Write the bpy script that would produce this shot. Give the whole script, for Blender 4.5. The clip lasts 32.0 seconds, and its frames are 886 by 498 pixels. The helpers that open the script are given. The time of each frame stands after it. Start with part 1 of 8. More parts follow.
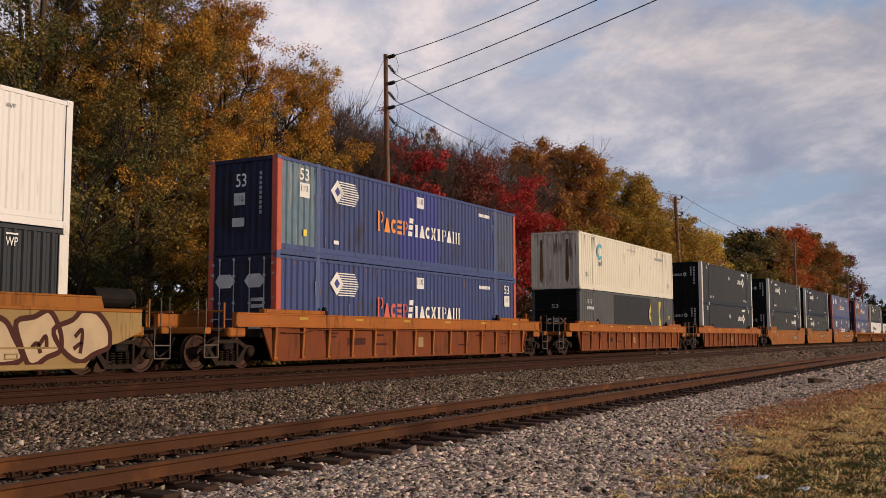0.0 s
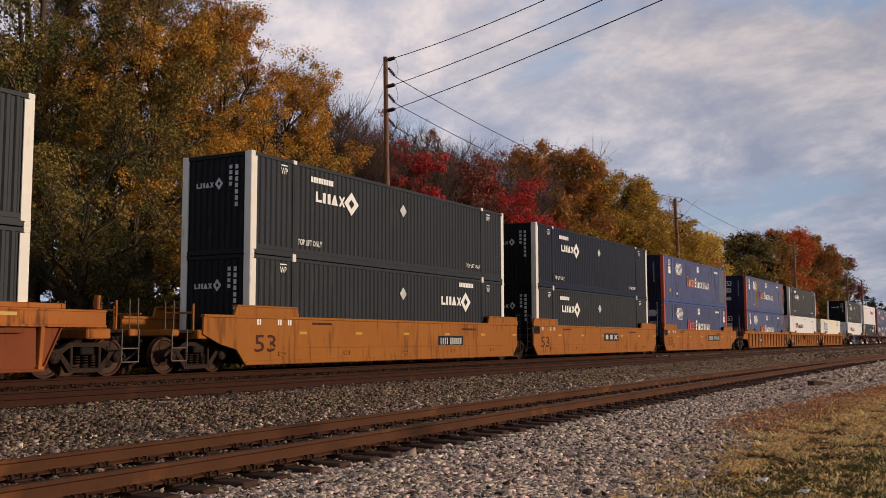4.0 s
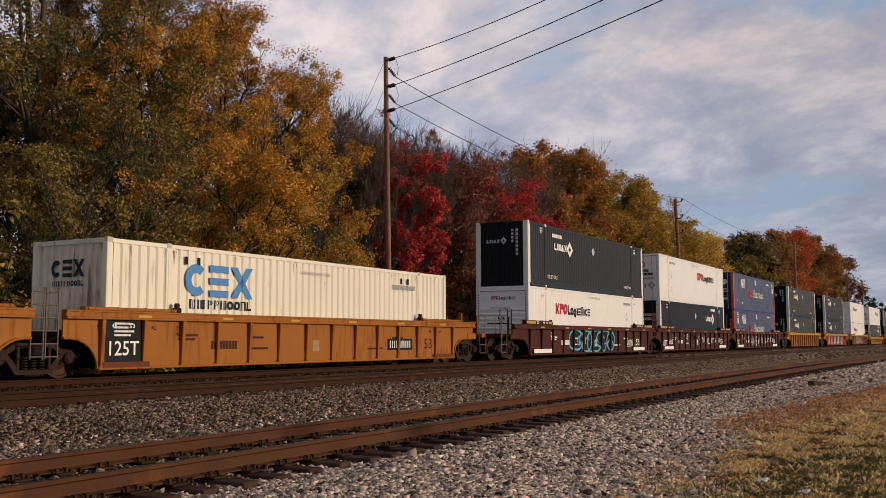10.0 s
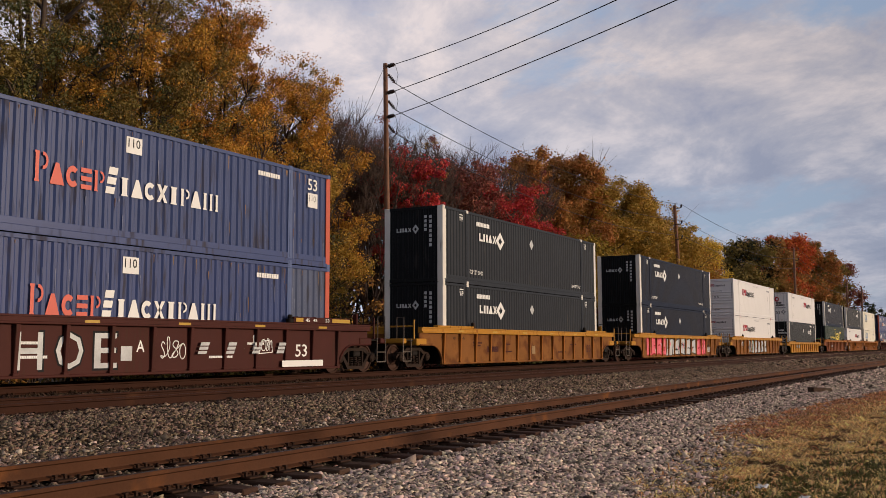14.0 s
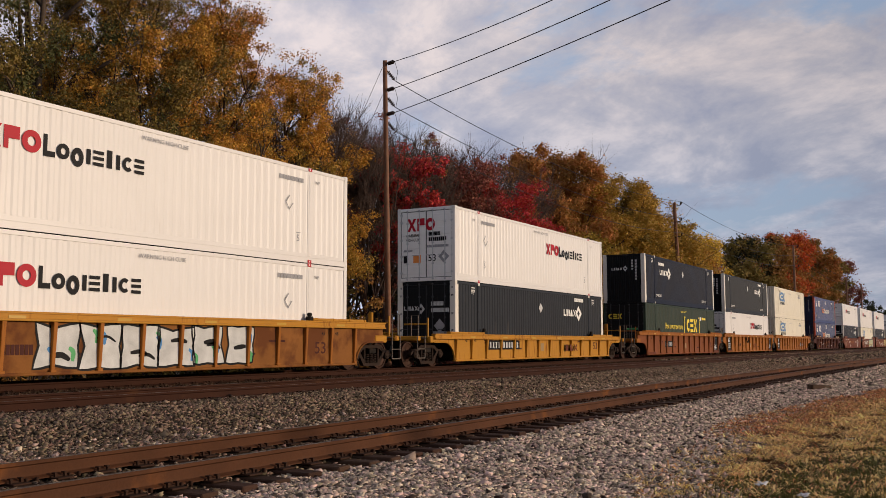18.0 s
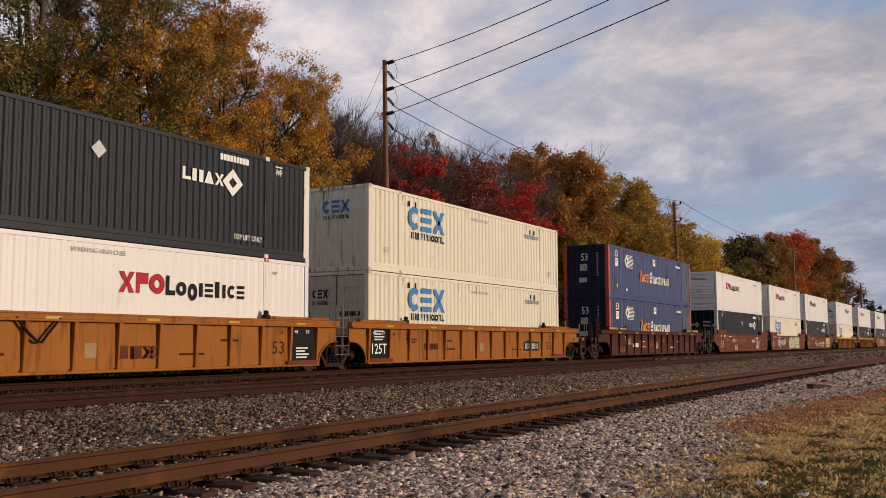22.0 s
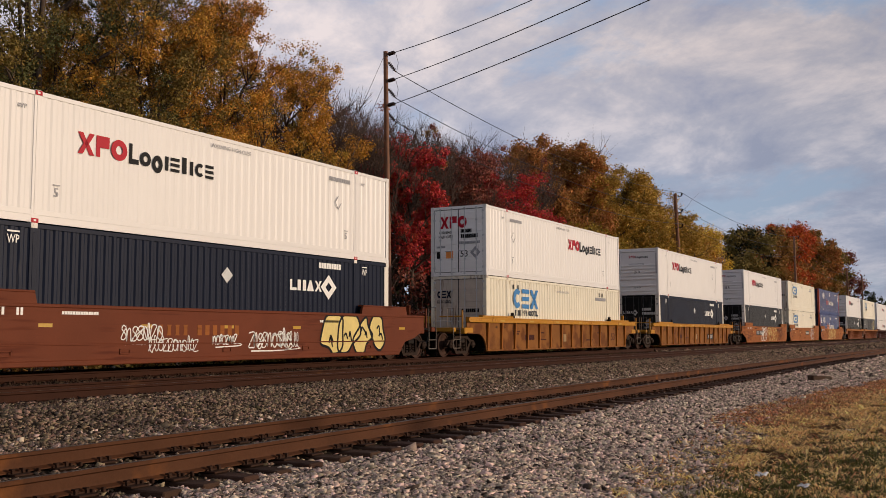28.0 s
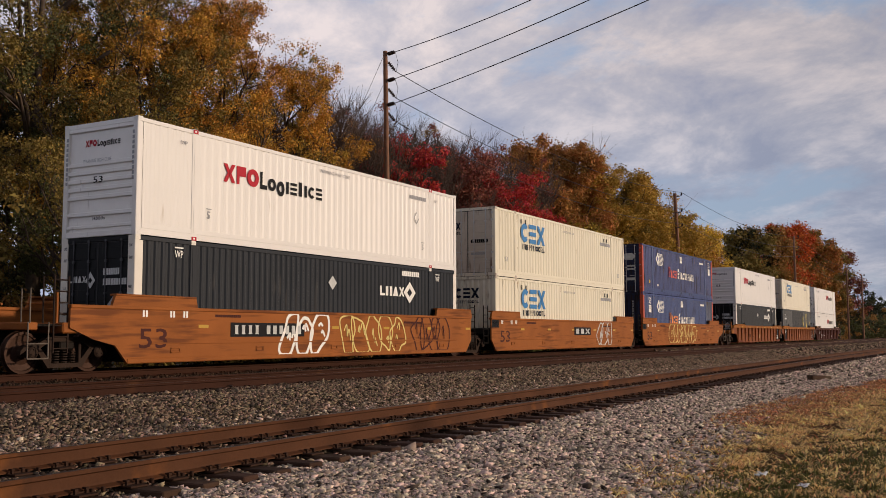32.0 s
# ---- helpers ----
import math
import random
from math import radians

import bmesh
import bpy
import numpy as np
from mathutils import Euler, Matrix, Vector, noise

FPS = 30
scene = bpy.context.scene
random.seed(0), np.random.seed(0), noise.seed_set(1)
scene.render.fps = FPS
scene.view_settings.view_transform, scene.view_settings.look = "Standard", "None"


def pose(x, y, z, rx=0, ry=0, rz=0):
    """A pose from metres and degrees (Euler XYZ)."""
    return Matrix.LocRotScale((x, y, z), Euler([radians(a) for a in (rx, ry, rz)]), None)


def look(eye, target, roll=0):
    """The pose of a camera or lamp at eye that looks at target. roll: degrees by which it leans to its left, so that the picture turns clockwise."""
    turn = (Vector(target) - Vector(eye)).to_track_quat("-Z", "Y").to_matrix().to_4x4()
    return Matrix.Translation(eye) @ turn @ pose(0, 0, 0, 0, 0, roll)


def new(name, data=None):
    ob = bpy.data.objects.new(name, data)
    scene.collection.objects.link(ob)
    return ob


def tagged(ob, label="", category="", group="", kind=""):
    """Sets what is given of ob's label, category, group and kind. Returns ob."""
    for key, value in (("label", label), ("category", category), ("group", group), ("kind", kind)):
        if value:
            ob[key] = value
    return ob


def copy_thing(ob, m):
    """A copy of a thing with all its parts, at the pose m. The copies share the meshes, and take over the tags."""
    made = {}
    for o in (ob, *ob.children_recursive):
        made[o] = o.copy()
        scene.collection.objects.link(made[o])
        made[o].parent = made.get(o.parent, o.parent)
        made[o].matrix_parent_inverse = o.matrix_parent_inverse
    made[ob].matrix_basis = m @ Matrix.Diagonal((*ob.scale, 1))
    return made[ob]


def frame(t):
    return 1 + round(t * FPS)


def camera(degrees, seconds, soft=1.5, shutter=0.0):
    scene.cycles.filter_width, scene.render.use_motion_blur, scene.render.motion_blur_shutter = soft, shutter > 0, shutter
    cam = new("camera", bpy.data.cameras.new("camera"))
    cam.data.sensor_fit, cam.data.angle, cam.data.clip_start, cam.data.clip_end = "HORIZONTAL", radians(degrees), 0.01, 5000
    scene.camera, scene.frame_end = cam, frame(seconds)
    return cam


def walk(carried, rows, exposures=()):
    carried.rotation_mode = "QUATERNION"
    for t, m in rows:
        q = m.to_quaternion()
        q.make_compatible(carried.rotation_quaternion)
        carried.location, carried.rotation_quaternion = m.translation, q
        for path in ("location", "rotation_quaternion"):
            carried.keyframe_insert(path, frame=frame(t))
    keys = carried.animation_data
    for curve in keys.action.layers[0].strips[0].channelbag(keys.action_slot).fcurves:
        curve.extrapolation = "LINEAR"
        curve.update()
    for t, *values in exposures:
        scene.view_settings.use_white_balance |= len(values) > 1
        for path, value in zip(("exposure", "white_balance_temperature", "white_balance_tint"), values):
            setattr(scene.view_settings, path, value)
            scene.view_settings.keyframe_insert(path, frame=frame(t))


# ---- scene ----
# ---- camera: hand-held beside the tracks, tilting a little ----
# x runs along the main line, y across it, z up from its rail tops
FOCAL = 1743.0
EYE = Vector((0.0, -19.27, 0.82))
YAW, PITCH, LEAN = 29.317, 5.180, -0.151
# seconds, drift of the picture to the right and downwards (1/1568 of its width)
SWAY = [
    (0, 0, 0),
    (0.5, 0, 0),
    (1, 0, 0),
    (1.5, -0.6, 1.3),
    (2, -0.1, 2.9),
    (2.5, -0.1, 3.1),
    (3, -0.1, 3.1),
    (3.5, -0.6, 4.3),
    (5.5, -0.1, 4.2),
    (6, -0, 4.3),
    (6.5, -0.4, 4.9),
    (7, -0.3, 5.7),
    (7.5, -0.6, 6.2),
    (8, -0.3, 5.7),
    (8.5, 0.1, 2.4),
    (9, 0.6, 1.4),
    (9.5, 0.3, 2.9),
    (10, 0.1, 4.6),
    (10.5, -0.3, 7.7),
    (11, -0.6, 12.3),
    (11.5, -0.6, 15.4),
    (12, -0.7, 15.3),
    (12.5, -0.7, 13.2),
    (13, -0.8, 12.4),
    (13.5, -0.7, 14.6),
    (14, -0.8, 15.4),
    (14.5, -1.1, 17),
    (16.5, -1.7, 15.4),
    (17, -1.7, 16.4),
    (17.5, -2, 13.8),
    (18, -1.4, 10.7),
    (18.5, -1.7, 10.4),
    (19, -2.1, 12.1),
    (19.5, -2.1, 12.5),
    (20, -2.2, 12.7),
    (20.5, -2.4, 13.8),
    (21, -2.4, 13.4),
    (21.5, -2, 11.8),
    (22, -2, 9.9),
    (22.5, -2.4, 11.1),
    (23, -2.8, 13.6),
    (23.5, -2.6, 12.2),
    (24, -2.7, 11.1),
    (24.5, -2.8, 11.8),
    (25, -2.4, 12),
    (25.5, -2, 8.9),
    (27.5, -0.1, -6.1),
    (28, -0.1, -5),
    (28.5, -0.8, -2.5),
    (29, -1.5, 2.9),
    (29.5, -1.4, 2.6),
    (30, -1.3, 0),
    (30.5, -1, -3.1),
    (31, -0.6, -3.1),
    (31.5, -0.3, -4.5),
    (32, -0.6, -5.6),
]


def aim(drift_x, drift_y):
    a = radians(YAW) + math.atan(drift_x / FOCAL)
    b = radians(PITCH) + math.atan(drift_y / FOCAL)
    way = Vector((math.cos(a) * math.cos(b), math.sin(a) * math.cos(b), math.sin(b)))
    return look(EYE, EYE + way * 10, LEAN)


cam = camera(2 * math.degrees(math.atan(784 / FOCAL)), 32.0, soft=0.55)
walk(cam, [(t, aim(dx, dy)) for t, dx, dy in SWAY])

# ---- light: low evening sun under broken cloud ----
SUN_EL, SUN_DIR = 9.0, Vector((0.40, -0.92, 0.0)).normalized()
sun_data = bpy.data.lights.new("sun", "SUN")
sun_data.energy, sun_data.angle, sun_data.color = 3.15, radians(2.5), (1.0, 0.78, 0.58)
sun = new("sun", sun_data)
sun_way = Vector((SUN_DIR.x * math.cos(radians(SUN_EL)), SUN_DIR.y * math.cos(radians(SUN_EL)), math.sin(radians(SUN_EL))))
sun.matrix_world = look(sun_way * 100, (0, 0, 0))

world = bpy.data.worlds.new("sky")
scene.world = world
world.use_nodes = True
wn, wl = world.node_tree.nodes, world.node_tree.links
wn.clear()


def wnode(kind, **kw):
    n = wn.new(kind)
    for k, v in kw.items():
        n.inputs[k].default_value = v
    return n


sky = wn.new("ShaderNodeTexSky")
sky.sky_type, sky.sun_disc = "NISHITA", False
sky.sun_elevation, sky.sun_rotation = radians(SUN_EL), math.atan2(SUN_DIR.x, SUN_DIR.y)
sky.air_density, sky.dust_density, sky.ozone_density = 1.0, 1.5, 1.5
coord = wn.new("ShaderNodeTexCoord")
sep = wn.new("ShaderNodeSeparateXYZ")
wl.new(coord.outputs["Generated"], sep.inputs[0])
lift = wn.new("ShaderNodeMath")
lift.operation = "MAXIMUM"
wl.new(sep.outputs["Z"], lift.inputs[0])
lift.inputs[1].default_value = 0.0
lift2 = wn.new("ShaderNodeMath")
lift2.operation = "ADD"
wl.new(lift.outputs[0], lift2.inputs[0])
lift2.inputs[1].default_value = 0.34
flat = []
for axis in ("X", "Y"):
    d = wn.new("ShaderNodeMath")
    d.operation = "DIVIDE"
    wl.new(sep.outputs[axis], d.inputs[0])
    wl.new(lift2.outputs[0], d.inputs[1])
    flat.append(d)
deck = wn.new("ShaderNodeCombineXYZ")
wl.new(flat[0].outputs[0], deck.inputs[0])
wl.new(flat[1].outputs[0], deck.inputs[1])


def cloud_noise(scale, rough, distort, bearing, long, at):
    """Noise on the cloud deck, drawn out along a bearing."""
    turn = wn.new("ShaderNodeMapping")
    turn.inputs["Rotation"].default_value = (0, 0, radians(-bearing))
    wl.new(deck.outputs[0], turn.inputs[0])
    mp = wn.new("ShaderNodeMapping")
    mp.inputs["Scale"].default_value = (1 / long, 1, 1)
    mp.inputs["Location"].default_value = (*at, 0)
    wl.new(turn.outputs[0], mp.inputs[0])
    n = wnode("ShaderNodeTexNoise", Scale=scale, Detail=8.0, Roughness=rough, Distortion=distort)
    wl.new(mp.outputs[0], n.inputs["Vector"])
    return n


def ramp(source, stops):
    r = wn.new("ShaderNodeValToRGB")
    while len(r.color_ramp.elements) < len(stops):
        r.color_ramp.elements.new(0.5)
    for e, (p, c) in zip(r.color_ramp.elements, stops):
        e.position, e.color = p, (*c, 1)
    wl.new(source, r.inputs[0])
    return r


gap = cloud_noise(2.3, 0.62, 0.25, 62, 1.15, (0.3, 1.1))
cover = ramp(gap.outputs["Fac"], [(0.385, (0, 0, 0)), (0.50, (1, 1, 1))])
body = cloud_noise(4.6, 0.62, 0.2, 62, 1.2, (4.0, 2.0))
crown = ramp(body.outputs["Fac"], [(0.38, (0.44, 0.45, 0.57)), (0.50, (0.60, 0.57, 0.63)), (0.62, (0.84, 0.74, 0.74))])
under = ramp(body.outputs["Fac"], [(0.38, (0.37, 0.42, 0.57)), (0.50, (0.47, 0.51, 0.65)), (0.62, (0.70, 0.70, 0.80))])
# the deck shows its shaded underside towards the horizon
height = ramp(sep.outputs["Z"], [(0.13, (0, 0, 0)), (0.27, (1, 1, 1))])
tone = wn.new("ShaderNodeMix")
tone.data_type = "RGBA"
wl.new(height.outputs[0], tone.inputs[0])
wl.new(under.outputs[0], tone.inputs[6])
wl.new(crown.outputs[0], tone.inputs[7])
blue = wn.new("ShaderNodeMix")
blue.data_type, blue.blend_type = "RGBA", "MIX"
blue.inputs[0].default_value = 0.7
clear = wn.new("ShaderNodeVectorMath")
clear.operation = "SCALE"
clear.inputs["Scale"].default_value = 0.12
wl.new(sky.outputs[0], clear.inputs[0])
wl.new(clear.outputs[0], blue.inputs[6])
blue.inputs[7].default_value = (0.50, 0.62, 0.86, 1)
heaven = wn.new("ShaderNodeMix")
heaven.data_type = "RGBA"
wl.new(cover.outputs[0], heaven.inputs[0])
wl.new(blue.outputs[2], heaven.inputs[6])
wl.new(tone.outputs[2], heaven.inputs[7])
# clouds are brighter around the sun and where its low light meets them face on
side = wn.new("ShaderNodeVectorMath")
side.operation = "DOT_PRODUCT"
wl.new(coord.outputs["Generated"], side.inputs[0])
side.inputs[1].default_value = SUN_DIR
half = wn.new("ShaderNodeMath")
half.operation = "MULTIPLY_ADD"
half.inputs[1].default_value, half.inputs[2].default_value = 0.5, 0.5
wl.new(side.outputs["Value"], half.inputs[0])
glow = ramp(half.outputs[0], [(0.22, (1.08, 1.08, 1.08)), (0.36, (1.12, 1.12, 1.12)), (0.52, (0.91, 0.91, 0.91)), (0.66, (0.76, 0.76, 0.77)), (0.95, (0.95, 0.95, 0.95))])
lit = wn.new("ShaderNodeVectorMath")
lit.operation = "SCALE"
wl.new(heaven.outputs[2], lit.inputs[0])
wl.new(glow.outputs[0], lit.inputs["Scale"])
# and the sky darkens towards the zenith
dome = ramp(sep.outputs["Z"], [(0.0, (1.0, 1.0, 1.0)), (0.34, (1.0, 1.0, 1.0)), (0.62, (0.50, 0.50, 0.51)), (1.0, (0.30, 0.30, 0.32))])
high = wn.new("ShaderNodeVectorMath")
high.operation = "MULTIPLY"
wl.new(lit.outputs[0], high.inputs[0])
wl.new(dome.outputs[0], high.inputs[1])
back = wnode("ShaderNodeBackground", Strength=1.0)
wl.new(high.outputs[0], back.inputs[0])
out = wn.new("ShaderNodeOutputWorld")
wl.new(back.outputs[0], out.inputs[0])
scene.view_settings.exposure = -0.11


# ---- materials ----
def material(name, colour, rough=0.6, metal=0.0, var=0.15, scale=3.0, fine=40.0, dirt=None, dirt_amount=0.3, streak=False,
             bump=0.15, island=0.0, per_object=0.0, spec=0.4, leaf=False):
    """A procedural surface: base colour varied at two scales, dirt or rust in patches or streaks, and fine relief."""
    m = bpy.data.materials.new(name)
    m.use_nodes = True
    nt = m.node_tree
    n, l = nt.nodes, nt.links
    p = n["Principled BSDF"]
    p.inputs["Metallic"].default_value = metal
    p.inputs["Specular IOR Level"].default_value = spec
    co = n.new("ShaderNodeTexCoord")
    info = n.new("ShaderNodeObjectInfo")
    shift = n.new("ShaderNodeVectorMath")
    shift.operation = "SCALE"
    comb = n.new("ShaderNodeCombineXYZ")
    for i in range(3):
        l.new(info.outputs["Random"], comb.inputs[i])
    l.new(comb.outputs[0], shift.inputs[0])
    shift.inputs["Scale"].default_value = 37.0
    add = n.new("ShaderNodeVectorMath")
    l.new(co.outputs["Object"], add.inputs[0])
    l.new(shift.outputs[0], add.inputs[1])

    def noise_at(sc, detail=4.0, stretch=(1, 1, 1)):
        mp = n.new("ShaderNodeMapping")
        mp.inputs["Scale"].default_value = stretch
        l.new(add.outputs[0], mp.inputs[0])
        t = n.new("ShaderNodeTexNoise")
        t.inputs["Scale"].default_value, t.inputs["Detail"].default_value = sc, detail
        l.new(mp.outputs[0], t.inputs["Vector"])
        return t

    def mix(fac, a, b):
        x = n.new("ShaderNodeMix")
        x.data_type = "RGBA"
        for s, i in ((fac, 0), (a, 6), (b, 7)):
            if hasattr(s, "links"):
                l.new(s, x.inputs[i])
            else:
                x.inputs[i].default_value = s if i == 0 else (*s, 1)
        return x.outputs[2]

    def bend(src, lo, hi, a=0.0, b=1.0):
        r = n.new("ShaderNodeMapRange")
        l.new(src, r.inputs[0])
        for i, v in zip((1, 2, 3, 4), (lo, hi, a, b)):
            r.inputs[i].default_value = v
        return r.outputs[0]

    dark = tuple(c * (1 - var) for c in colour)
    light = tuple(min(1, c * (1 + var)) for c in colour)
    big, small = noise_at(scale), noise_at(fine, 3.0)
    col = mix(bend(big.outputs["Fac"], 0.3, 0.7), dark, light)
    grain = mix(bend(small.outputs["Fac"], 0.3, 0.7), tuple(c * (1 - var * 0.6) for c in colour), light)
    col = mix(0.35, col, grain)
    if island or per_object:
        if island:
            geo = n.new("ShaderNodeNewGeometry")
            src = geo.outputs["Random Per Island"]
        else:
            src = info.outputs["Random"]
        h = n.new("ShaderNodeHueSaturation")
        k = island or per_object
        l.new(bend(src, 0, 1, 1 - k, 1 + k), h.inputs["Value"])
        wob = n.new("ShaderNodeMath")
        wob.operation = "MULTIPLY"
        wob.inputs[1].default_value = 7.31
        l.new(src, wob.inputs[0])
        fr = n.new("ShaderNodeMath")
        fr.operation = "FRACT"
        l.new(wob.outputs[0], fr.inputs[0])
        l.new(bend(fr.outputs[0], 0, 1, 0.5 - 0.04 * k, 0.5 + 0.04 * k), h.inputs["Hue"])
        l.new(col, h.inputs["Color"])
        col = h.outputs[0]
    rg = bend(small.outputs["Fac"], 0.3, 0.7, max(0.02, rough - 0.08), min(1, rough + 0.08))
    if dirt:
        d = noise_at(7.0 if streak else 1.7, 6.0, (0.10, 1, 1.2) if streak == "along" else (1, 1, 0.12) if streak else (1, 1, 1))
        d2 = noise_at(0.6, 3.0)
        s = n.new("ShaderNodeMath")
        s.operation = "ADD"
        l.new(d.outputs["Fac"], s.inputs[0])
        l.new(bend(d2.outputs["Fac"], 0.3, 0.7, -0.12, 0.12), s.inputs[1])
        edge = 0.78 - 0.5 * dirt_amount
        f = bend(s.outputs[0], edge, edge + 0.16, 0.0, 0.85)
        col = mix(f, col, dirt)
        l.new(bend(f, 0, 1, rough, 0.9), p.inputs["Roughness"])
    else:
        l.new(rg, p.inputs["Roughness"])
    l.new(col, p.inputs["Base Color"])
    if bump:
        b = n.new("ShaderNodeBump")
        b.inputs["Strength"].default_value, b.inputs["Distance"].default_value = bump, 0.01
        l.new(small.outputs["Fac"], b.inputs["Height"])
        l.new(b.outputs[0], p.inputs["Normal"])
    if leaf:
        tr = n.new("ShaderNodeBsdfTranslucent")
        l.new(col, tr.inputs[0])
        ms = n.new("ShaderNodeMixShader")
        ms.inputs[0].default_value = 0.2
        l.new(p.outputs[0], ms.inputs[1])
        l.new(tr.outputs[0], ms.inputs[2])
        l.new(ms.outputs[0], n["Material Output"].inputs[0])
    return m


RUST, GRIME, SOOT = (0.10, 0.042, 0.02), (0.09, 0.07, 0.055), (0.02, 0.018, 0.016)
MAT = {}


def mat(key, *a, **k):
    MAT[key] = material(key, *a, **k)


# container paints
mat("blue_paint", (0.042, 0.064, 0.178), 0.45, var=0.12, scale=1.2, dirt=(0.05, 0.045, 0.055), dirt_amount=0.42, streak=True, bump=0.05, per_object=0.16, spec=0.25)
# blue ends: real grime, plus the shade of the sunless end in the colour
mat("shaded_grimy_blue_paint", (0.015, 0.020, 0.050), 0.6, var=0.2, scale=1.0, dirt=(0.024, 0.018, 0.015), dirt_amount=0.56, streak=True, bump=0.05, spec=0.2)
mat("pale_blue_paint", (0.06, 0.095, 0.22), 0.5, var=0.1, dirt=RUST, dirt_amount=0.15, streak=True, bump=0.05)
mat("worn_blue_paint", (0.052, 0.070, 0.135), 0.55, var=0.15, scale=1.2, dirt=(0.05, 0.045, 0.05), dirt_amount=0.46, streak=True, bump=0.05)
mat("fresh_blue_paint", (0.028, 0.036, 0.22), 0.4, var=0.06, bump=0.03)
mat("patch_green_paint", (0.10, 0.17, 0.22), 0.5, var=0.2, dirt=(0.35, 0.33, 0.30), dirt_amount=0.4, streak=True, bump=0.05)
mat("patch_rust", (0.22, 0.13, 0.05), 0.75, var=0.3, dirt=RUST, dirt_amount=0.6, streak=True, bump=0.2)
mat("red_post_paint", (0.50, 0.075, 0.030), 0.5, var=0.12, dirt=RUST, dirt_amount=0.2, bump=0.05)
mat("charcoal_paint", (0.021, 0.0245, 0.0305), 0.5, var=0.12, scale=1.2, dirt=(0.08, 0.075, 0.07), dirt_amount=0.2, streak=True, bump=0.05, spec=0.15)
mat("navy_paint", (0.00933, 0.01357, 0.02885), 0.48, var=0.12, scale=1.2, dirt=(0.07, 0.07, 0.075), dirt_amount=0.15, streak=True, bump=0.05, spec=0.12)
# ends of dark boxes: blacker than the sides, their shade is painted in
mat("shaded_black_end_paint", (0.006048, 0.006912, 0.007776), 0.55, var=0.2, dirt=(0.05, 0.045, 0.04), dirt_amount=0.25, streak=True, bump=0.05, spec=0.15)
mat("white_paint", (0.744, 0.7208, 0.6882), 0.42, var=0.03, scale=0.8, dirt=(0.58, 0.53, 0.47), dirt_amount=0.10, streak=True, bump=0.03)
mat("white_door_paint", (0.82, 0.80, 0.77), 0.42, var=0.04, dirt=(0.42, 0.39, 0.36), dirt_amount=0.15, streak=True, bump=0.03)
mat("white_post_paint", (0.74, 0.70, 0.62), 0.5, var=0.06, dirt=RUST, dirt_amount=0.16, streak=True, bump=0.05)
mat("cream_paint", (0.74, 0.69, 0.55), 0.5, var=0.05, scale=0.8, dirt=(0.42, 0.33, 0.21), dirt_amount=0.15, streak=True, bump=0.05)
# cream doors: rust streaks on cream darkened to hold the end's shade
mat("shaded_cream_door_paint", (0.50, 0.43, 0.35), 0.55, var=0.08, dirt=(0.15, 0.085, 0.055), dirt_amount=0.42, streak=True, bump=0.08)
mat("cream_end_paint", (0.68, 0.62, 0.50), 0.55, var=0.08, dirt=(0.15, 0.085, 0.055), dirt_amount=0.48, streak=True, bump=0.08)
mat("green_paint", (0.03025, 0.04675, 0.033), 0.5, var=0.12, scale=1.2, dirt=(0.09, 0.10, 0.08), dirt_amount=0.25, streak=True, bump=0.05, spec=0.12)
mat("grey_paint", (0.0816, 0.085, 0.0884), 0.55, var=0.18, scale=1.0, dirt=(0.24, 0.23, 0.21), dirt_amount=0.25, streak=True, bump=0.05, spec=0.2)
mat("galvanised_steel", (0.50, 0.50, 0.50), 0.45, 0.15, var=0.15, bump=0.05)
mat("dark_rod_steel", (0.06, 0.06, 0.065), 0.5, 0.4, var=0.2, bump=0.05)
mat("roof_grey", (0.30, 0.30, 0.30), 0.6, var=0.15, dirt=GRIME, dirt_amount=0.3)
# markings
mat("white_mark", (0.80, 0.79, 0.75), 0.55, var=0.05, bump=0)
mat("red_mark", (0.42, 0.012, 0.026), 0.5, var=0.06, bump=0, spec=0.15)
mat("black_mark", (0.008, 0.008, 0.009), 0.5, var=0.1, bump=0, spec=0.1)
mat("orange_mark", (0.80, 0.27, 0.045), 0.5, var=0.08, bump=0)
mat("brick_red_mark", (0.62, 0.10, 0.06), 0.5, var=0.10, bump=0)
mat("blue_mark", (0.030, 0.19, 0.45), 0.5, var=0.06, bump=0)
mat("pale_pink_mark", (0.70, 0.30, 0.30), 0.5, var=0.2, bump=0)
mat("faded_cream_mark", (0.46, 0.33, 0.19), 0.6, var=0.2, scale=2.0, bump=0)
mat("pale_scuff", (0.16, 0.18, 0.26), 0.6, var=0.2, bump=0)
mat("faded_yellow_mark", (0.50, 0.40, 0.05), 0.6, var=0.25, fine=12.0, bump=0)
mat("placard_tan", (0.30, 0.19, 0.08), 0.6, var=0.2, fine=25.0, bump=0)
mat("yellow_mark", (0.85, 0.66, 0.05), 0.5, var=0.05, bump=0)
mat("reflector_yellow", (0.4675, 0.275, 0.022), 0.35, var=0.05, bump=0)
mat("grey_mark", (0.30, 0.30, 0.31), 0.5, var=0.1, bump=0)
mat("pink_mark", (0.75, 0.12, 0.16), 0.5, var=0.2, bump=0)
mat("silver_mark", (0.50, 0.51, 0.50), 0.5, var=0.25, bump=0)
mat("teal_mark", (0.10, 0.38, 0.50), 0.5, var=0.15, bump=0)
mat("lime_mark", (0.05, 0.33, 0.10), 0.5, var=0.2, bump=0)
mat("pale_yellow_mark", (0.66, 0.52, 0.17), 0.5, var=0.15, bump=0)
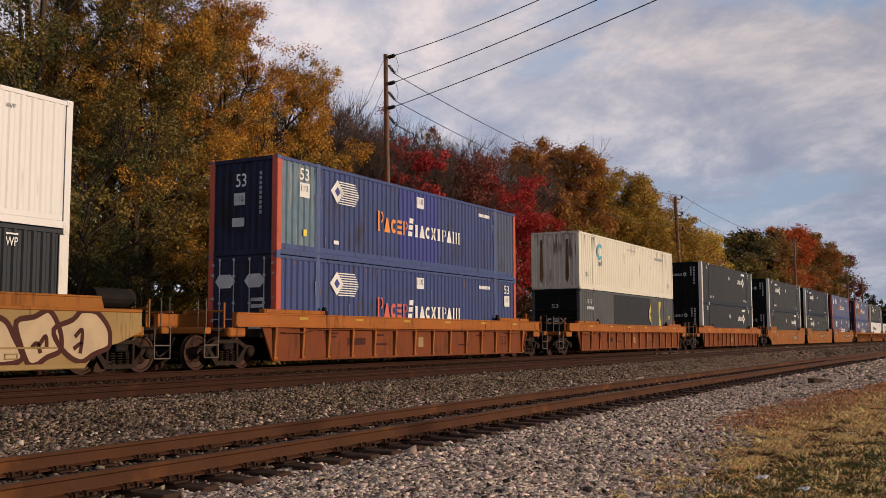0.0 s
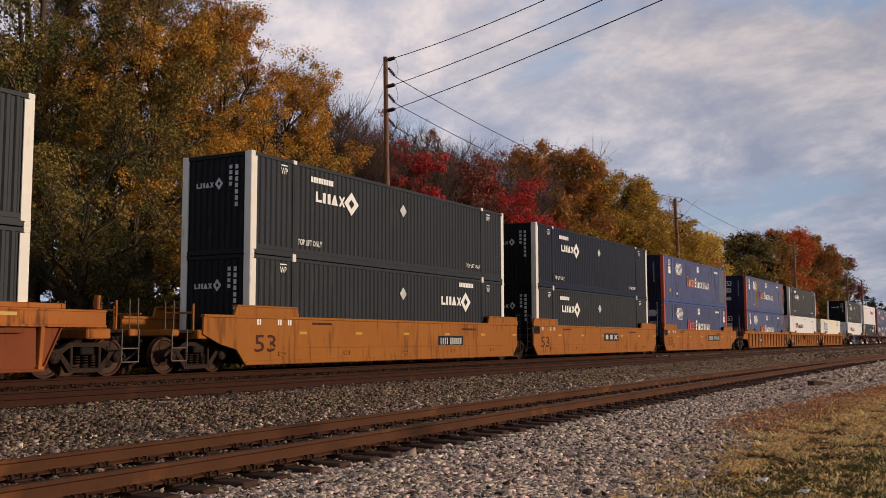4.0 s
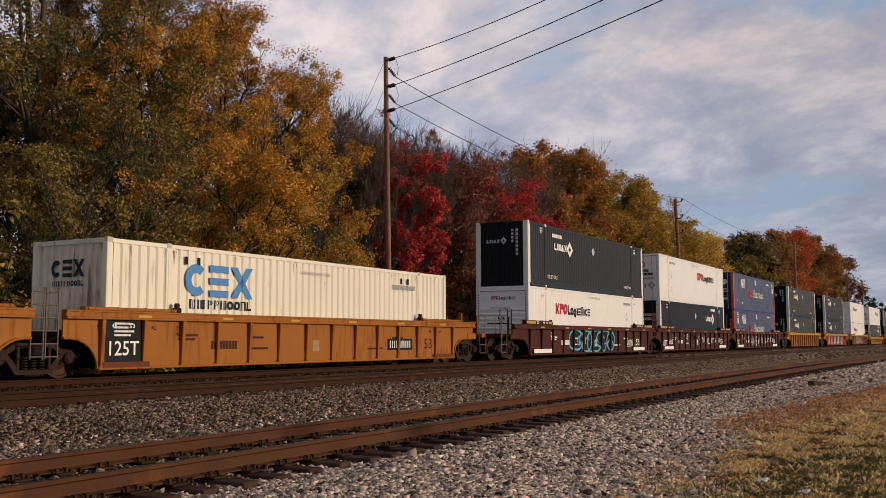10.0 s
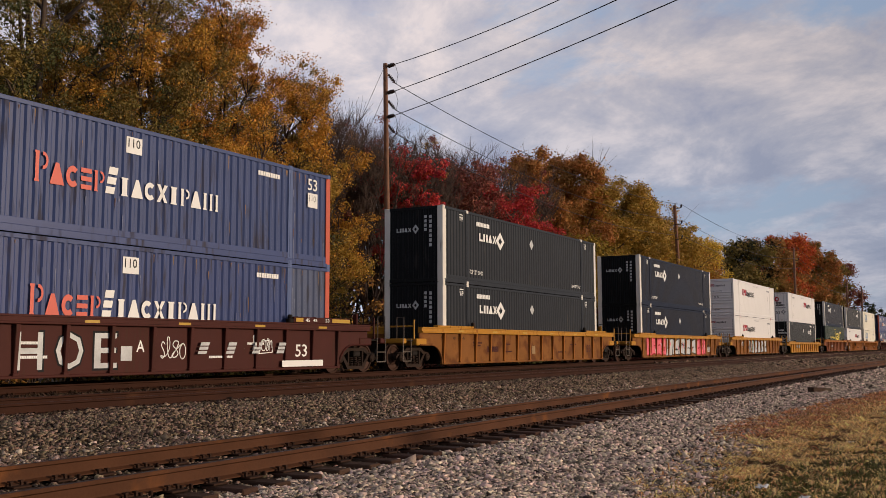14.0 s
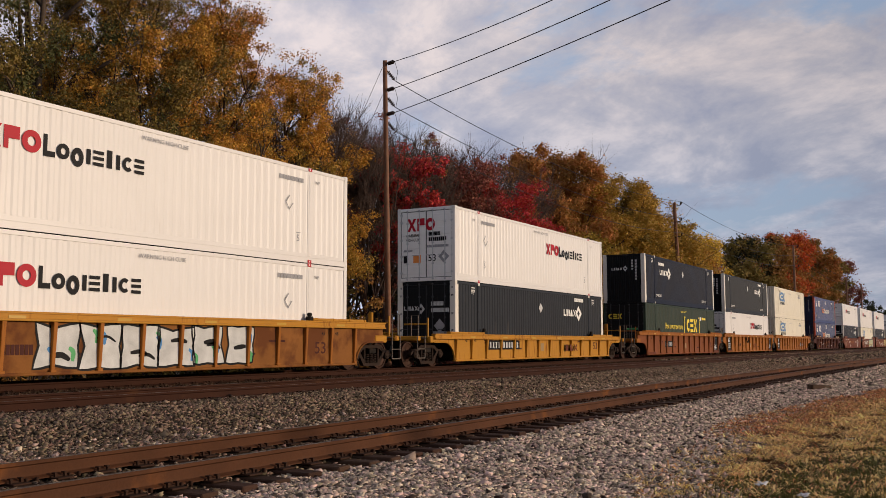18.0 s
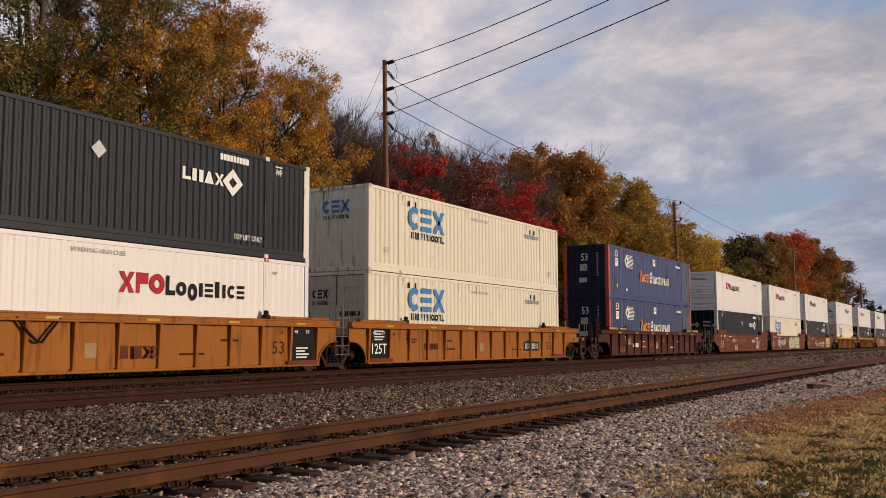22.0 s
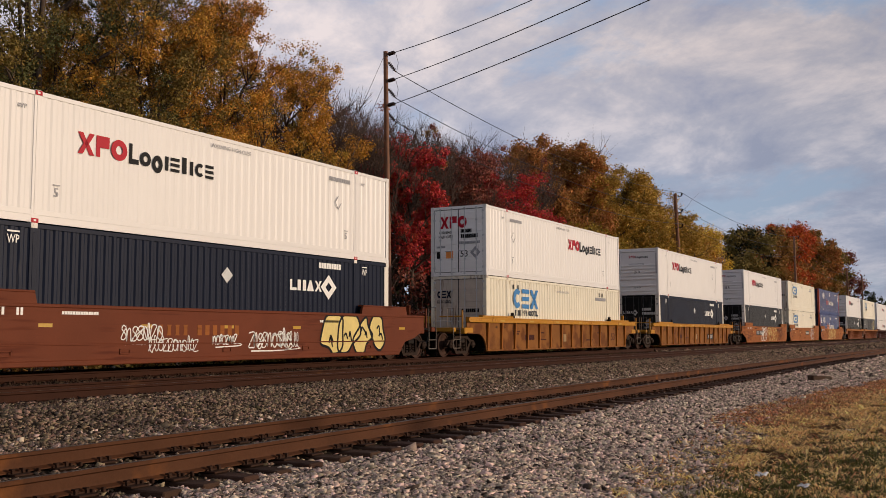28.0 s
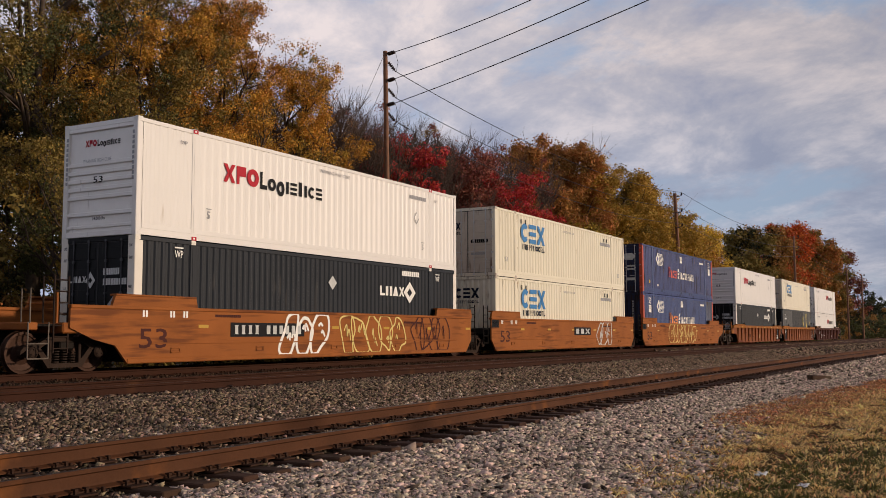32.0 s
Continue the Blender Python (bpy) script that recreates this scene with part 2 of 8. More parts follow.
# cars and running gear
mat("car_rust_red", (0.185, 0.05, 0.0175), 0.7, var=0.2, scale=1.0, dirt=RUST, dirt_amount=0.46, streak=True, bump=0.15, spec=0.12)
mat("car_chord_orange", (0.36, 0.115, 0.022), 0.6, var=0.2, scale=1.0, dirt=RUST, dirt_amount=0.42, streak=True, bump=0.1, spec=0.12)
mat("car_yellow", (0.305, 0.106, 0.015), 0.55, var=0.12, scale=1.0, dirt=(0.17, 0.065, 0.02), dirt_amount=0.46, streak=True, bump=0.08, spec=0.12)
mat("car_bright_yellow", (0.44, 0.205, 0.024), 0.5, var=0.10, scale=1.0, dirt=(0.20, 0.07, 0.02), dirt_amount=0.36, streak=True, bump=0.06, spec=0.12)
mat("car_orange", (0.20, 0.060, 0.018), 0.55, var=0.15, scale=1.0, dirt=(0.20, 0.075, 0.025), dirt_amount=0.46, streak=True, bump=0.08, spec=0.12)
mat("car_rusty_orange", (0.275, 0.090, 0.021), 0.65, var=0.2, scale=1.0, dirt=(0.14, 0.05, 0.022), dirt_amount=0.50, streak="along", bump=0.12, spec=0.12)
mat("car_ochre_rust", (0.215, 0.084, 0.018), 0.65, var=0.22, scale=1.0, dirt=(0.115, 0.040, 0.016), dirt_amount=0.58, bump=0.12, spec=0.12)
mat("car_brown", (0.0589, 0.01431, 0.0101), 0.6, var=0.15, scale=1.0, dirt=(0.06, 0.028, 0.02), dirt_amount=0.40, streak=True, bump=0.1, spec=0.12)
mat("car_oxide_red", (0.1302, 0.0324, 0.0124), 0.6, var=0.15, scale=1.0, dirt=(0.09, 0.026, 0.016), dirt_amount=0.44, streak="along", bump=0.1, spec=0.12)
mat("car_dark_red", (0.06435, 0.01782, 0.01188), 0.65, var=0.2, scale=1.0, dirt=(0.06, 0.03, 0.02), dirt_amount=0.35, streak=True, bump=0.1, spec=0.12)
mat("car_tan", (0.3094, 0.2023, 0.0774), 0.6, var=0.15, scale=1.0, dirt=RUST, dirt_amount=0.25, streak=True, bump=0.1, spec=0.12)
mat("gear_black", (0.0154, 0.0121, 0.0099), 0.75, 0.1, var=0.3, dirt=(0.07, 0.04, 0.025), dirt_amount=0.35, bump=0.2, spec=0.12)
mat("truck_steel", (0.0306, 0.01836, 0.01306), 0.75, 0.1, var=0.25, dirt=(0.03, 0.022, 0.018), dirt_amount=0.4, bump=0.25, spec=0.12)
mat("wheel_steel", (0.048, 0.024, 0.01632), 0.6, 0.3, var=0.25, bump=0.15, spec=0.12)
mat("grab_steel", (0.13, 0.105, 0.085), 0.6, 0.2, var=0.25, bump=0.05, spec=0.2)
mat("hose_rubber", (0.02, 0.02, 0.02), 0.6, var=0.2)
# track and ground
mat("rail_rust", (0.036, 0.0125, 0.0062), 0.75, 0.0, var=0.22, scale=1.5, dirt=(0.09, 0.040, 0.018), dirt_amount=0.22, bump=0.2, spec=0.12)
# siding rails: lighter copy of rail_rust with sun in its colour, plus rust patches
mat("sunlit_siding_rust", (0.075, 0.030, 0.0135), 0.75, 0.0, var=0.3, scale=1.2, dirt=(0.20, 0.075, 0.022), dirt_amount=0.34, bump=0.2, spec=0.12)
mat("rail_head", (0.04488, 0.02904, 0.02112), 0.5, 0.3, var=0.2, bump=0.1, spec=0.12)
mat("tie_wood", (0.0624, 0.034, 0.0228), 0.85, var=0.35, scale=4, fine=60, dirt=(0.10, 0.075, 0.055), dirt_amount=0.3, bump=0.5, per_object=0.25, spec=0.12)
mat("plate_rust", (0.0408, 0.02016, 0.01248), 0.75, 0.2, var=0.25, bump=0.25, spec=0.12)
mat("stone_dark", (0.058, 0.034, 0.022), 0.85, var=0.2, scale=20, fine=120, bump=0.3, island=0.55, spec=0.12)
mat("stone_near", (0.45, 0.352, 0.28), 0.85, var=0.2, scale=20, fine=120, bump=0.3, island=0.95, spec=0.12)
mat("stone_far", (0.200, 0.143, 0.100), 0.85, var=0.2, scale=20, fine=120, bump=0.3, island=0.85, spec=0.12)
mat("straw", (0.95, 0.62, 0.25), 0.8, var=0.2, scale=1.2, bump=0, island=0.6, leaf=True)
mat("grass_green", (0.125, 0.115, 0.030), 0.8, var=0.25, scale=1.2, bump=0, island=0.4, leaf=True)
mat("russet_weed", (0.60, 0.265, 0.105), 0.8, var=0.25, scale=1.2, bump=0, island=0.6, leaf=True)
mat("litter_white", (0.68, 0.67, 0.68), 0.6, var=0.1)
mat("pole_wood", (0.2, 0.098, 0.058), 0.85, var=0.3, scale=3, fine=50, dirt=(0.07, 0.045, 0.032), dirt_amount=0.25, streak=True, bump=0.4)
mat("insulator_brown", (0.035, 0.018, 0.014), 0.25, var=0.2, bump=0)
mat("wire_dark", (0.025, 0.026, 0.03), 0.5, 0.5, var=0.1, bump=0)
# woods
mat("bark", (0.065, 0.045, 0.032), 0.9, var=0.3, scale=6, fine=50, bump=0.5)
mat("twig", (0.075, 0.048, 0.038), 0.9, var=0.25, bump=0.2)
# leaf_dark puts the shade deep in crowns and undergrowth into the colour
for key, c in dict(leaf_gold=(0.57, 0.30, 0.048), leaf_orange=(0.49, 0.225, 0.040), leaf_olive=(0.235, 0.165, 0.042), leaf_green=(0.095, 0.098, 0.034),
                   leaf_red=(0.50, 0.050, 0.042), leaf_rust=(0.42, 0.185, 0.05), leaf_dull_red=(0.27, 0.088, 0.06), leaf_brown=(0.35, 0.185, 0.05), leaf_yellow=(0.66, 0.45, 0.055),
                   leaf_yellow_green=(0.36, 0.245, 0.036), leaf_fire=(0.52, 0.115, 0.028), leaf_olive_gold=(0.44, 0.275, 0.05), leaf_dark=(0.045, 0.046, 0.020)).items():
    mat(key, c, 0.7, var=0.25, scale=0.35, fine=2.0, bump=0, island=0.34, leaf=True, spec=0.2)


def ground_material():
    m = bpy.data.materials.new("ballast_and_earth")
    m.use_nodes = True
    n, l = m.node_tree.nodes, m.node_tree.links
    p = n["Principled BSDF"]
    co = n.new("ShaderNodeTexCoord")
    attr = n.new("ShaderNodeAttribute")
    attr.attribute_name = "cover"
    vor = n.new("ShaderNodeTexVoronoi")
    vor.inputs["Scale"].default_value = 17.0
    l.new(co.outputs["Object"], vor.inputs["Vector"])
    hs = n.new("ShaderNodeSeparateColor")
    l.new(vor.outputs["Color"], hs.inputs[0])
    # ballast ground kept near black: shade between stones is in its colour
    st = n.new("ShaderNodeValToRGB")
    for e, (pos, c) in zip(st.color_ramp.elements, ((0.0, (0.008, 0.006, 0.0045, 1)), (1.0, (0.095, 0.076, 0.058, 1)))):
        e.position, e.color = pos, c
    l.new(hs.outputs[0], st.inputs[0])
    big = n.new("ShaderNodeTexNoise")
    big.inputs["Scale"].default_value, big.inputs["Detail"].default_value = 0.5, 5
    l.new(co.outputs["Object"], big.inputs["Vector"])
    tint = n.new("ShaderNodeMix")
    tint.data_type, tint.blend_type = "RGBA", "MULTIPLY"
    tint.inputs[0].default_value = 0.8
    tone_r = n.new("ShaderNodeValToRGB")
    for e, (pos, c) in zip(tone_r.color_ramp.elements, ((0.3, (0.45, 0.38, 0.32, 1)), (0.7, (1.0, 0.96, 0.90, 1)))):
        e.position, e.color = pos, c
    l.new(big.outputs["Fac"], tone_r.inputs[0])
    l.new(st.outputs[0], tint.inputs[6])
    l.new(tone_r.outputs[0], tint.inputs[7])

    def noise_of(scale, detail, rough=0.55):
        t = n.new("ShaderNodeTexNoise")
        t.inputs["Scale"].default_value, t.inputs["Detail"].default_value, t.inputs["Roughness"].default_value = scale, detail, rough
        l.new(co.outputs["Object"], t.inputs["Vector"])
        return t.outputs["Fac"]

    def spread(src, lo, hi, top=1.0):
        r = n.new("ShaderNodeMapRange")
        for i, v in zip((1, 2, 3, 4), (lo, hi, 0.0, top)):
            r.inputs[i].default_value = v
        l.new(src, r.inputs[0])
        return r.outputs[0]

    def blend(fac, a, b):
        x = n.new("ShaderNodeMix")
        x.data_type = "RGBA"
        l.new(fac, x.inputs[0])
        for s, i in ((a, 6), (b, 7)):
            if hasattr(s, "links"):
                l.new(s, x.inputs[i])
            else:
                x.inputs[i].default_value = (*s, 1)
        return x.outputs[2]

    # thatch: straw over dark earth, with reddish and green patches
    thatch = blend(spread(noise_of(36.0, 8, 0.7), 0.40, 0.60), (0.020, 0.013, 0.006), (0.17, 0.10, 0.042))
    thatch = blend(spread(noise_of(0.9, 5), 0.50, 0.62, 0.8), thatch, blend(spread(noise_of(30.0, 6, 0.7), 0.40, 0.62), (0.028, 0.014, 0.007), (0.26, 0.115, 0.045)))
    lawn = n.new("ShaderNodeAttribute")
    lawn.attribute_name = "green"
    thatch = blend(spread(lawn.outputs["Fac"], 0.35, 0.75, 0.95), thatch, blend(spread(noise_of(40.0, 6, 0.7), 0.42, 0.62), (0.016, 0.016, 0.006), (0.13, 0.115, 0.035)))
    edge = n.new("ShaderNodeMath")
    edge.operation = "MULTIPLY_ADD"
    edge.inputs[1].default_value, edge.inputs[2].default_value = 1.3, -0.65
    l.new(noise_of(2.2, 8, 0.65), edge.inputs[0])
    worn = n.new("ShaderNodeMath")
    l.new(attr.outputs["Fac"], worn.inputs[0])
    l.new(edge.outputs[0], worn.inputs[1])
    l.new(blend(spread(worn.outputs[0], 0.40, 0.60), tint.outputs[2], thatch), p.inputs["Base Color"])
    p.inputs["Roughness"].default_value = 0.95
    p.inputs["Specular IOR Level"].default_value = 0.05
    b = n.new("ShaderNodeBump")
    b.inputs["Strength"].default_value, b.inputs["Distance"].default_value, b.invert = 0.9, 0.03, True
    l.new(vor.outputs["Distance"], b.inputs["Height"])
    l.new(b.outputs[0], p.inputs["Normal"])
    return m


MAT["ground"] = ground_material()


# ---- mesh helpers ----
class Build:
    """Collects vertices and faces for one mesh."""

    def __init__(self):
        self.v, self.f = [], []

    def add(self, verts, faces):
        k = len(self.v)
        self.v += [tuple(p) for p in verts]
        self.f += [tuple(i + k for i in f) for f in faces]
        return self

    def box(self, x0, x1, y0, y1, z0, z1, b=0.006):
        """A box with chamfered edges."""
        b = min(b, 0.45 * min(abs(x1 - x0), abs(y1 - y0), abs(z1 - z0)))
        lo, hi = (min(x0, x1), min(y0, y1), min(z0, z1)), (max(x0, x1), max(y0, y1), max(z0, z1))
        if b <= 0:
            vs = [(hi[0] if i & 1 else lo[0], hi[1] if i & 2 else lo[1], hi[2] if i & 4 else lo[2]) for i in range(8)]
            return self.add(vs, [(0, 2, 3, 1), (4, 5, 7, 6), (0, 1, 5, 4), (2, 6, 7, 3), (0, 4, 6, 2), (1, 3, 7, 5)])
        vs = []
        for c in range(8):
            s = [1 if c >> a & 1 else -1 for a in range(3)]
            for a in range(3):
                q = []
                for k in range(3):
                    e = hi[k] if s[k] > 0 else lo[k]
                    q.append(e if k == a else e - s[k] * b)
                vs.append(q)
        at = lambda c, a: c * 3 + a
        fs = []
        for a in range(3):
            u, w = (a + 1) % 3, (a + 2) % 3
            for sgn in (0, 1):
                cs = [sgn << a | i << u | j << w for i, j in ((0, 0), (1, 0), (1, 1), (0, 1))]
                f = [at(c, a) for c in cs]
                fs.append(tuple(f if sgn else f[::-1]))
            for i in (0, 1):
                for j in (0, 1):
                    c0 = i << u | j << w
                    c1 = c0 | 1 << a
                    f = (at(c0, u), at(c1, u), at(c1, w), at(c0, w))
                    fs.append(f if i == j else f[::-1])
        for c in range(8):
            f = (at(c, 0), at(c, 1), at(c, 2))
            odd = bin(c).count("1") % 2
            fs.append(f if odd else f[::-1])
        return self.add(vs, fs)

    def tube(self, pts, r, n=6, r1=None, caps=True):
        """A round bar along points, tapering from r to r1."""
        pts = [Vector(p) for p in pts]
        r1 = r if r1 is None else r1
        rings, side = [], None
        for i, p in enumerate(pts):
            d = (pts[min(i + 1, len(pts) - 1)] - pts[max(i - 1, 0)]).normalized()
            if side is None:
                side = d.orthogonal().normalized()
            side = (side - d * side.dot(d)).normalized()
            up = d.cross(side)
            rr = r + (r1 - r) * i / max(1, len(pts) - 1)
            rings.append([p + (side * math.cos(2 * math.pi * k / n) + up * math.sin(2 * math.pi * k / n)) * rr for k in range(n)])
        fs = [(i * n + k, i * n + (k + 1) % n, (i + 1) * n + (k + 1) % n, (i + 1) * n + k) for i in range(len(pts) - 1) for k in range(n)]
        if caps:
            fs += [tuple(range(n))[::-1], tuple((len(pts) - 1) * n + k for k in range(n))]
        return self.add([p for ring in rings for p in ring], fs)

    def plate(self, outline, y0, y1):
        """An outline in x and z, given a thickness from y0 to y1."""
        n = len(outline)
        vs = [(x, y0, z) for x, z in outline] + [(x, y1, z) for x, z in outline]
        fs = [tuple(range(n)), tuple(range(2 * n - 1, n - 1, -1))] + [(i, i + n, (i + 1) % n + n, (i + 1) % n) for i in range(n)]
        return self.add(vs, fs)

    def lathe(self, profile, n=24, centre=(0, 0, 0)):
        """Turns (y, radius) pairs round the y axis."""
        vs = [(centre[0] + r * math.cos(2 * math.pi * k / n), centre[1] + y, centre[2] + r * math.sin(2 * math.pi * k / n)) for y, r in profile for k in range(n)]
        fs = [(i * n + k, i * n + (k + 1) % n, (i + 1) * n + (k + 1) % n, (i + 1) * n + k) for i in range(len(profile) - 1) for k in range(n)]
        fs += [tuple(range(n)), tuple((len(profile) - 1) * n + k for k in range(n))[::-1]]
        return self.add(vs, fs)

    def mesh(self, name, material_key, smooth=False):
        me = bpy.data.meshes.new(name)
        me.from_pydata(self.v, [], self.f)
        me.materials.append(MAT[material_key])
        bm = bmesh.new()
        bm.from_mesh(me)
        bmesh.ops.recalc_face_normals(bm, faces=bm.faces)
        bm.to_mesh(me)
        bm.free()
        if smooth:
            me.shade_smooth()
        return me


def part(name, data, parent, label="", at=None):
    """Links a mesh as one part under a thing or under another part."""
    ob = new(name, data)
    ob.parent = parent
    if at is not None:
        ob.matrix_parent_inverse = at
    return tagged(ob, label)


def thing(name, label, category, group=""):
    ob = new(name)
    ob.empty_display_size = 0.3
    return tagged(ob, label, category, group)


def numpy_mesh(name, verts, faces, material_key, smooth=False):
    """A mesh from arrays: verts (n, 3), faces (m, k)."""
    verts, faces = np.asarray(verts, np.float32), np.asarray(faces, np.int32)
    me = bpy.data.meshes.new(name)
    me.vertices.add(len(verts))
    me.vertices.foreach_set("co", verts.ravel())
    k = faces.shape[1]
    me.loops.add(faces.size)
    me.loops.foreach_set("vertex_index", faces.ravel())
    me.polygons.add(len(faces))
    me.polygons.foreach_set("loop_start", np.arange(len(faces), dtype=np.int32) * k)
    me.materials.append(MAT[material_key])
    me.update(calc_edges=True)
    if smooth:
        me.shade_smooth()
    return me


# ---- the ground: ballast beds, shoulder, verge and the woods' floor, one sheet to the horizon ----
def siding_y(x):
    return -11.941 + 0.02425 * x - 0.000226 * x * x


def siding_z(x):
    return -0.280 - 0.0010 * x


def verge_line(x):
    """The line along which the verge runs, drifting away from the siding."""
    return -12.457 - 0.03935 * x - 0.000059 * x * x


def verge_z(x):
    return -0.74 + 0.24 * min(1.0, max(0.0, (x - 12) / 18))


def shoulder(x):
    """How far the stones reach out from the middle of the siding, towards the verge."""
    return siding_y(x) - verge_line(x) + 3.75 - 2.0 * min(1.0, max(0.0, (x - 9) / 10)) - 0.4 * min(1.0, max(0.0, (x - 19) / 7)) + 2.5 * min(1.0, max(0.0, (x - 17) / 19)) + 0.25 * min(1.0, max(0.0, (x - 11) / 3)) + 0.22 * noise.noise((x * 0.8, 3.1, 0))


def ramp_between(v, a, b):
    t = min(1.0, max(0.0, (v - a) / (b - a)))
    return t * t * (3 - 2 * t)


def ground_z(x, y):
    n = 0.025 * noise.noise((x * 0.9, y * 0.9, 0.0)) + 0.02 * noise.noise((x * 2.7, y * 2.7, 5.0))
    c = siding_y(x)
    if y > -7.5:
        z = -0.19 - 0.75 * ramp_between(y, 2.3, 5.0)
        if y > 1.9:
            z += n * 2
        return z + 0.5 * n
    bed = siding_z(x) - 0.215
    if y < c - 0.70:
        bed -= 0.05 * ramp_between(c - 0.70 - y, 0.0, 0.30)
    if y > c - 1.45:
        f = ramp_between(y, c + 1.5, -7.5)
        dip = -0.08 * math.sin(math.pi * f)
        return bed + (-0.19 - bed) * f + dip + (n if y > c + 1.6 else 0.3 * n)
    out = ramp_between(c - 1.45 - y, 0.0, max(0.5, shoulder(x) - 1.45))
    return bed + (verge_z(x) - bed) * out + n


def greenness(x, y):
    """Green towards the camera's side of the verge, dry straw along the stones."""
    d = verge_line(x) - y
    return 0.45 + 1.3 * (d - 3.55 - 0.17 * (x - 11)) + 0.75 * noise.noise((x * 0.7, y * 1.1, 2.0)) + 0.5 * noise.noise((x * 2.2, y * 2.2, 6.0))


def build_ground():
    xs = sorted(set([-3000, -800, -200, -80, -40] + [-30 + i * 2.0 for i in range(12)] + [-6 + i * 0.4 for i in range(110)] + [38 + i * 2 for i in range(30)]
                    + [100 + i * 10 for i in range(30)] + [420, 500, 700, 1200, 3000]))
    ys = sorted(set([-3000, -800, -300, -120, -60, -40, -30] + [-26 + i * 0.5 for i in range(8)] + [-22 + i * 0.25 for i in range(60)] + [-7 + i * 0.5 for i in range(28)]
                    + [8, 11, 15, 20, 26, 35, 60, 120, 300, 800, 3000]))
    verts = [(x, y, ground_z(x, y) if -60 < y < 60 and -60 < x < 420 else -0.8) for x in xs for y in ys]
    ny = len(ys)
    faces = [(i * ny + j, (i + 1) * ny + j, (i + 1) * ny + j + 1, i * ny + j + 1) for i in range(len(xs) - 1) for j in range(ny - 1)]
    me = numpy_mesh("ground", verts, faces, "ground", smooth=True)
    cover = me.attributes.new("cover", "FLOAT", "POINT")
    vals = []
    for x, y, z in verts:
        e = siding_y(x) - shoulder(x)
        vals.append(max(ramp_between(e - y, -0.6, 0.7), ramp_between(y, 3.6, 5.2)))
    cover.data.foreach_set("value", vals)
    green = me.attributes.new("green", "FLOAT", "POINT")
    green.data.foreach_set("value", [greenness(x, y) if -40 < x < 60 else 0.5 for x, y, z in verts])
    return tagged(new("ground", me), "grey crushed-stone ballast beds with a dry grass verge and woodland floor", "ground", kind="structure")


ground = build_ground()

RAIL_SECTION = [(-0.070, 0.0), (0.070, 0.0), (0.070, 0.010), (0.014, 0.032), (0.0095, 0.050), (0.0095, 0.132), (0.036, 0.146), (0.037, 0.172), (0.030, 0.180),
                (-0.030, 0.180), (-0.037, 0.172), (-0.036, 0.146), (-0.0095, 0.132), (-0.0095, 0.050), (-0.014, 0.032), (-0.070, 0.010)]


def rail_mesh(name, line, rust):
    """A rail swept along points of its running edge (top of rail)."""
    k = len(RAIL_SECTION)
    b = Build()
    vs = []
    for i, p in enumerate(line):
        q0, q1 = line[max(i - 1, 0)], line[min(i + 1, len(line) - 1)]
        d = Vector((q1[0] - q0[0], q1[1] - q0[1], 0)).normalized()
        s = Vector((-d.y, d.x, 0))
        vs += [(p[0] + s.x * u, p[1] + s.y * u, p[2] - 0.18 + w) for u, w in RAIL_SECTION]
    fs = [(i * k + j, i * k + (j + 1) % k, (i + 1) * k + (j + 1) % k, (i + 1) * k + j) for i in range(len(line) - 1) for j in range(k)]
    fs += [tuple(range(k))[::-1], tuple((len(line) - 1) * k + j for j in range(k))]
    b.add(vs, fs)
    me = b.mesh(name, rust)
    me.materials.append(MAT["rail_head"])
    for poly in me.polygons:
        if poly.normal.z > 0.9 and all(me.vertices[v].co.z > line[0][2] - 0.15 for v in poly.vertices):
            poly.material_index = 1
    return me


def tie_mesh():
    b = Build()
    b.box(-0.115, 0.115, -1.30, 1.30, -0.17, 0.0, 0.012)
    return b.mesh("tie", "tie_wood")


def plate_mesh():
    b = Build()
    b.box(-0.10, 0.10, -0.19, 0.19, -0.002, 0.016, 0.003)
    for sy in (-1, 1):
        b.box(-0.10, 0.10, sy * 0.075, sy * 0.092, 0.016, 0.030, 0)
        for sx in (-0.06, 0.055):
            b.box(sx - 0.011, sx + 0.011, sy * 0.082, sy * 0.110, 0.010, 0.052, 0)
            b.box(sx - 0.017, sx + 0.017, sy * 0.062, sy * 0.112, 0.045, 0.060, 0)
    return b.mesh("tie_plate", "plate_rust")


def clip_mesh():
    b = Build()
    for sy in (-1, 1):
        b.box(-0.075, -0.045, sy * 0.075, sy * 0.115, 0.0, 0.045, 0.006)
        b.box(0.045, 0.075, sy * 0.075, sy * 0.115, 0.0, 0.045, 0.006)
    return b.mesh("rail_anchor", "plate_rust")


TIE, PLATE, ANCHOR = tie_mesh(), plate_mesh(), clip_mesh()


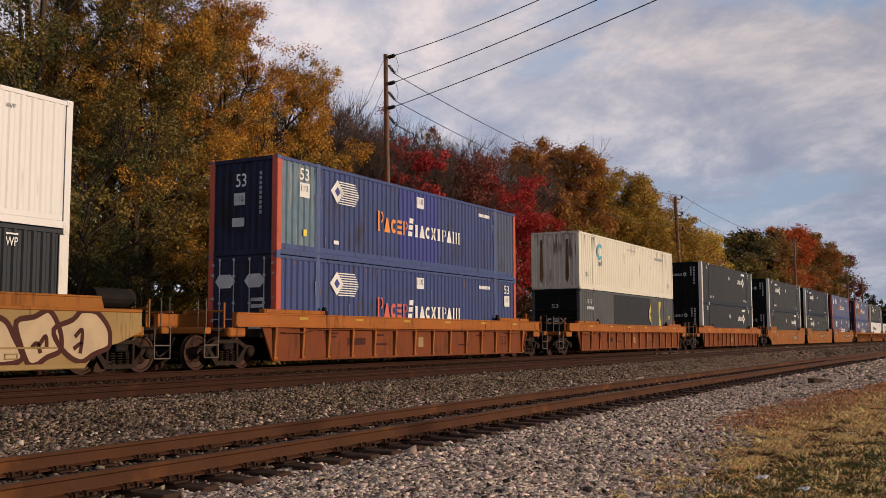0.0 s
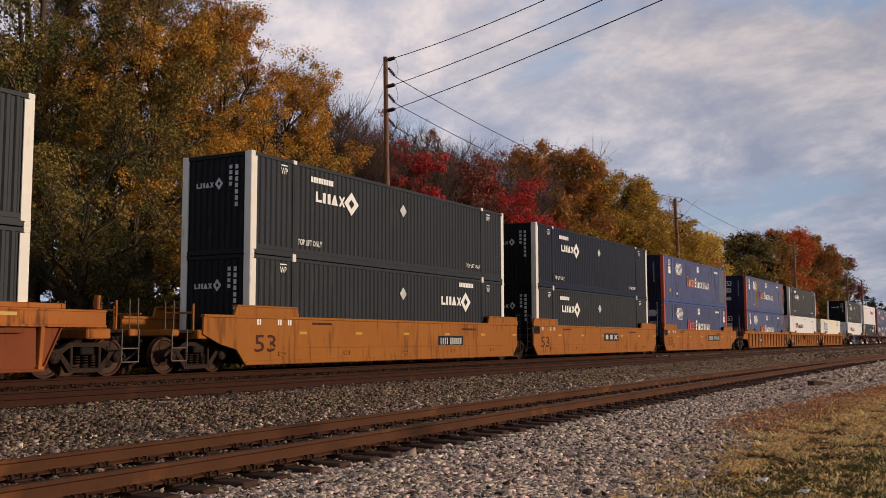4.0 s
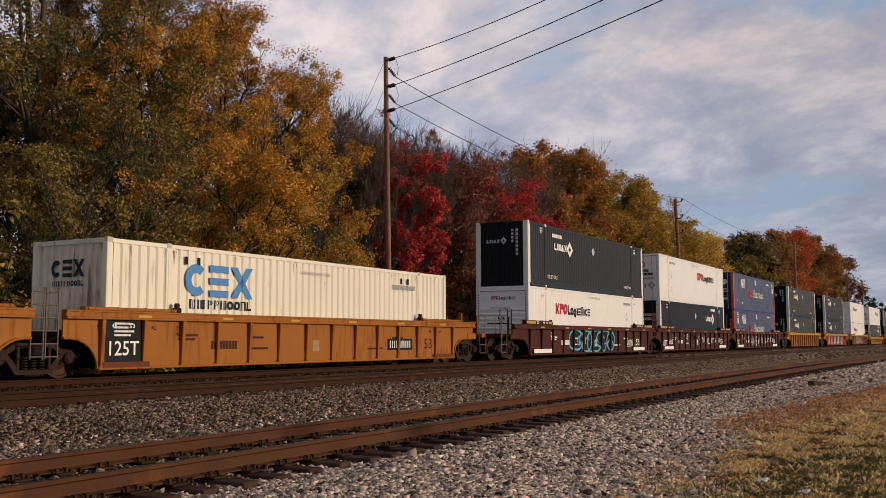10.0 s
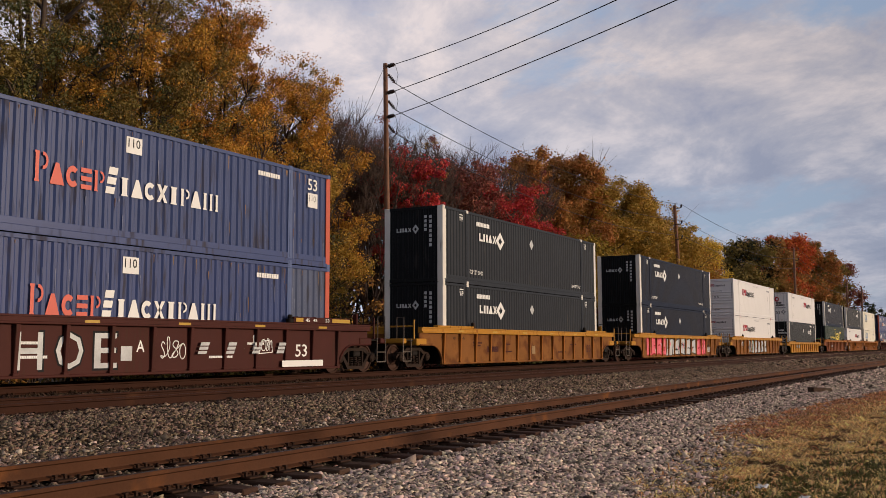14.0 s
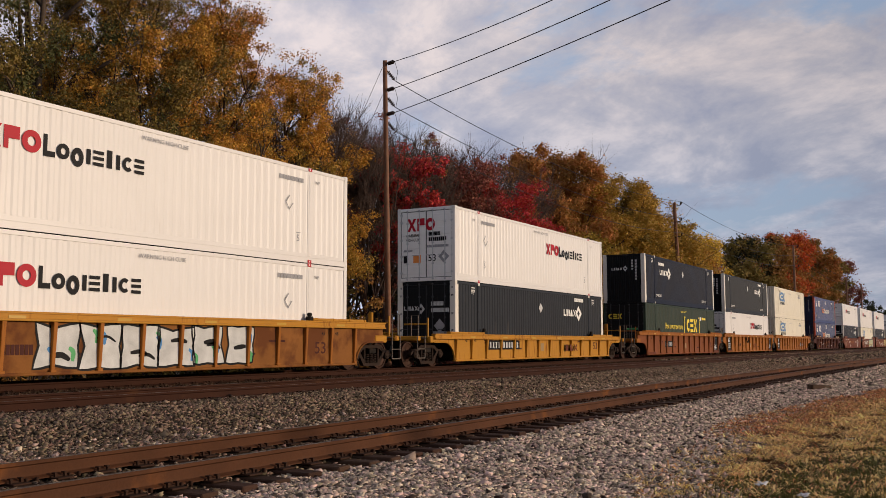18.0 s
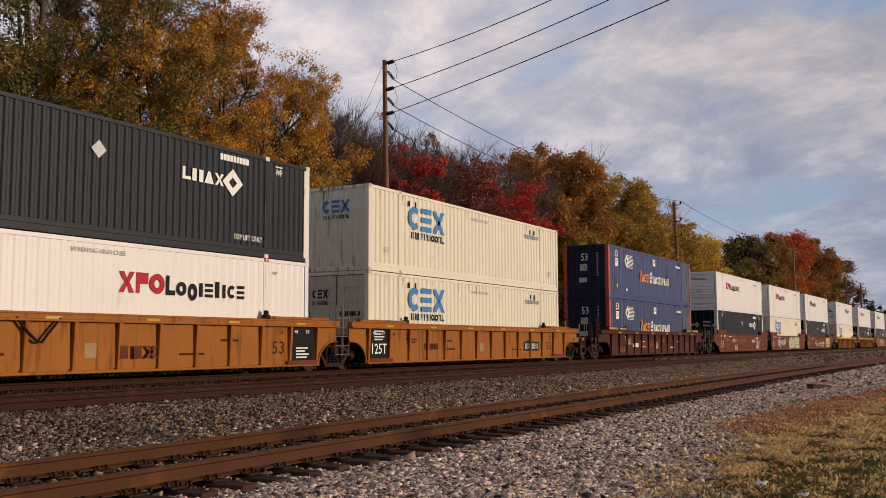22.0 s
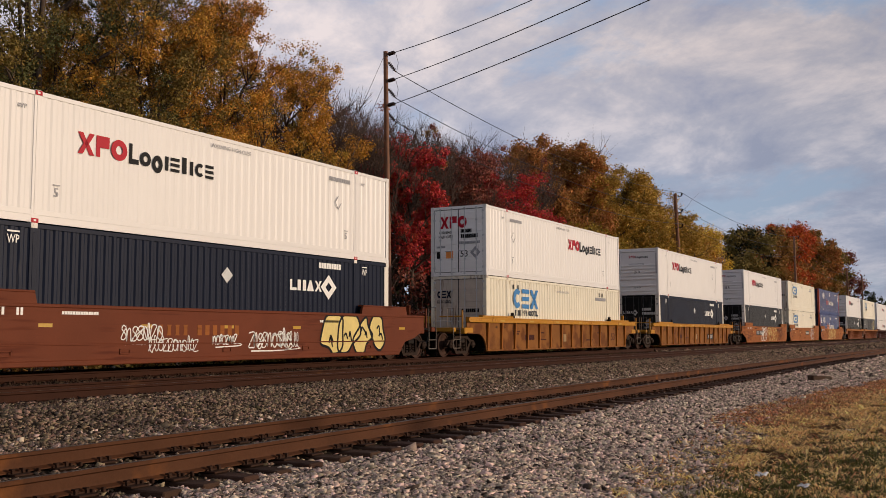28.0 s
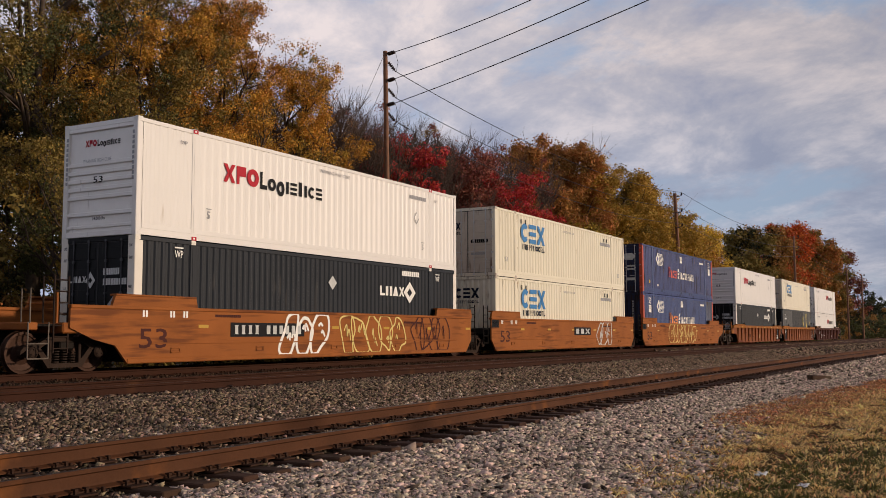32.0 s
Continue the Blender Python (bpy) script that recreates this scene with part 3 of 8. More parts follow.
def build_track(name, label, yc, zc, x0, x1, near0, near1, step, sunk):
    """A track of two rails on wooden ties; ties and plates between near0 and near1 are parts, the rest one part."""
    track = tagged(new(name), label, "railway track", kind="structure")
    n = 90
    for side in (-0.7525, 0.7525):
        line = [(x0 + (x1 - x0) * i / n, yc(x0 + (x1 - x0) * i / n) + side, zc(x0 + (x1 - x0) * i / n)) for i in range(n + 1)]
        part("rail", rail_mesh("rail", line, "sunlit_siding_rust" if x1 < 300 else "rail_rust"), track, "rusty steel rail with a worn head")
    rnd = random.Random(int(x1 * 10 + step * 1000))
    rest, rest_plates = Build(), Build()
    block = Build().box(-0.115, 0.115, -1.30, 1.30, -0.17, 0.0, 0)
    tv, tf = block.v, block.f
    pv, pf = [tuple(v.co) for v in PLATE.vertices], [tuple(p.vertices) for p in PLATE.polygons]
    x = x0 + 0.3
    while x < x1 - 0.3:
        xx = x + rnd.uniform(-0.03, 0.03)
        m = pose(xx, yc(xx) + rnd.uniform(-0.05, 0.05), zc(xx) - 0.198 - rnd.uniform(0, sunk), 0, 0, math.degrees(math.atan2(yc(xx + 1) - yc(xx), 1)) + rnd.uniform(-2.2, 2.2))
        if near0 <= xx <= near1:
            part("tie", TIE, track).matrix_basis = m
        else:
            rest.add([m @ Vector(v) for v in tv], tf)
        for side in (-0.7525, 0.7525):
            pm = pose(xx, yc(xx) + side, zc(xx) - 0.196)
            if near0 <= xx <= near1:
                part("tie_plate", PLATE, track).matrix_basis = pm
                if rnd.random() < 0.75 and name == "railway_track" and step < 0.54:
                    part("rail_anchor", ANCHOR, track).matrix_basis = pose(xx + 0.17, yc(xx) + side, zc(xx) - 0.20)
            elif xx < 60 and step < 0.54:
                rest_plates.add([pm @ Vector(v) for v in pv], pf)
        x += step
    part("tie_row", rest.mesh("tie_row", "tie_wood"), track)["kind"] = "stuff"
    part("tie_plate_row", rest_plates.mesh("tie_plate_row", "plate_rust"), track)["kind"] = "stuff"
    return track


main_track = build_track("railway_track", "main railway track of rusty rails on ties under the train", lambda x: 0.0, lambda x: 0.0, -60, 420, 8, 38, 0.55, 0.02)
second_track = build_track("railway_track", "empty railway track with rusty rails and ties sunk in dark ballast", lambda x: -5.58, lambda x: -0.01, -60, 420, 6, 45, 0.55, 0.03)
siding = build_track("railway_track", "rusty siding track on weathered wooden ties in pale ballast", siding_y, siding_z, -20, 200, 0, 40, 0.53, 0.015)


# ---- loose ballast: single crushed stones ----
def stone_shapes(rnd, count=24, coarse=False):
    """Angular broken stones: wry eight-faced lumps, or four-faced chips for those that stay far off."""
    rs = np.random.RandomState(rnd)
    if coarse:
        base = np.array([(1, 1, 1), (1, -1, -1), (-1, 1, -1), (-1, -1, 1)]) * 0.85
        faces = np.array([(0, 1, 2), (0, 3, 1), (0, 2, 3), (1, 3, 2)])
    else:
        base = np.array([(1, 0, 0), (-1, 0, 0), (0, 1, 0), (0, -1, 0), (0, 0, 1), (0, 0, -1)]) * 1.2
        faces = np.array([(0, 2, 4), (2, 1, 4), (1, 3, 4), (3, 0, 4), (2, 0, 5), (1, 2, 5), (3, 1, 5), (0, 3, 5)])
    shapes = []
    for k in range(count):
        v = (base + rs.normal(size=base.shape) * 0.30) @ np.array(Euler(rs.uniform(0, 6.28, 3)).to_matrix()).T
        shapes.append(v * np.array([1.2, rs.uniform(0.65, 1.0), rs.uniform(0.50, 0.85)]))
    return shapes, faces


def scatter_stones(name, label, material_key, seed, count, pick, size, coarse=False):
    """Many stones lying on the ground; pick(rs) gives a place."""
    rs = np.random.RandomState(seed)
    shapes, faces = stone_shapes(seed, coarse=coarse)
    allv, allf = [], []
    k = 0
    for _ in range(count):
        xy = pick(rs)
        if xy is None:
            continue
        x, y = xy
        s = size * math.exp(rs.normal() * 0.32)
        a, b, c = rs.uniform(0, 6.28), rs.uniform(-0.5, 0.5), rs.uniform(-0.5, 0.5)
        r = np.array(Euler((b, c, a)).to_matrix())
        v = shapes[rs.randint(len(shapes))] * s @ r.T
        v += np.array([x, y, ground_z(x, y) + s * rs.uniform(0.0, 0.35)])
        allv.append(v)
        allf.append(faces + k)
        k += len(v)
    me = numpy_mesh(name, np.concatenate(allv), np.concatenate(allf), material_key)
    return tagged(new(name, me), label, "ballast", kind="stuff")


def over_tie(x):
    """Whether a place along the siding lies over one of its ties."""
    return abs((x + 19.7 + 0.265) % 0.53 - 0.265) < 0.125


def shoulder_point(rs, x):
    c, e = siding_y(x), shoulder(x)
    y = c - 0.95 - (e - 0.2) * rs.rand() ** 0.9
    if y > c - 1.36 and over_tie(x):
        return None
    past = c - e - y + 0.55 * noise.noise((x * 1.1, y * 1.1, 4.0)) + 0.3 * noise.noise((x * 3.1, y * 3.1, 8.0))
    return (x, y) if rs.rand() > 0.5 + 1.3 * past else None


def near_shoulder(rs):
    return shoulder_point(rs, 5.8 + 3.9 * rs.rand())


def far_shoulder(rs):
    return shoulder_point(rs, 9.6 + 29 * rs.rand() ** 1.6)


def distant_shoulder(rs):
    return shoulder_point(rs, 33 + 47 * rs.rand() ** 1.3)


def on_crib(rs):
    x = 4.0 + 32 * rs.rand() ** 1.5
    return None if over_tie(x) and rs.rand() < 0.93 else (x, siding_y(x) + rs.uniform(-1.1, 1.5))


def beyond_siding(rs):
    x = 5.0 + 45 * rs.rand() ** 1.6
    return x, siding_y(x) + 0.95 + 2.0 * rs.rand() ** 2.2


def between_tracks(rs):
    x = 5.5 + 64 * rs.rand() ** 1.7
    c = siding_y(x)
    return x, c + 1.1 + (-6.4 - c - 1.1) * rs.rand()


def far_between(rs):
    x = 58 + 150 * rs.rand() ** 1.4
    c = siding_y(x)
    return x, c + 1.0 + (-1.0 - c - 1.0) * rs.rand()


def at_main(rs):
    x = 8 + 60 * rs.rand() ** 1.5
    return x, rs.uniform(-7.2, -1.0)


scatter_stones("ballast", "pale grey and tan crushed stones on the shoulder beside the siding", "stone_near", 11, 46000, near_shoulder, 0.0190)
scatter_stones("ballast", "pale crushed stones on the narrowing shoulder further along", "stone_near", 15, 82000, far_shoulder, 0.0205)
scatter_stones("ballast", "pale crushed stones on the distant end of the shoulder", "stone_near", 18, 22000, distant_shoulder, 0.034, True)
scatter_stones("ballast", "dull crushed stones lying between the ties of the siding", "stone_far", 12, 17000, on_crib, 0.0205)
scatter_stones("ballast", "pale stones strewn along the far side of the siding", "stone_near", 16, 9000, beyond_siding, 0.025)
scatter_stones("ballast", "dark grey crushed stones between the siding and the second track", "stone_far", 13, 110000, between_tracks, 0.021, True)
scatter_stones("ballast", "grey-brown crushed stones between the tracks further along", "stone_far", 17, 24000, far_between, 0.050, True)
scatter_stones("ballast", "dark crushed stones round the second track and the main track", "stone_dark", 14, 34000, at_main, 0.024, True)


# ---- verge: dry and green grass, litter ----
def grass(name, label, material_key, seed, count, pick, length, flat):
    """Bent blades of three triangles; flat ones lie matted on the ground, others stand."""
    rs = np.random.RandomState(seed)
    v, f = [], []
    for _ in range(count):
        xy = pick(rs)
        if xy is None:
            continue
        x, y = xy
        z = ground_z(x, y) - 0.01 + (0.03 * rs.rand() if flat else 0.0)
        h = length * math.exp(rs.normal() * 0.35)
        a = rs.uniform(0, 6.28)
        a2 = a + rs.uniform(-1.1, 1.1)
        w = (0.0042 + 0.0030 * rs.rand()) * (1 + 0.035 * x)
        rise = h * (rs.uniform(0.10, 0.42) if flat else rs.uniform(0.45, 0.62))
        run = h * (0.5 if flat else rs.uniform(0.05, 0.25))
        fall = rise * rs.uniform(0.1, 1.1) if flat else rise + h * rs.uniform(0.15, 0.4)
        dx, dy, ex, ey = math.cos(a) * run, math.sin(a) * run, math.cos(a2) * run, math.sin(a2) * run
        px, py = -math.sin(a) * w, math.cos(a) * w
        k = len(v)
        v += [(x - px, y - py, z), (x + px, y + py, z), (x + dx - px, y + dy - py, z + rise), (x + dx + px, y + dy + py, z + rise), (x + dx + ex, y + dy + ey, z + fall)]
        f += [(k, k + 1, k + 3), (k, k + 3, k + 2), (k + 2, k + 3, k + 4)]
    me = numpy_mesh(name, v, f, material_key)
    return tagged(new(name, me), label, "grass", kind="stuff")


def verge_point(rs, near):
    x = 8.0 + 44 * rs.rand() ** (near + 0.25)
    e = siding_y(x) - shoulder(x)
    y = e + 0.7
    return x, y - max(0.6, y + 19.5 - 0.082 * x) * rs.rand()


def past_edge(x, y):
    """How far a place lies inside the ragged edge of the grass."""
    e = siding_y(x) - shoulder(x)
    return e - y + 0.7 * noise.noise((x * 0.9, y * 0.9, 4.0)) + 0.35 * noise.noise((x * 2.6, y * 2.6, 8.0))


def straw_at(rs):
    x, y = verge_point(rs, 1.5)
    p = past_edge(x, y)
    tuft = 0.35 + 1.9 * noise.noise((x * 2.0, y * 2.4, 12.0)) + 1.3 * noise.noise((x * 6.0, y * 6.0, 3.0))
    dry = max(0.26, 1.05 - 1.3 * max(0.0, greenness(x, y)))
    return (x, y) if rs.rand() < tuft * min(0.35 + 1.3 * p, dry) * (1.0 - 0.5 * rust_band(x, y)) else None


def rust_band(x, y):
    """Where dead reddish weeds grow: along the stones, from some way on."""
    d = siding_y(x) - y - shoulder(x)
    return ramp_between(x, 15.5, 18.5) * (1 - ramp_between(x, 30, 36)) * (1 - ramp_between(d + 0.5 * noise.noise((x * 0.8, y * 1.4, 17.0)), 0.45, 1.1))


def russet_at(rs):
    x, y = verge_point(rs, 1.1)
    return (x, y) if past_edge(x, y) > -0.75 and rs.rand() < 0.06 + 0.75 * rust_band(x, y) else None


def green_at(rs):
    x, y = verge_point(rs, 1.8)
    patchy = 0.55 + 0.9 * noise.noise((x * 1.7, y * 1.7, 31.0))
    return (x, y) if past_edge(x, y) > 0.0 and rs.rand() < greenness(x, y) * patchy else None


grass("dry_grass", "matted straw-coloured dry grass on the verge", "straw", 21, 260000, straw_at, 0.095, True)
grass("dry_weeds", "reddish-brown dead weeds along the ballast", "russet_weed", 23, 90000, russet_at, 0.095, True)
grass("grass", "short green grass on the verge", "grass_green", 22, 50000, green_at, 0.058, False)


def litter(x, y, size, seed, label):
    rs = np.random.RandomState(seed)
    n = 5
    v, f = [], []
    for i in range(n):
        for j in range(n):
            v.append((x + (i / (n - 1) - 0.5) * size * 1.6, y + (j / (n - 1) - 0.5) * size, ground_z(x, y) + 0.035 + 0.035 * rs.rand()))
    f = [(i * n + j, (i + 1) * n + j, (i + 1) * n + j + 1, i * n + j + 1) for i in range(n - 1) for j in range(n - 1)]
    ob = tagged(new("litter", numpy_mesh("litter", v, f, "litter_white")), label, "litter", "litter on the verge")
    so = ob.modifiers.new("thickness", "SOLIDIFY")
    so.thickness = 0.004


litter(11.2, -16.95, 0.12, 1, "crumpled white paper scrap on the grass")
litter(10.5, -17.5, 0.11, 2, "crumpled white wrapper on the grass")
litter(16.5, -17.2, 0.10, 3, "small white scrap in the dry grass")
litter(11.3, -18.25, 0.10, 4, "white paper scrap at the edge of the grass")


def old_tie(x, y, label):
    b = Build()
    b.box(-0.55, 0.55, -0.10, 0.10, 0, 0.15, 0.02)
    ob = tagged(new("loose_tie", b.mesh("loose_tie", "tie_wood")), label, "railway tie")
    ob.matrix_basis = pose(x, y, ground_z(x, y) - 0.02, 0, 3, -20)


old_tie(31.6, -14.52, "dark broken piece of tie lying on the ballast")


# ---- utility poles and wires along the woods ----
def build_pole(x, y, h, lean=0.0):
    pole = thing("utility_pole", "tall weathered wooden utility pole with brown insulators", "utility pole", "utility poles along the line")
    b = Build()
    z0 = -1.3
    pts = [(-lean * (1 - i / 8), 0, z0 + (h - z0) * i / 8) for i in range(9)]
    b.tube(pts, 0.19 if x < 60 else 0.24, 12, 0.125 if x < 60 else 0.17)
    part("post", b.mesh("post", "pole_wood", True), pole, "brown weathered wooden post")
    pole.matrix_basis = pose(x, y, 0)
    return pole


def insulator(pole, start, end, label="brown porcelain insulator string"):
    a, c = Vector(start), Vector(end)
    b = Build()
    b.tube([a, c], 0.025, 6)
    d = (c - a)
    for k in range(5):
        m = a + d * (0.22 + 0.15 * k)
        u = d.normalized()
        b.tube([m - u * 0.03, m, m + u * 0.035], 0.115, 10, 0.05)
    part("insulator", b.mesh("insulator", "insulator_brown", True), pole, label)


POLES = [(45.6, 10.0, 16.70, -0.5), (102.5, 10.0, 15.75, -2.2), (173.0, 10.0, 17.2, 0.0), (239.0, 10.0, 15.8, 0.0), (267.0, 10.0, 15.7, 0.0)]
END_POLE = (20.0, -32.0, 16.9, 0.0)
poles = [build_pole(*p) for p in POLES]
p0 = poles[0]
LEVELS = (16.52, 15.00, 13.62)
for k, z in enumerate(LEVELS):
    insulator(p0, (0.05, -0.12, z), (-0.15, -0.75, z))
    insulator(p0, (0.12, -0.05, z - 0.35), (0.70, -0.25, z - 0.85))
    b = Build()
    b.tube([(-0.15, -0.75, z), (0.2, -0.72, z - 0.5), (0.45, -0.45, z - 0.95), (0.70, -0.25, z - 0.85)], 0.012, 5)
    part("jumper", b.mesh("jumper", "wire_dark"), p0)
for p, (x, y, h, _) in list(zip(poles, POLES))[1:]:
    for z in (h - 0.3, h - 2.0, h - 3.6):
        b = Build()
        b.tube([(0, 0, z - 0.1), (0, -0.7, z)], 0.035, 6)
        part("bracket", b.mesh("bracket", "wire_dark"), p)
        insulator(p, (0, -0.68, z - 0.02), (0, -0.75, z + 0.35))


def wire(a, c, sag, r=0.014, name="overhead_wire", label="dark overhead power wire", group="overhead wires"):
    a, c = Vector(a), Vector(c)
    b = Build()
    b.tube([a + (c - a) * i / 24 - Vector((0, 0, 4 * sag * (i / 24) * (1 - i / 24))) for i in range(25)], r, 5)
    return tagged(new(name, b.mesh(name, "wire_dark")), label, "power wire", group)


end_pole = build_pole(*END_POLE)
for k, z in enumerate(LEVELS):
    wire((45.45, 9.25, z), (END_POLE[0], END_POLE[1] + 0.15, z - 0.1), (1.4, 0.92, 0.55)[k], 0.022)
    prev = (46.30, 9.75, z - 0.85)
    for x, y, h, _ in POLES[1:]:
        nxt = (x, y - 0.75, (h - 0.3, h - 2.0, h - 3.6)[k] + 0.35)
        wire(prev, nxt, 1.3 if x < 260 else 0.3, 0.022)
        prev = nxt
for k, z in enumerate((16.3, 14.7)):
    wire((45.5, 10.1, z), (38.0 + k, 13.5, 2.0 - 2.9), 0.1, 0.012, "guy_wire", "thin steel guy wire", "guy wires")


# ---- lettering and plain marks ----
FONT_CACHE = {}


def text_shape(body):
    """Outline of a word in the built-in font, as verts and faces scaled to a unit box."""
    if body not in FONT_CACHE:
        cu = bpy.data.curves.new("word", "FONT")
        cu.body, cu.resolution_u, cu.offset = body, 2, 0.008
        ob = bpy.data.objects.new("word", cu)
        scene.collection.objects.link(ob)
        dg = bpy.context.evaluated_depsgraph_get()
        dg.update()
        me = ob.evaluated_get(dg).to_mesh()
        v = np.array([p.co[:] for p in me.vertices])
        f = [tuple(p.vertices) for p in me.polygons]
        lo, hi = v.min(0), v.max(0)
        v = (v - lo) / np.maximum(hi - lo, 1e-6)
        FONT_CACHE[body] = (v[:, :2], f)
        bpy.data.objects.remove(ob)
        bpy.data.curves.remove(cu)
    return FONT_CACHE[body]


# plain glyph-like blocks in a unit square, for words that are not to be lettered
def arc_blocks(a0, a1, n, inner):
    """A thick ring or part of one, in blocks."""
    ang = [math.radians(a0 + (a1 - a0) * i / n) for i in range(n + 1)]
    at = lambda a, r: (0.5 + 0.5 * r * math.cos(a), 0.5 + 0.5 * r * math.sin(a))
    return [[at(p, inner), at(p, 1), at(q, 1), at(q, inner)] for p, q in zip(ang, ang[1:])]


RING = arc_blocks(0, 360, 16, 0.42)
HALF_RING = arc_blocks(45, 315, 12, 0.46)
STEM = [[(0.26, 0.08), (0.74, 0.08), (0.74, 0.92), (0.26, 0.92)], [(0.18, 0), (0.82, 0), (0.82, 0.08), (0.18, 0.08)], [(0.18, 0.92), (0.82, 0.92), (0.82, 1), (0.18, 1)]]
TWIN = [[(x + u * 0.42, v) for u, v in q] for x in (0.0, 0.58) for q in STEM]
ARCH = [[(x + u * 0.4, v) for u, v in q] for x in (0.0, 0.6) for q in STEM] + [[(0.2, 0.86), (0.8, 0.86), (0.8, 1.0), (0.2, 1.0)]]
KNOB = [[(u * 0.5, v) for u, v in q] for q in STEM] + [[(0.3 + 0.7 * u, 0.42 + 0.58 * v) for u, v in q] for q in arc_blocks(-95, 95, 8, 0.6)]
SLAB = [[(0, 0), (1, 0), (1, 1), (0, 1)]]
BAR = [[(0.18, 0), (0.82, 0), (0.82, 1), (0.18, 1)]]
HOUR = [[(0, 0), (0.3, 0), (0.62, 0.5), (0.3, 1), (0, 1), (0.35, 0.5)], [(0.7, 0), (1, 0), (0.66, 0.5), (1, 1), (0.7, 1), (0.4, 0.5)]]
FLAG = [[(0, 0), (0.3, 0), (0.3, 1), (0, 1)], [(0.3, 0.45), (1, 0.45), (1, 1), (0.3, 1)]]
FOOT = [[(0, 0), (0.32, 0), (0.32, 1), (0, 1)], [(0.32, 0), (1, 0), (1, 0.25), (0.32, 0.25)]]
TALL = [[(0, 0), (0.38, 0), (0.38, 1), (0, 1)], [(0.62, 0), (1, 0), (1, 1), (0.62, 1)]]
WEDGE = [[(0, 0), (1, 0), (0.62, 1), (0.38, 1)]]
RUNGS = [[(0, 0), (1, 0), (1, 0.22), (0, 0.22)], [(0, 0.39), (1, 0.39), (1, 0.61), (0, 0.61)], [(0, 0.78), (1, 0.78), (1, 1), (0, 1)]]
HATCH = [[(0.3 * v0 + 0.0, v0), (0.3 * v0 + 0.7, v0), (0.3 * v1 + 0.7, v1), (0.3 * v1, v1)] for v0, v1 in ((0.0, 0.26), (0.36, 0.62), (0.72, 1.0))]
GAPPED = [[(0.49, 0.49), (0.51, 0.49), (0.51, 0.51), (0.49, 0.51)]]
WORDS = {
    "freight_red": [(HOUR, 1.1, 1, 0), (FLAG, 0.9, 1, 0), (RING, 1.15, 1, 0)],
    "freight_dark": [(FOOT, 0.75, 1.1, 0), (RING, 0.85, 0.8, 0), (RING, 0.85, 1.0, -0.25), (BAR, 0.45, 0.8, 0), (RUNGS, 0.75, 0.8, 0), (BAR, 0.6, 0.95, 0), (BAR, 0.45, 0.8, 0), (HALF_RING, 0.8, 0.8, 0), (RUNGS, 0.75, 0.8, 0)],
    "stack_orange": [(KNOB, 0.95, 1.25, 0), (WEDGE, 0.95, 0.9, 0), (HALF_RING, 0.9, 0.9, 0), (RUNGS, 0.75, 0.9, 0), (KNOB, 0.8, 0.9, 0)],
    "stack_white": [(HATCH, 0.95, 1.3, 0), (STEM, 0.8, 0.9, 0), (WEDGE, 0.95, 0.9, 0), (HALF_RING, 0.9, 0.9, 0), (HOUR, 0.9, 0.9, 0), (STEM, 0.85, 0.9, 0), (KNOB, 0.85, 0.9, 0), (WEDGE, 0.95, 0.9, 0), (STEM, 0.5, 0.9, 0), (TWIN, 0.95, 0.9, 0)],
}
SHORT_WORDS = {
    "box_word": [(FOOT, 0.8, 1, 0), (TALL, 1.05, 1, 0), (WEDGE, 0.9, 1, 0), (HOUR, 0.9, 1, 0)],
    "rail_blue": [(HALF_RING, 1.0, 1, 0), (RUNGS, 0.9, 1, 0), (HOUR, 1.1, 1, 0)],
    "line_small": [(STEM, 0.5, 1, 0), (TWIN, 0.9, 1, 0), (STEM, 0.8, 1, 0), (KNOB, 0.8, 1, 0), (KNOB, 0.8, 1, 0), (TWIN, 1.0, 1, 0), (RING, 0.9, 1, 0), (RING, 0.9, 1, 0), (ARCH, 0.8, 1, 0), (FOOT, 0.7, 1, 0)],
    "owner": [(BAR, 1.0, 1, 0), (BAR, 1.0, 1, 0), (HOUR, 1.1, 1, 0)],
    "owner_long": [(HATCH, 0.62, 1, 0), (GAPPED, 0.6, 1, 0), (HATCH, 0.62, 1, 0), (GAPPED, 0.6, 1, 0), (HATCH, 0.62, 1, 0), (GAPPED, 0.6, 1, 0), (HATCH, 0.62, 1, 0)],
    "plate_bars": [(STEM, 0.7, 1, 0)] * 4 + [(GAPPED, 0.5, 1, 0)] + [(BAR, 0.7, 1, 0)] * 6,
    "number": [(SLAB, 0.6, 1, 0)] * 9,
    "tiny": [(SLAB, 0.7, 1, 0)] * 14,
}
WORDS.update(SHORT_WORDS)


def word_shape(key):
    polys, x = [], 0.0
    for shapes, w, h, drop in WORDS[key]:
        for poly in shapes:
            polys.append([(x + px * w, drop + py * h) for px, py in poly])
        x += w + 0.12
    lo = min(p[1] for q in polys for p in q)
    hi = max(p[1] for q in polys for p in q)
    return [[(px / (x - 0.12), (py - lo) / (hi - lo)) for px, py in q] for q in polys]


def flat_mark(shapes, x0, z0, w, h, y, slope=0.0):
    """Polygons of a unit box set on the side that faces the camera, 3 mm thick."""
    b = Build()
    for poly in shapes:
        b.plate([(x0 + (u + slope * v) * w, z0 + v * h) for u, v in poly], y - 0.003, y)
    return b


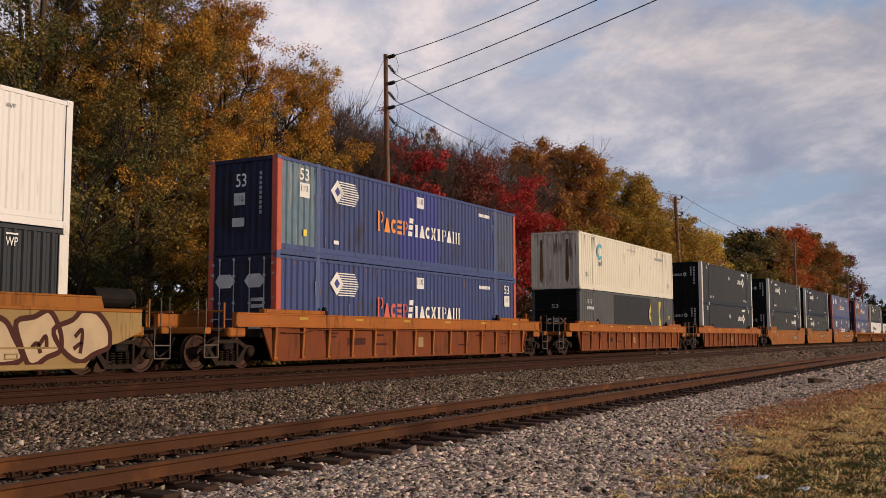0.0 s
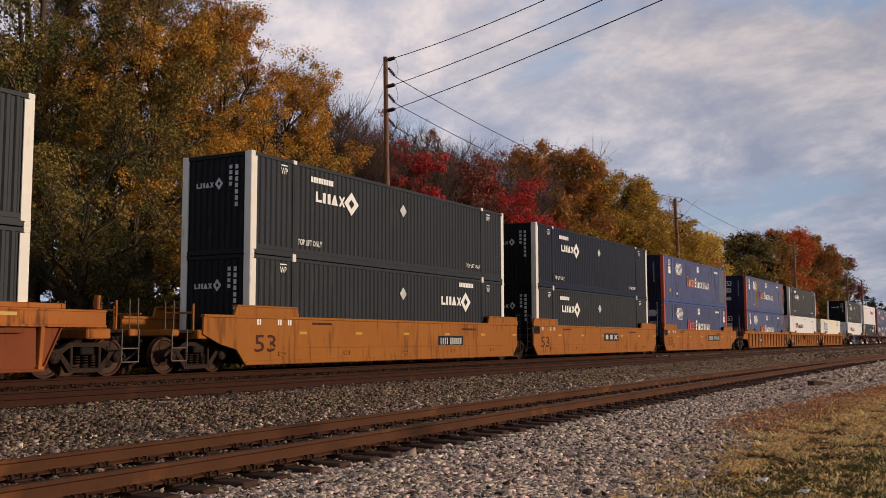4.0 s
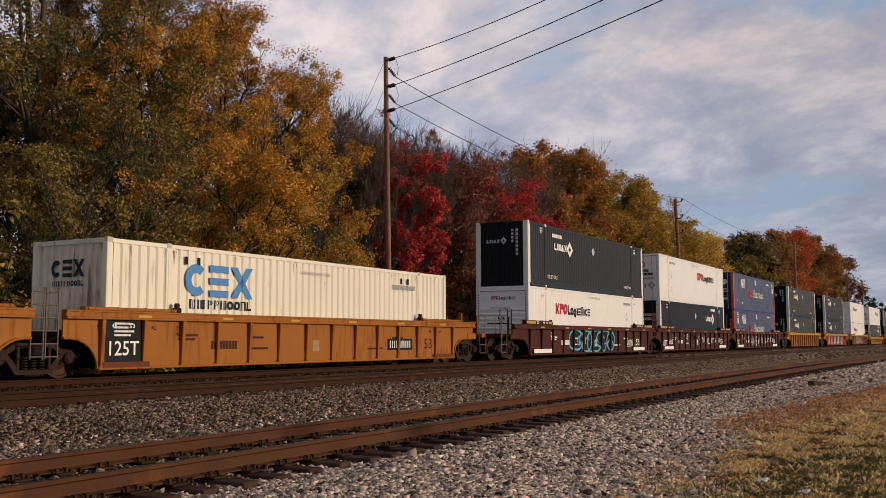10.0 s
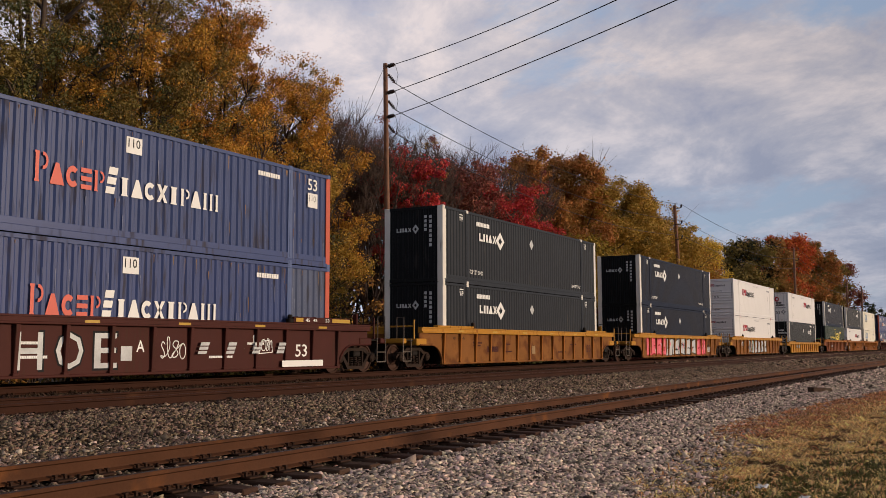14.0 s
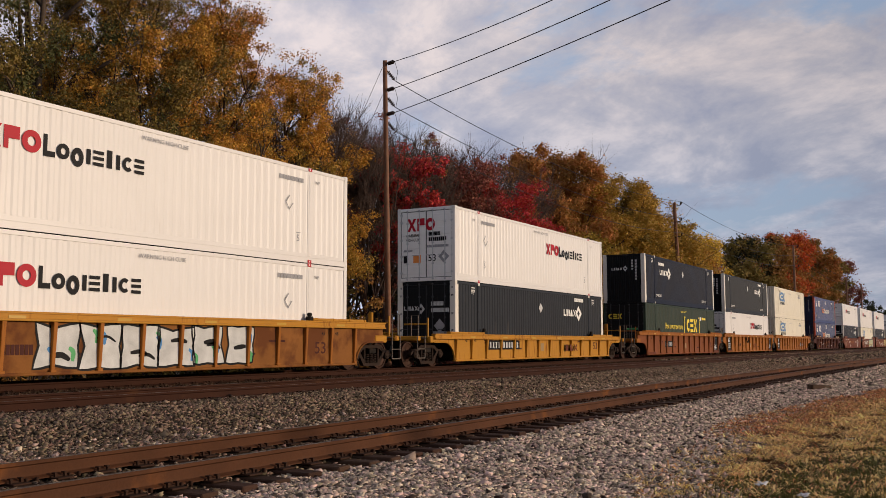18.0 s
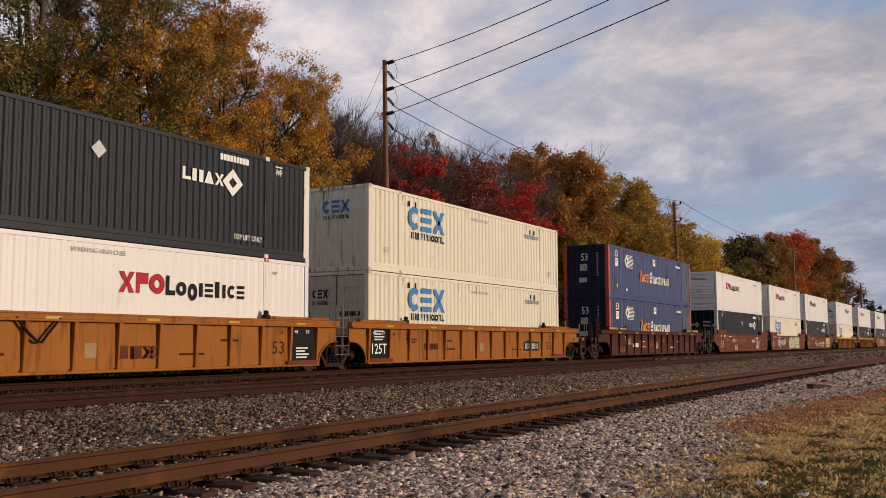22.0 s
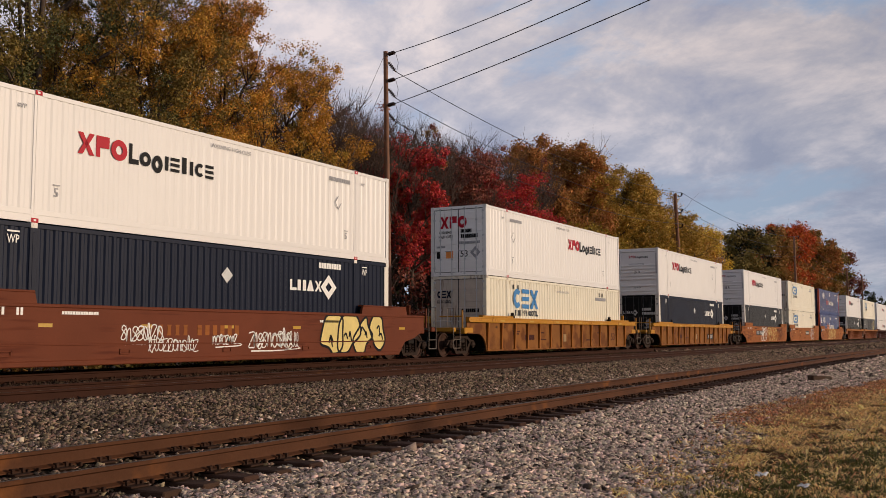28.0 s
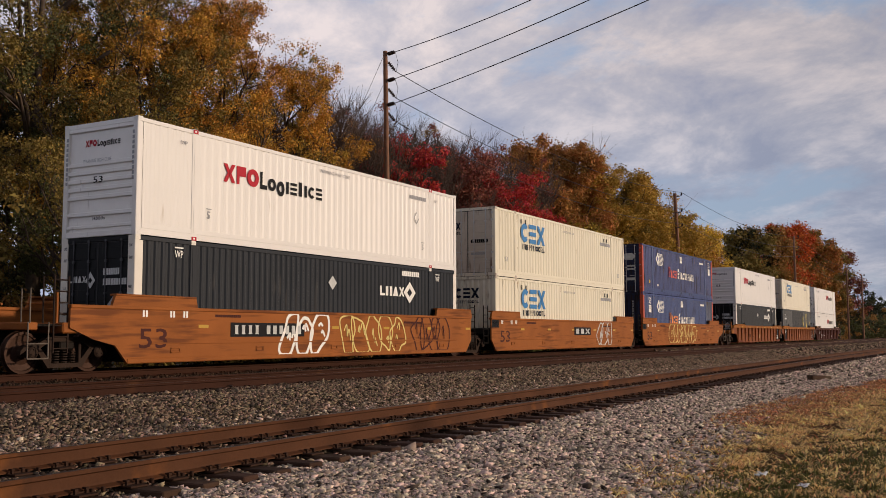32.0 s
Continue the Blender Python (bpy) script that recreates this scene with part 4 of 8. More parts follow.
def end_mark(shapes, y_left, z0, w, h, x):
    """The same on the end that faces the camera."""
    b = Build()
    for poly in shapes:
        k = len(poly)
        vs = [(x - 0.003, y_left - u * w, z0 + v * h) for u, v in poly] + [(x, y_left - u * w, z0 + v * h) for u, v in poly]
        b.add(vs, [tuple(range(k)), tuple(range(2 * k - 1, k - 1, -1))] + [(i, i + k, (i + 1) % k + k, (i + 1) % k) for i in range(k)])
    return b


def letters(body, x0, z0, w, h, y):
    v, f = text_shape(body)
    b = Build()
    b.add([(x0 + p[0] * w, y, z0 + p[1] * h) for p in v], f)
    return b


def end_letters(body, y_left, z0, w, h, x):
    v, f = text_shape(body)
    b = Build()
    b.add([(x, y_left - p[0] * w, z0 + p[1] * h) for p in v], f)
    return b


DIAMOND = [[(0.5, 0), (1, 0.5), (0.5, 1), (0, 0.5)]]
KITE = [[(0.5, 0), (1, 0.5), (0.85, 0.65), (0.5, 0.3), (0.3, 0.5), (0.15, 0.35)], [(0.5, 1), (0, 0.5), (0.15, 0.35), (0.5, 0.7), (0.7, 0.5), (0.85, 0.65)]]


# ---- containers: 53 ft long, 9 ft 6 in high ----
LEN, HALF, TALLNESS = 16.154, 1.295, 2.893
LIFT = (LEN - 12.19) / 2


def corrugated(x0, x1, z0, z1, y, depth, pitch, out):
    """A wall sheet with trapezoid ribs; y is its outermost face, out the sign of the outside."""
    n = max(1, round((x1 - x0) / pitch))
    p = (x1 - x0) / n
    pts = []
    for i in range(n):
        a = x0 + i * p
        pts += [(a, y), (a + 0.32 * p, y), (a + 0.5 * p, y - out * depth), (a + 0.82 * p, y - out * depth)]
    pts.append((x1, y))
    b = Build()
    vs = [(x, yy, z) for x, yy in pts for z in (z0, z1)]
    b.add(vs, [(2 * i, 2 * i + 2, 2 * i + 3, 2 * i + 1) for i in range(len(pts) - 1)])
    return b


def frame_meshes(style):
    """The meshes that every container of one style shares."""
    s = STYLES[style]
    out = {}
    gap0, gap1 = 0.16, TALLNESS - 0.10
    pitch = s.get("pitch", 0.275)
    depth = s.get("depth", 0.036)
    near = Build()
    for a, c in ((0.20, LIFT - 0.09), (LIFT + 0.09, LEN - LIFT - 0.09), (LEN - LIFT + 0.09, LEN - 0.20)):
        q = corrugated(a, c, gap0, gap1, -HALF + 0.012, depth, pitch, -1)
        near.add(q.v, q.f)
    out["near"] = near.mesh("side_panel", s["side"])
    far = Build()
    far.add([(x, -y, z) for x, y, z in near.v], [f[::-1] for f in near.f])
    out["far"] = far.mesh("side_panel", s["side"])
    out["top_rail"] = Build().box(0.15, LEN - 0.15, -HALF, -HALF + 0.07, TALLNESS - 0.11, TALLNESS - 0.01).mesh("top_rail", s.get("rail", s["side"]))
    lip = [(-HALF + 0.05, 0.012), (-HALF - 0.003, 0.012), (-HALF - 0.004, 0.033), (-HALF, 0.036), (-HALF, 0.165), (-HALF + 0.006, 0.17), (-HALF + 0.05, 0.17)]
    m = len(lip)
    low = Build().add([(x, y, z) for x in (0.15, LEN - 0.15) for y, z in lip], [(i, (i + 1) % m, m + (i + 1) % m, m + i) for i in range(m)] + [tuple(range(m))[::-1], tuple(range(m, 2 * m))])
    out["bottom_rail"] = low.mesh("bottom_rail", s.get("rail", s["side"]))
    out["stiffener"] = Build().box(0.21, LEN - 0.21, -HALF + 0.005, -HALF + 0.03, 0.172, 0.33 if s.get("deep_rail") else 0.29, 0.006).mesh("stiffener", s["side"])
    wide = s.get("post_width", 0.16)
    cp = Build().box(0.0, 0.15, -HALF, -HALF + wide, 0.0, TALLNESS, 0.012)
    cp.box(0.02, wide + 0.02, -HALF - 0.002, -HALF + 0.03, 0.13, TALLNESS - 0.12, 0.006)
    out["corner_post"] = cp.mesh("corner_post", s["post"])
    mp = Build().box(LIFT - 0.10, LIFT + 0.10, -HALF + 0.001, -HALF + 0.05, 0.10, TALLNESS - 0.09, 0.008)
    mp.box(LIFT - 0.035, LIFT + 0.035, -HALF - 0.006, -HALF + 0.02, 0.20, TALLNESS - 0.20, 0.01)
    out["lift_post"] = mp.mesh("lift_post", s.get("mid", s["side"]))
    cc = Build().box(-0.09, 0.09, -0.006, 0.12, -0.012, 0.115, 0.012)
    cc.box(-0.035, 0.035, -0.012, -0.004, 0.03, 0.08, 0.003)
    out["casting"] = cc.mesh("casting", s.get("casting", s["post"]))
    out["roof"] = Build().box(0.1, LEN - 0.1, -HALF + 0.03, HALF - 0.03, TALLNESS - 0.045, TALLNESS - 0.015, 0.006).mesh("roof", "roof_grey")
    fl = Build().box(0.1, LEN - 0.1, -HALF + 0.05, HALF - 0.05, 0.10, 0.16)
    for k in range(16):
        fl.box(0.5 + k, 0.58 + k, -HALF + 0.06, HALF - 0.06, 0.03, 0.10, 0)
    out["floor"] = fl.mesh("floor", "gear_black")
    # ends
    e = Build()
    if s.get("front") == "ribs":
        line = [(0.08, 0.12)]
        for z, h in ((0.24, 0.06), (0.55, 0.08), (0.97, 0.08), (1.18, 0.08), (1.39, 0.08), (1.60, 0.08), (1.81, 0.08), (TALLNESS - 0.20, 0.09)):
            line += [(0.08, z - 0.02), (0.012, z), (0.012, z + h), (0.08, z + h + 0.02)]
        line.append((0.08, TALLNESS - 0.08))
        vs = [(x, y, z) for x, z in line for y in (HALF - 0.15, -HALF + 0.15)]
        e.add(vs, [(2 * i, 2 * i + 1, 2 * i + 3, 2 * i + 2) for i in range(len(line) - 1)])
    else:
        q = corrugated(0.15, 2 * HALF - 0.15, 0.14, TALLNESS - 0.10, 0.0, 0.045, s.get("end_pitch", 0.25), -1)
        e.add([(0.02 + y, HALF - x, z) for x, y, z in q.v], q.f)
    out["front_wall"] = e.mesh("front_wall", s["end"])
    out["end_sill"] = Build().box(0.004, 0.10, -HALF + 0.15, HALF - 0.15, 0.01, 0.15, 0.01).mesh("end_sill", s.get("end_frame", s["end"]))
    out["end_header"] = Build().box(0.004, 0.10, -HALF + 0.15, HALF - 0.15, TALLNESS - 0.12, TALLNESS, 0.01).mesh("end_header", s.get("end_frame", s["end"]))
    dr = Build().box(0.035, 0.07, -1.13, -0.012, 0.16, TALLNESS - 0.13, 0.008)
    for k, z in enumerate((0.30, 0.78, 1.30, 1.82, 2.34)):
        dr.box(0.024, 0.05, -1.06, -0.06, z, z + 0.30, 0.018)
    out["door"] = dr.mesh("door", s.get("door", s["end"]))
    gs = Build()
    for y0, y1, z0, z1 in ((-1.142, -1.122, 0.15, TALLNESS - 0.12), (-0.020, 0.0, 0.15, TALLNESS - 0.12), (-1.122, -0.020, 0.15, 0.172), (-1.122, -0.020, TALLNESS - 0.142, TALLNESS - 0.12)):
        gs.box(0.026, 0.06, y0, y1, z0, z1, 0.003)
    out["gasket"] = gs.mesh("gasket", "hose_rubber")
    rod = Build().tube([(0.008, 0, 0.06), (0.008, 0, TALLNESS - 0.06)], 0.018, 6)
    for z in (0.10, 0.7, 1.5, 2.3, TALLNESS - 0.10):
        rod.box(-0.014, 0.04, -0.04, 0.04, z - 0.03, z + 0.03, 0.006)
    rod.box(-0.022, 0.0, -0.02, 0.30, 1.02, 1.05, 0.005)
    out["rod"] = rod.mesh("lock_rod", s.get("rod", "galvanised_steel"))
    hg = Build()
    for z in (0.30, 0.95, 1.6, 2.3, 2.6):
        hg.box(0.0, 0.05, -0.06, 0.06, z, z + 0.09, 0.008)
    out["hinge"] = hg.mesh("hinges", s.get("rod", "galvanised_steel"))
    return out


STYLES = {
    "blue": dict(side="blue_paint", post="red_post_paint", mid="pale_blue_paint", end="shaded_grimy_blue_paint", end_frame="shaded_grimy_blue_paint", deep_rail=True, post_width=0.20, casting="pale_blue_paint"),
    "charcoal": dict(side="charcoal_paint", post="white_post_paint", end="shaded_black_end_paint", mid="charcoal_paint", pitch=0.235, depth=0.030, post_width=0.24, casting="white_post_paint", rod="dark_rod_steel", end_pitch=0.23),
    "navy": dict(side="navy_paint", post="white_post_paint", end="shaded_black_end_paint", mid="navy_paint", pitch=0.235, depth=0.030, post_width=0.24, casting="white_post_paint", rod="dark_rod_steel", end_pitch=0.23),
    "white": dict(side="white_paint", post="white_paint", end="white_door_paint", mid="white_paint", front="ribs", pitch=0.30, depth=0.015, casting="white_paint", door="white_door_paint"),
    "cream": dict(side="cream_paint", post="cream_paint", end="cream_end_paint", mid="cream_paint", pitch=0.30, depth=0.034, casting="shaded_cream_door_paint", door="shaded_cream_door_paint"),
    "green": dict(side="green_paint", post="green_paint", end="shaded_black_end_paint", mid="green_paint", pitch=0.29, depth=0.034, rod="dark_rod_steel"),
    "grey": dict(side="grey_paint", post="grey_paint", end="shaded_black_end_paint", mid="grey_paint", pitch=0.29, depth=0.034, front="ribs", casting="shaded_black_end_paint"),
}
FRAMES = {}
YS = -HALF + 0.004          # face on which side marks lie
DOOR_X = 0.016


def mark(parent, name, builder, key, label=""):
    ob = part(name, builder.mesh(name, key), parent, label)
    if name in ("serial_number", "stencil", "door_writing", "emblem_hatching", "wordmark", "graffiti", "owner_word"):
        ob["kind"] = "stuff"
    return ob


def patch_sheet(c, style, x0, x1, z0, z1, key, label):
    """A repainted stretch of the corrugated side, lying on it."""
    s = STYLES[style]
    for a, d in ((0.20, LIFT - 0.09), (LIFT + 0.09, LEN - LIFT - 0.09), (LEN - LIFT + 0.09, LEN - 0.20)):
        if a <= x0 < d:
            n = max(1, round((d - a) / s.get("pitch", 0.275)))
            p = (d - a) / n
            i, j = max(0, round((x0 - a) / p)), min(n, round((x1 - a) / p))
            mark(c, "patch_panel", corrugated(a + i * p, a + j * p, z0, z1, -HALF + 0.007, s.get("depth", 0.036), p, -1), key, label)


def rust_runs(c, seed, count, key, label, top=2.72, longest=0.7, wide=0.03):
    """Runs of rust and scuffs down the side."""
    rnd = random.Random(seed)
    b = Build()
    for _ in range(count):
        x = rnd.uniform(0.3, LEN - 0.3) if rnd.random() < 0.6 else rnd.choice((LIFT, LEN - LIFT)) + rnd.uniform(-0.25, 0.25)
        z = top if rnd.random() < 0.7 else rnd.uniform(0.6, top)
        h, w = rnd.uniform(0.08, longest), rnd.uniform(0.3, 1.0) * wide
        b.add([(x - w, YS - 0.003, z), (x - w * 0.4, YS - 0.003, z - h), (x + w * 0.3, YS - 0.003, z - h * rnd.uniform(0.6, 0.9)), (x + w, YS - 0.003, z)], [(0, 1, 2, 3)])
    mark(c, "rust_streak", b, key, label)["kind"] = "stuff"


def marks_blue(c, doors, patched=""):
    mark(c, "emblem", flat_mark(DIAMOND, 2.62, 1.80, 0.72, 0.75, YS - 0.004), "white_mark", "white diamond emblem")
    mark(c, "emblem_centre", flat_mark(DIAMOND, 2.83, 2.02, 0.30, 0.31, YS - 0.009), "fresh_blue_paint")
    streaks = [[(0.0 if abs(k - 4.5) > 3 else 0.12, k / 10), (0.8 + 0.2 * (1 - abs(k - 4.5) / 4.5), k / 10), (0.8 + 0.2 * (1 - abs(k - 4.5) / 4.5), k / 10 + 0.045), (0.0, k / 10 + 0.045)] for k in range(10)]
    mark(c, "emblem_hatching", flat_mark(streaks, 3.05, 1.80, 1.15, 0.76, YS - 0.004), "white_mark", "white streaks beside the emblem")
    first = "brick_red_mark" if doors or patched == "faded" else "orange_mark"
    mark(c, "wordmark", flat_mark(word_shape("stack_orange"), 5.27, 1.16, 1.95, 0.68, YS - 0.004), first, "orange wordmark in plain blocks")
    mark(c, "wordmark", flat_mark(word_shape("stack_white"), 7.25, 1.16, 3.85, 0.64, YS - 0.004), "white_mark", "white wordmark in plain blocks")
    x53 = 15.0 if doors else 1.05
    mark(c, "size_number", letters("53", x53, 2.30, 0.46, 0.36, YS - 0.004), "white_mark", "white painted number 53")
    mark(c, "placard", flat_mark(SLAB, x53, 1.78, 0.48, 0.44, YS - 0.004), "white_mark", "white height placard")
    mark(c, "placard_number", letters("110", x53 + 0.06, 1.96, 0.34, 0.20, YS - 0.007), "black_mark")
    mark(c, "placard", flat_mark(SLAB, 7.85, 2.22, 0.50, 0.40, YS - 0.004), "white_mark", "white height placard")
    mark(c, "placard_number", letters("110", 7.91, 2.36, 0.38, 0.22, YS - 0.008), "black_mark")
    mark(c, "serial_number", flat_mark(word_shape("number"), 12.7, 2.42, 0.95, 0.13, YS - 0.004), "white_mark")
    mark(c, "sticker", flat_mark(SLAB, 1.25, 0.62, 0.16, 0.2, YS - 0.004), "yellow_mark", "small yellow sticker")
    mark(c, "sticker", flat_mark(SLAB, 2.8, 0.50, 0.26, 0.12, YS - 0.004), "white_mark")
    if doors:
        for y in (1.02, -0.10):
            mark(c, "door_emblem", end_mark([[(0, 0.5), (0.2, 0), (0.75, 0), (1, 0.5), (0.75, 1), (0.2, 1)]], y, 1.95, 0.78, 0.40, DOOR_X), "silver_mark", "pale hexagonal emblem on the door")
        mark(c, "door_writing", end_mark(word_shape("tiny"), -0.35, 1.55, 0.5, 0.10, DOOR_X), "silver_mark")
        mark(c, "door_writing", end_mark(word_shape("tiny"), -0.35, 1.36, 0.5, 0.10, DOOR_X), "silver_mark")
        mark(c, "door_writing", end_mark(SLAB, -0.30, 0.75, 0.55, 0.16, DOOR_X), "silver_mark")
    else:
        mark(c, "size_number", end_letters("53", 0.28, 2.04, 0.40, 0.40, DOOR_X), "white_mark", "white painted number 53")
        mark(c, "placard", end_mark(SLAB, 0.34, 1.50, 0.42, 0.36, DOOR_X), "silver_mark", "dirty white height placard")
        mark(c, "placard_number", end_letters("110", 0.28, 1.60, 0.30, 0.18, DOOR_X - 0.003), "black_mark")
        mark(c, "placard", end_mark(SLAB, 0.40, 0.86, 0.46, 0.26, DOOR_X), "silver_mark", "white weight placard")
        mark(c, "serial_number", end_mark([[(0, k / 9), (1, k / 9), (1, k / 9 + 0.075), (0, k / 9 + 0.075)] for k in range(9)], -0.62, 1.2, 0.09, 1.3, DOOR_X), "grey_mark")
    if not doors:
        patch_sheet(c, "blue", LEN - LIFT + 0.10, LEN - 0.25, 0.30, 2.78, "worn_blue_paint", "duller blue end section")
    if patched == "new_panel":
        patch_sheet(c, "blue", 6.75, 9.5, 0.33, 2.78, "fresh_blue_paint", "fresh darker blue repair panel")
        patch_sheet(c, "blue", 0.25, 1.95, 0.17, 2.78, "patch_green_paint", "scuffed grey-green repair panel")
    if patched == "rusty":
        patch_sheet(c, "blue", 3.35, 4.55, 0.33, 2.78, "patch_rust", "rusty ochre repair panel")
    rust_runs(c, 41 + len(patched) + 7 * doors, 34, "patch_rust", "rust runs from the top rail", 2.74, 0.45, 0.02)
    rust_runs(c, 61 + len(patched) + 7 * doors, 20, "pale_scuff", "pale scuffs on the blue paint", 2.2, 0.9, 0.016)


def marks_box(c, doors, right):
    if right:
        x, k = 10.8, 12.3
    else:
        x, k = 3.0, 4.5
    mark(c, "wordmark", flat_mark(word_shape("box_word"), x, 1.80, 1.55, 0.32, YS - 0.004), "white_mark", "white wordmark in plain blocks")
    mark(c, "emblem", flat_mark(KITE, k, 1.57, 0.82, 0.76, YS - 0.004), "white_mark", "white interlaced diamond emblem")
    mark(c, "diamond_placard", flat_mark(DIAMOND, 7.87, 1.87, 0.45, 0.44, YS - 0.004), "silver_mark", "pale diamond placard")
    mark(c, "serial_number", flat_mark(word_shape("number"), 2.75 if not right else 12.2, 2.38 if not right else 2.52, 1.15, 0.17, YS - 0.004), "white_mark")
    for xx in (1.32, LEN - 1.62):
        mark(c, "small_letters", letters("WP", xx, 2.42, 0.30, 0.19, YS - 0.004), "white_mark")
        mark(c, "small_letters", flat_mark(SLAB, xx, 2.66, 0.30, 0.035, YS - 0.004), "white_mark")
    mark(c, "notice", letters("TOP LIFT ONLY", 2.14, 0.42, 1.20, 0.17, YS - 0.004), "white_mark", "white lettering")
    mark(c, "notice", letters("TOP LIFT ONLY", 12.78, 0.42, 1.20, 0.15, YS - 0.004), "white_mark", "white lettering")
    if doors:
        mark(c, "wordmark", end_mark(word_shape("box_word"), 1.0, 1.78, 0.62, 0.16, DOOR_X), "silver_mark", "pale wordmark in plain blocks")
        mark(c, "emblem", end_mark(KITE, 0.40, 1.62, 0.34, 0.42, DOOR_X), "silver_mark", "pale diamond emblem")
        mark(c, "serial_number", end_mark(word_shape("number"), -0.22, 1.95, 0.55, 0.16, DOOR_X), "silver_mark")
        mark(c, "serial_number", end_mark(word_shape("number"), -0.22, 1.70, 0.80, 0.16, DOOR_X), "silver_mark")
        mark(c, "door_writing", end_mark(word_shape("tiny"), -0.30, 0.86, 0.6, 0.10, DOOR_X), "grey_mark")
        mark(c, "diamond_placard", end_mark(DIAMOND, -0.35, 0.9, 0.5, 0.55, DOOR_X), "grey_mark", "grey diamond placard")
    else:
        mark(c, "wordmark", end_mark(word_shape("box_word"), 0.75, 1.95, 0.66, 0.15, DOOR_X), "silver_mark", "pale wordmark in plain blocks")
        mark(c, "emblem", end_mark(KITE, 0.05, 1.86, 0.30, 0.36, DOOR_X), "silver_mark", "pale diamond emblem")
        mark(c, "serial_number", end_mark([[(0, k / 7), (1, k / 7), (1, k / 7 + 0.10), (0, k / 7 + 0.10)] for k in range(7)], -0.70, 1.35, 0.11, 1.25, DOOR_X), "silver_mark")
        mark(c, "serial_number", end_mark([[(0, k / 4), (1, k / 4), (1, k / 4 + 0.17), (0, k / 4 + 0.17)] for k in range(4)], -0.48, 1.95, 0.11, 0.65, DOOR_X), "silver_mark")


def marks_white(c, doors):
    x = 8.82 if doors else 3.06
    mark(c, "wordmark", flat_mark(word_shape("freight_red"), x, 1.70, 1.46, 0.50, YS - 0.004), "red_mark", "red wordmark in plain blocks")
    mark(c, "wordmark", flat_mark(word_shape("freight_dark"), x + 1.52, 1.58, 2.92, 0.60, YS - 0.004), "black_mark", "dark grey wordmark in plain blocks")
    for xx in (1.46, LEN - 1.72):
        mark(c, "small_letters", letters("WP", xx, 2.44, 0.24, 0.10, YS - 0.004), "grey_mark")
    mark(c, "notice", letters("WARNING HIGH CUBE", 7.4, 2.56, 1.6, 0.11, YS - 0.004), "grey_mark")
    mark(c, "serial_number", flat_mark(word_shape("number"), 2.3 if doors else 12.7, 2.40, 1.15, 0.13, YS - 0.004), "grey_mark")
    mark(c, "diamond_placard", flat_mark([[(0.5, 0), (0.55, 0.05), (0.1, 0.5), (0.55, 0.95), (0.5, 1), (0, 0.5)], [(0.5, 0), (1, 0.5), (0.9, 0.5), (0.45, 0.05)]], 2.42 if doors else 13.0, 1.52, 0.38, 0.44, YS - 0.004), "grey_mark")
    for xx in (2.45, 13.55):
        mark(c, "small_letters", letters("5", xx, 0.62, 0.13, 0.20, YS - 0.004), "grey_mark")
        mark(c, "small_letters", flat_mark(SLAB, xx - 0.03, 0.87, 0.20, 0.025, YS - 0.004), "grey_mark")
    for xx in (LIFT, LEN - LIFT):
        mark(c, "red_tag", flat_mark(SLAB, xx - 0.09, TALLNESS - 0.10, 0.18, 0.10, -HALF - 0.008), "red_mark", "red painted corner casting")
        mark(c, "red_tag", flat_mark(SLAB, xx - 0.09, 0.0, 0.18, 0.10, -HALF - 0.008), "red_mark", "red painted corner casting")
    if doors:
        mark(c, "wordmark", end_mark(word_shape("freight_red"), 0.85, 1.98, 1.25, 0.50, DOOR_X), "red_mark", "large red wordmark in plain blocks")
        mark(c, "notice", end_letters("WARNING", 0.92, 1.76, 0.60, 0.12, DOOR_X), "black_mark")
        mark(c, "notice", end_letters("HIGH CUBE", 0.92, 1.58, 0.66, 0.12, DOOR_X), "black_mark")
        mark(c, "serial_number", end_mark(word_shape("number"), -0.12, 1.78, 0.5, 0.15, DOOR_X), "black_mark")
        mark(c, "serial_number", end_mark(word_shape("number"), -0.12, 1.56, 0.78, 0.16, DOOR_X), "black_mark")
        mark(c, "door_writing", end_mark(word_shape("tiny"), -0.05, 1.32, 0.95, 0.10, DOOR_X), "grey_mark")
        mark(c, "door_writing", end_mark(word_shape("tiny"), 1.02, 1.18, 0.40, 0.08, DOOR_X), "grey_mark")
        mark(c, "size_number", end_letters("53", -0.10, 0.78, 0.34, 0.27, DOOR_X), "black_mark", "black number 53")
        mark(c, "sticker", end_mark(SLAB, 1.02, 0.74, 0.20, 0.30, DOOR_X), "black_mark")
        mark(c, "sticker", end_mark(SLAB, 0.58, 0.74, 0.34, 0.30, DOOR_X), "orange_mark", "orange warning sticker")
        mark(c, "diamond_placard", end_mark(KITE, -0.55, 0.70, 0.48, 0.5, DOOR_X), "grey_mark")
    else:
        mark(c, "wordmark", end_mark(word_shape("freight_red"), 0.60, 2.30, 0.40, 0.17, 0.072), "red_mark", "small red wordmark in plain blocks")
        mark(c, "wordmark", end_mark(word_shape("freight_dark"), 0.17, 2.26, 0.80, 0.20, 0.072), "black_mark", "small dark wordmark in plain blocks")
        mark(c, "notice", end_letters("WARNING HIGH CUBE", 0.60, 1.88, 1.0, 0.09, 0.006), "grey_mark")
        mark(c, "size_number", end_letters("53", 0.22, 1.36, 0.34, 0.16, 0.006), "black_mark", "black number 53")
        mark(c, "weight_notice", end_letters("24,000 lbs", 0.30, 0.42, 0.46, 0.10, 0.072), "black_mark")
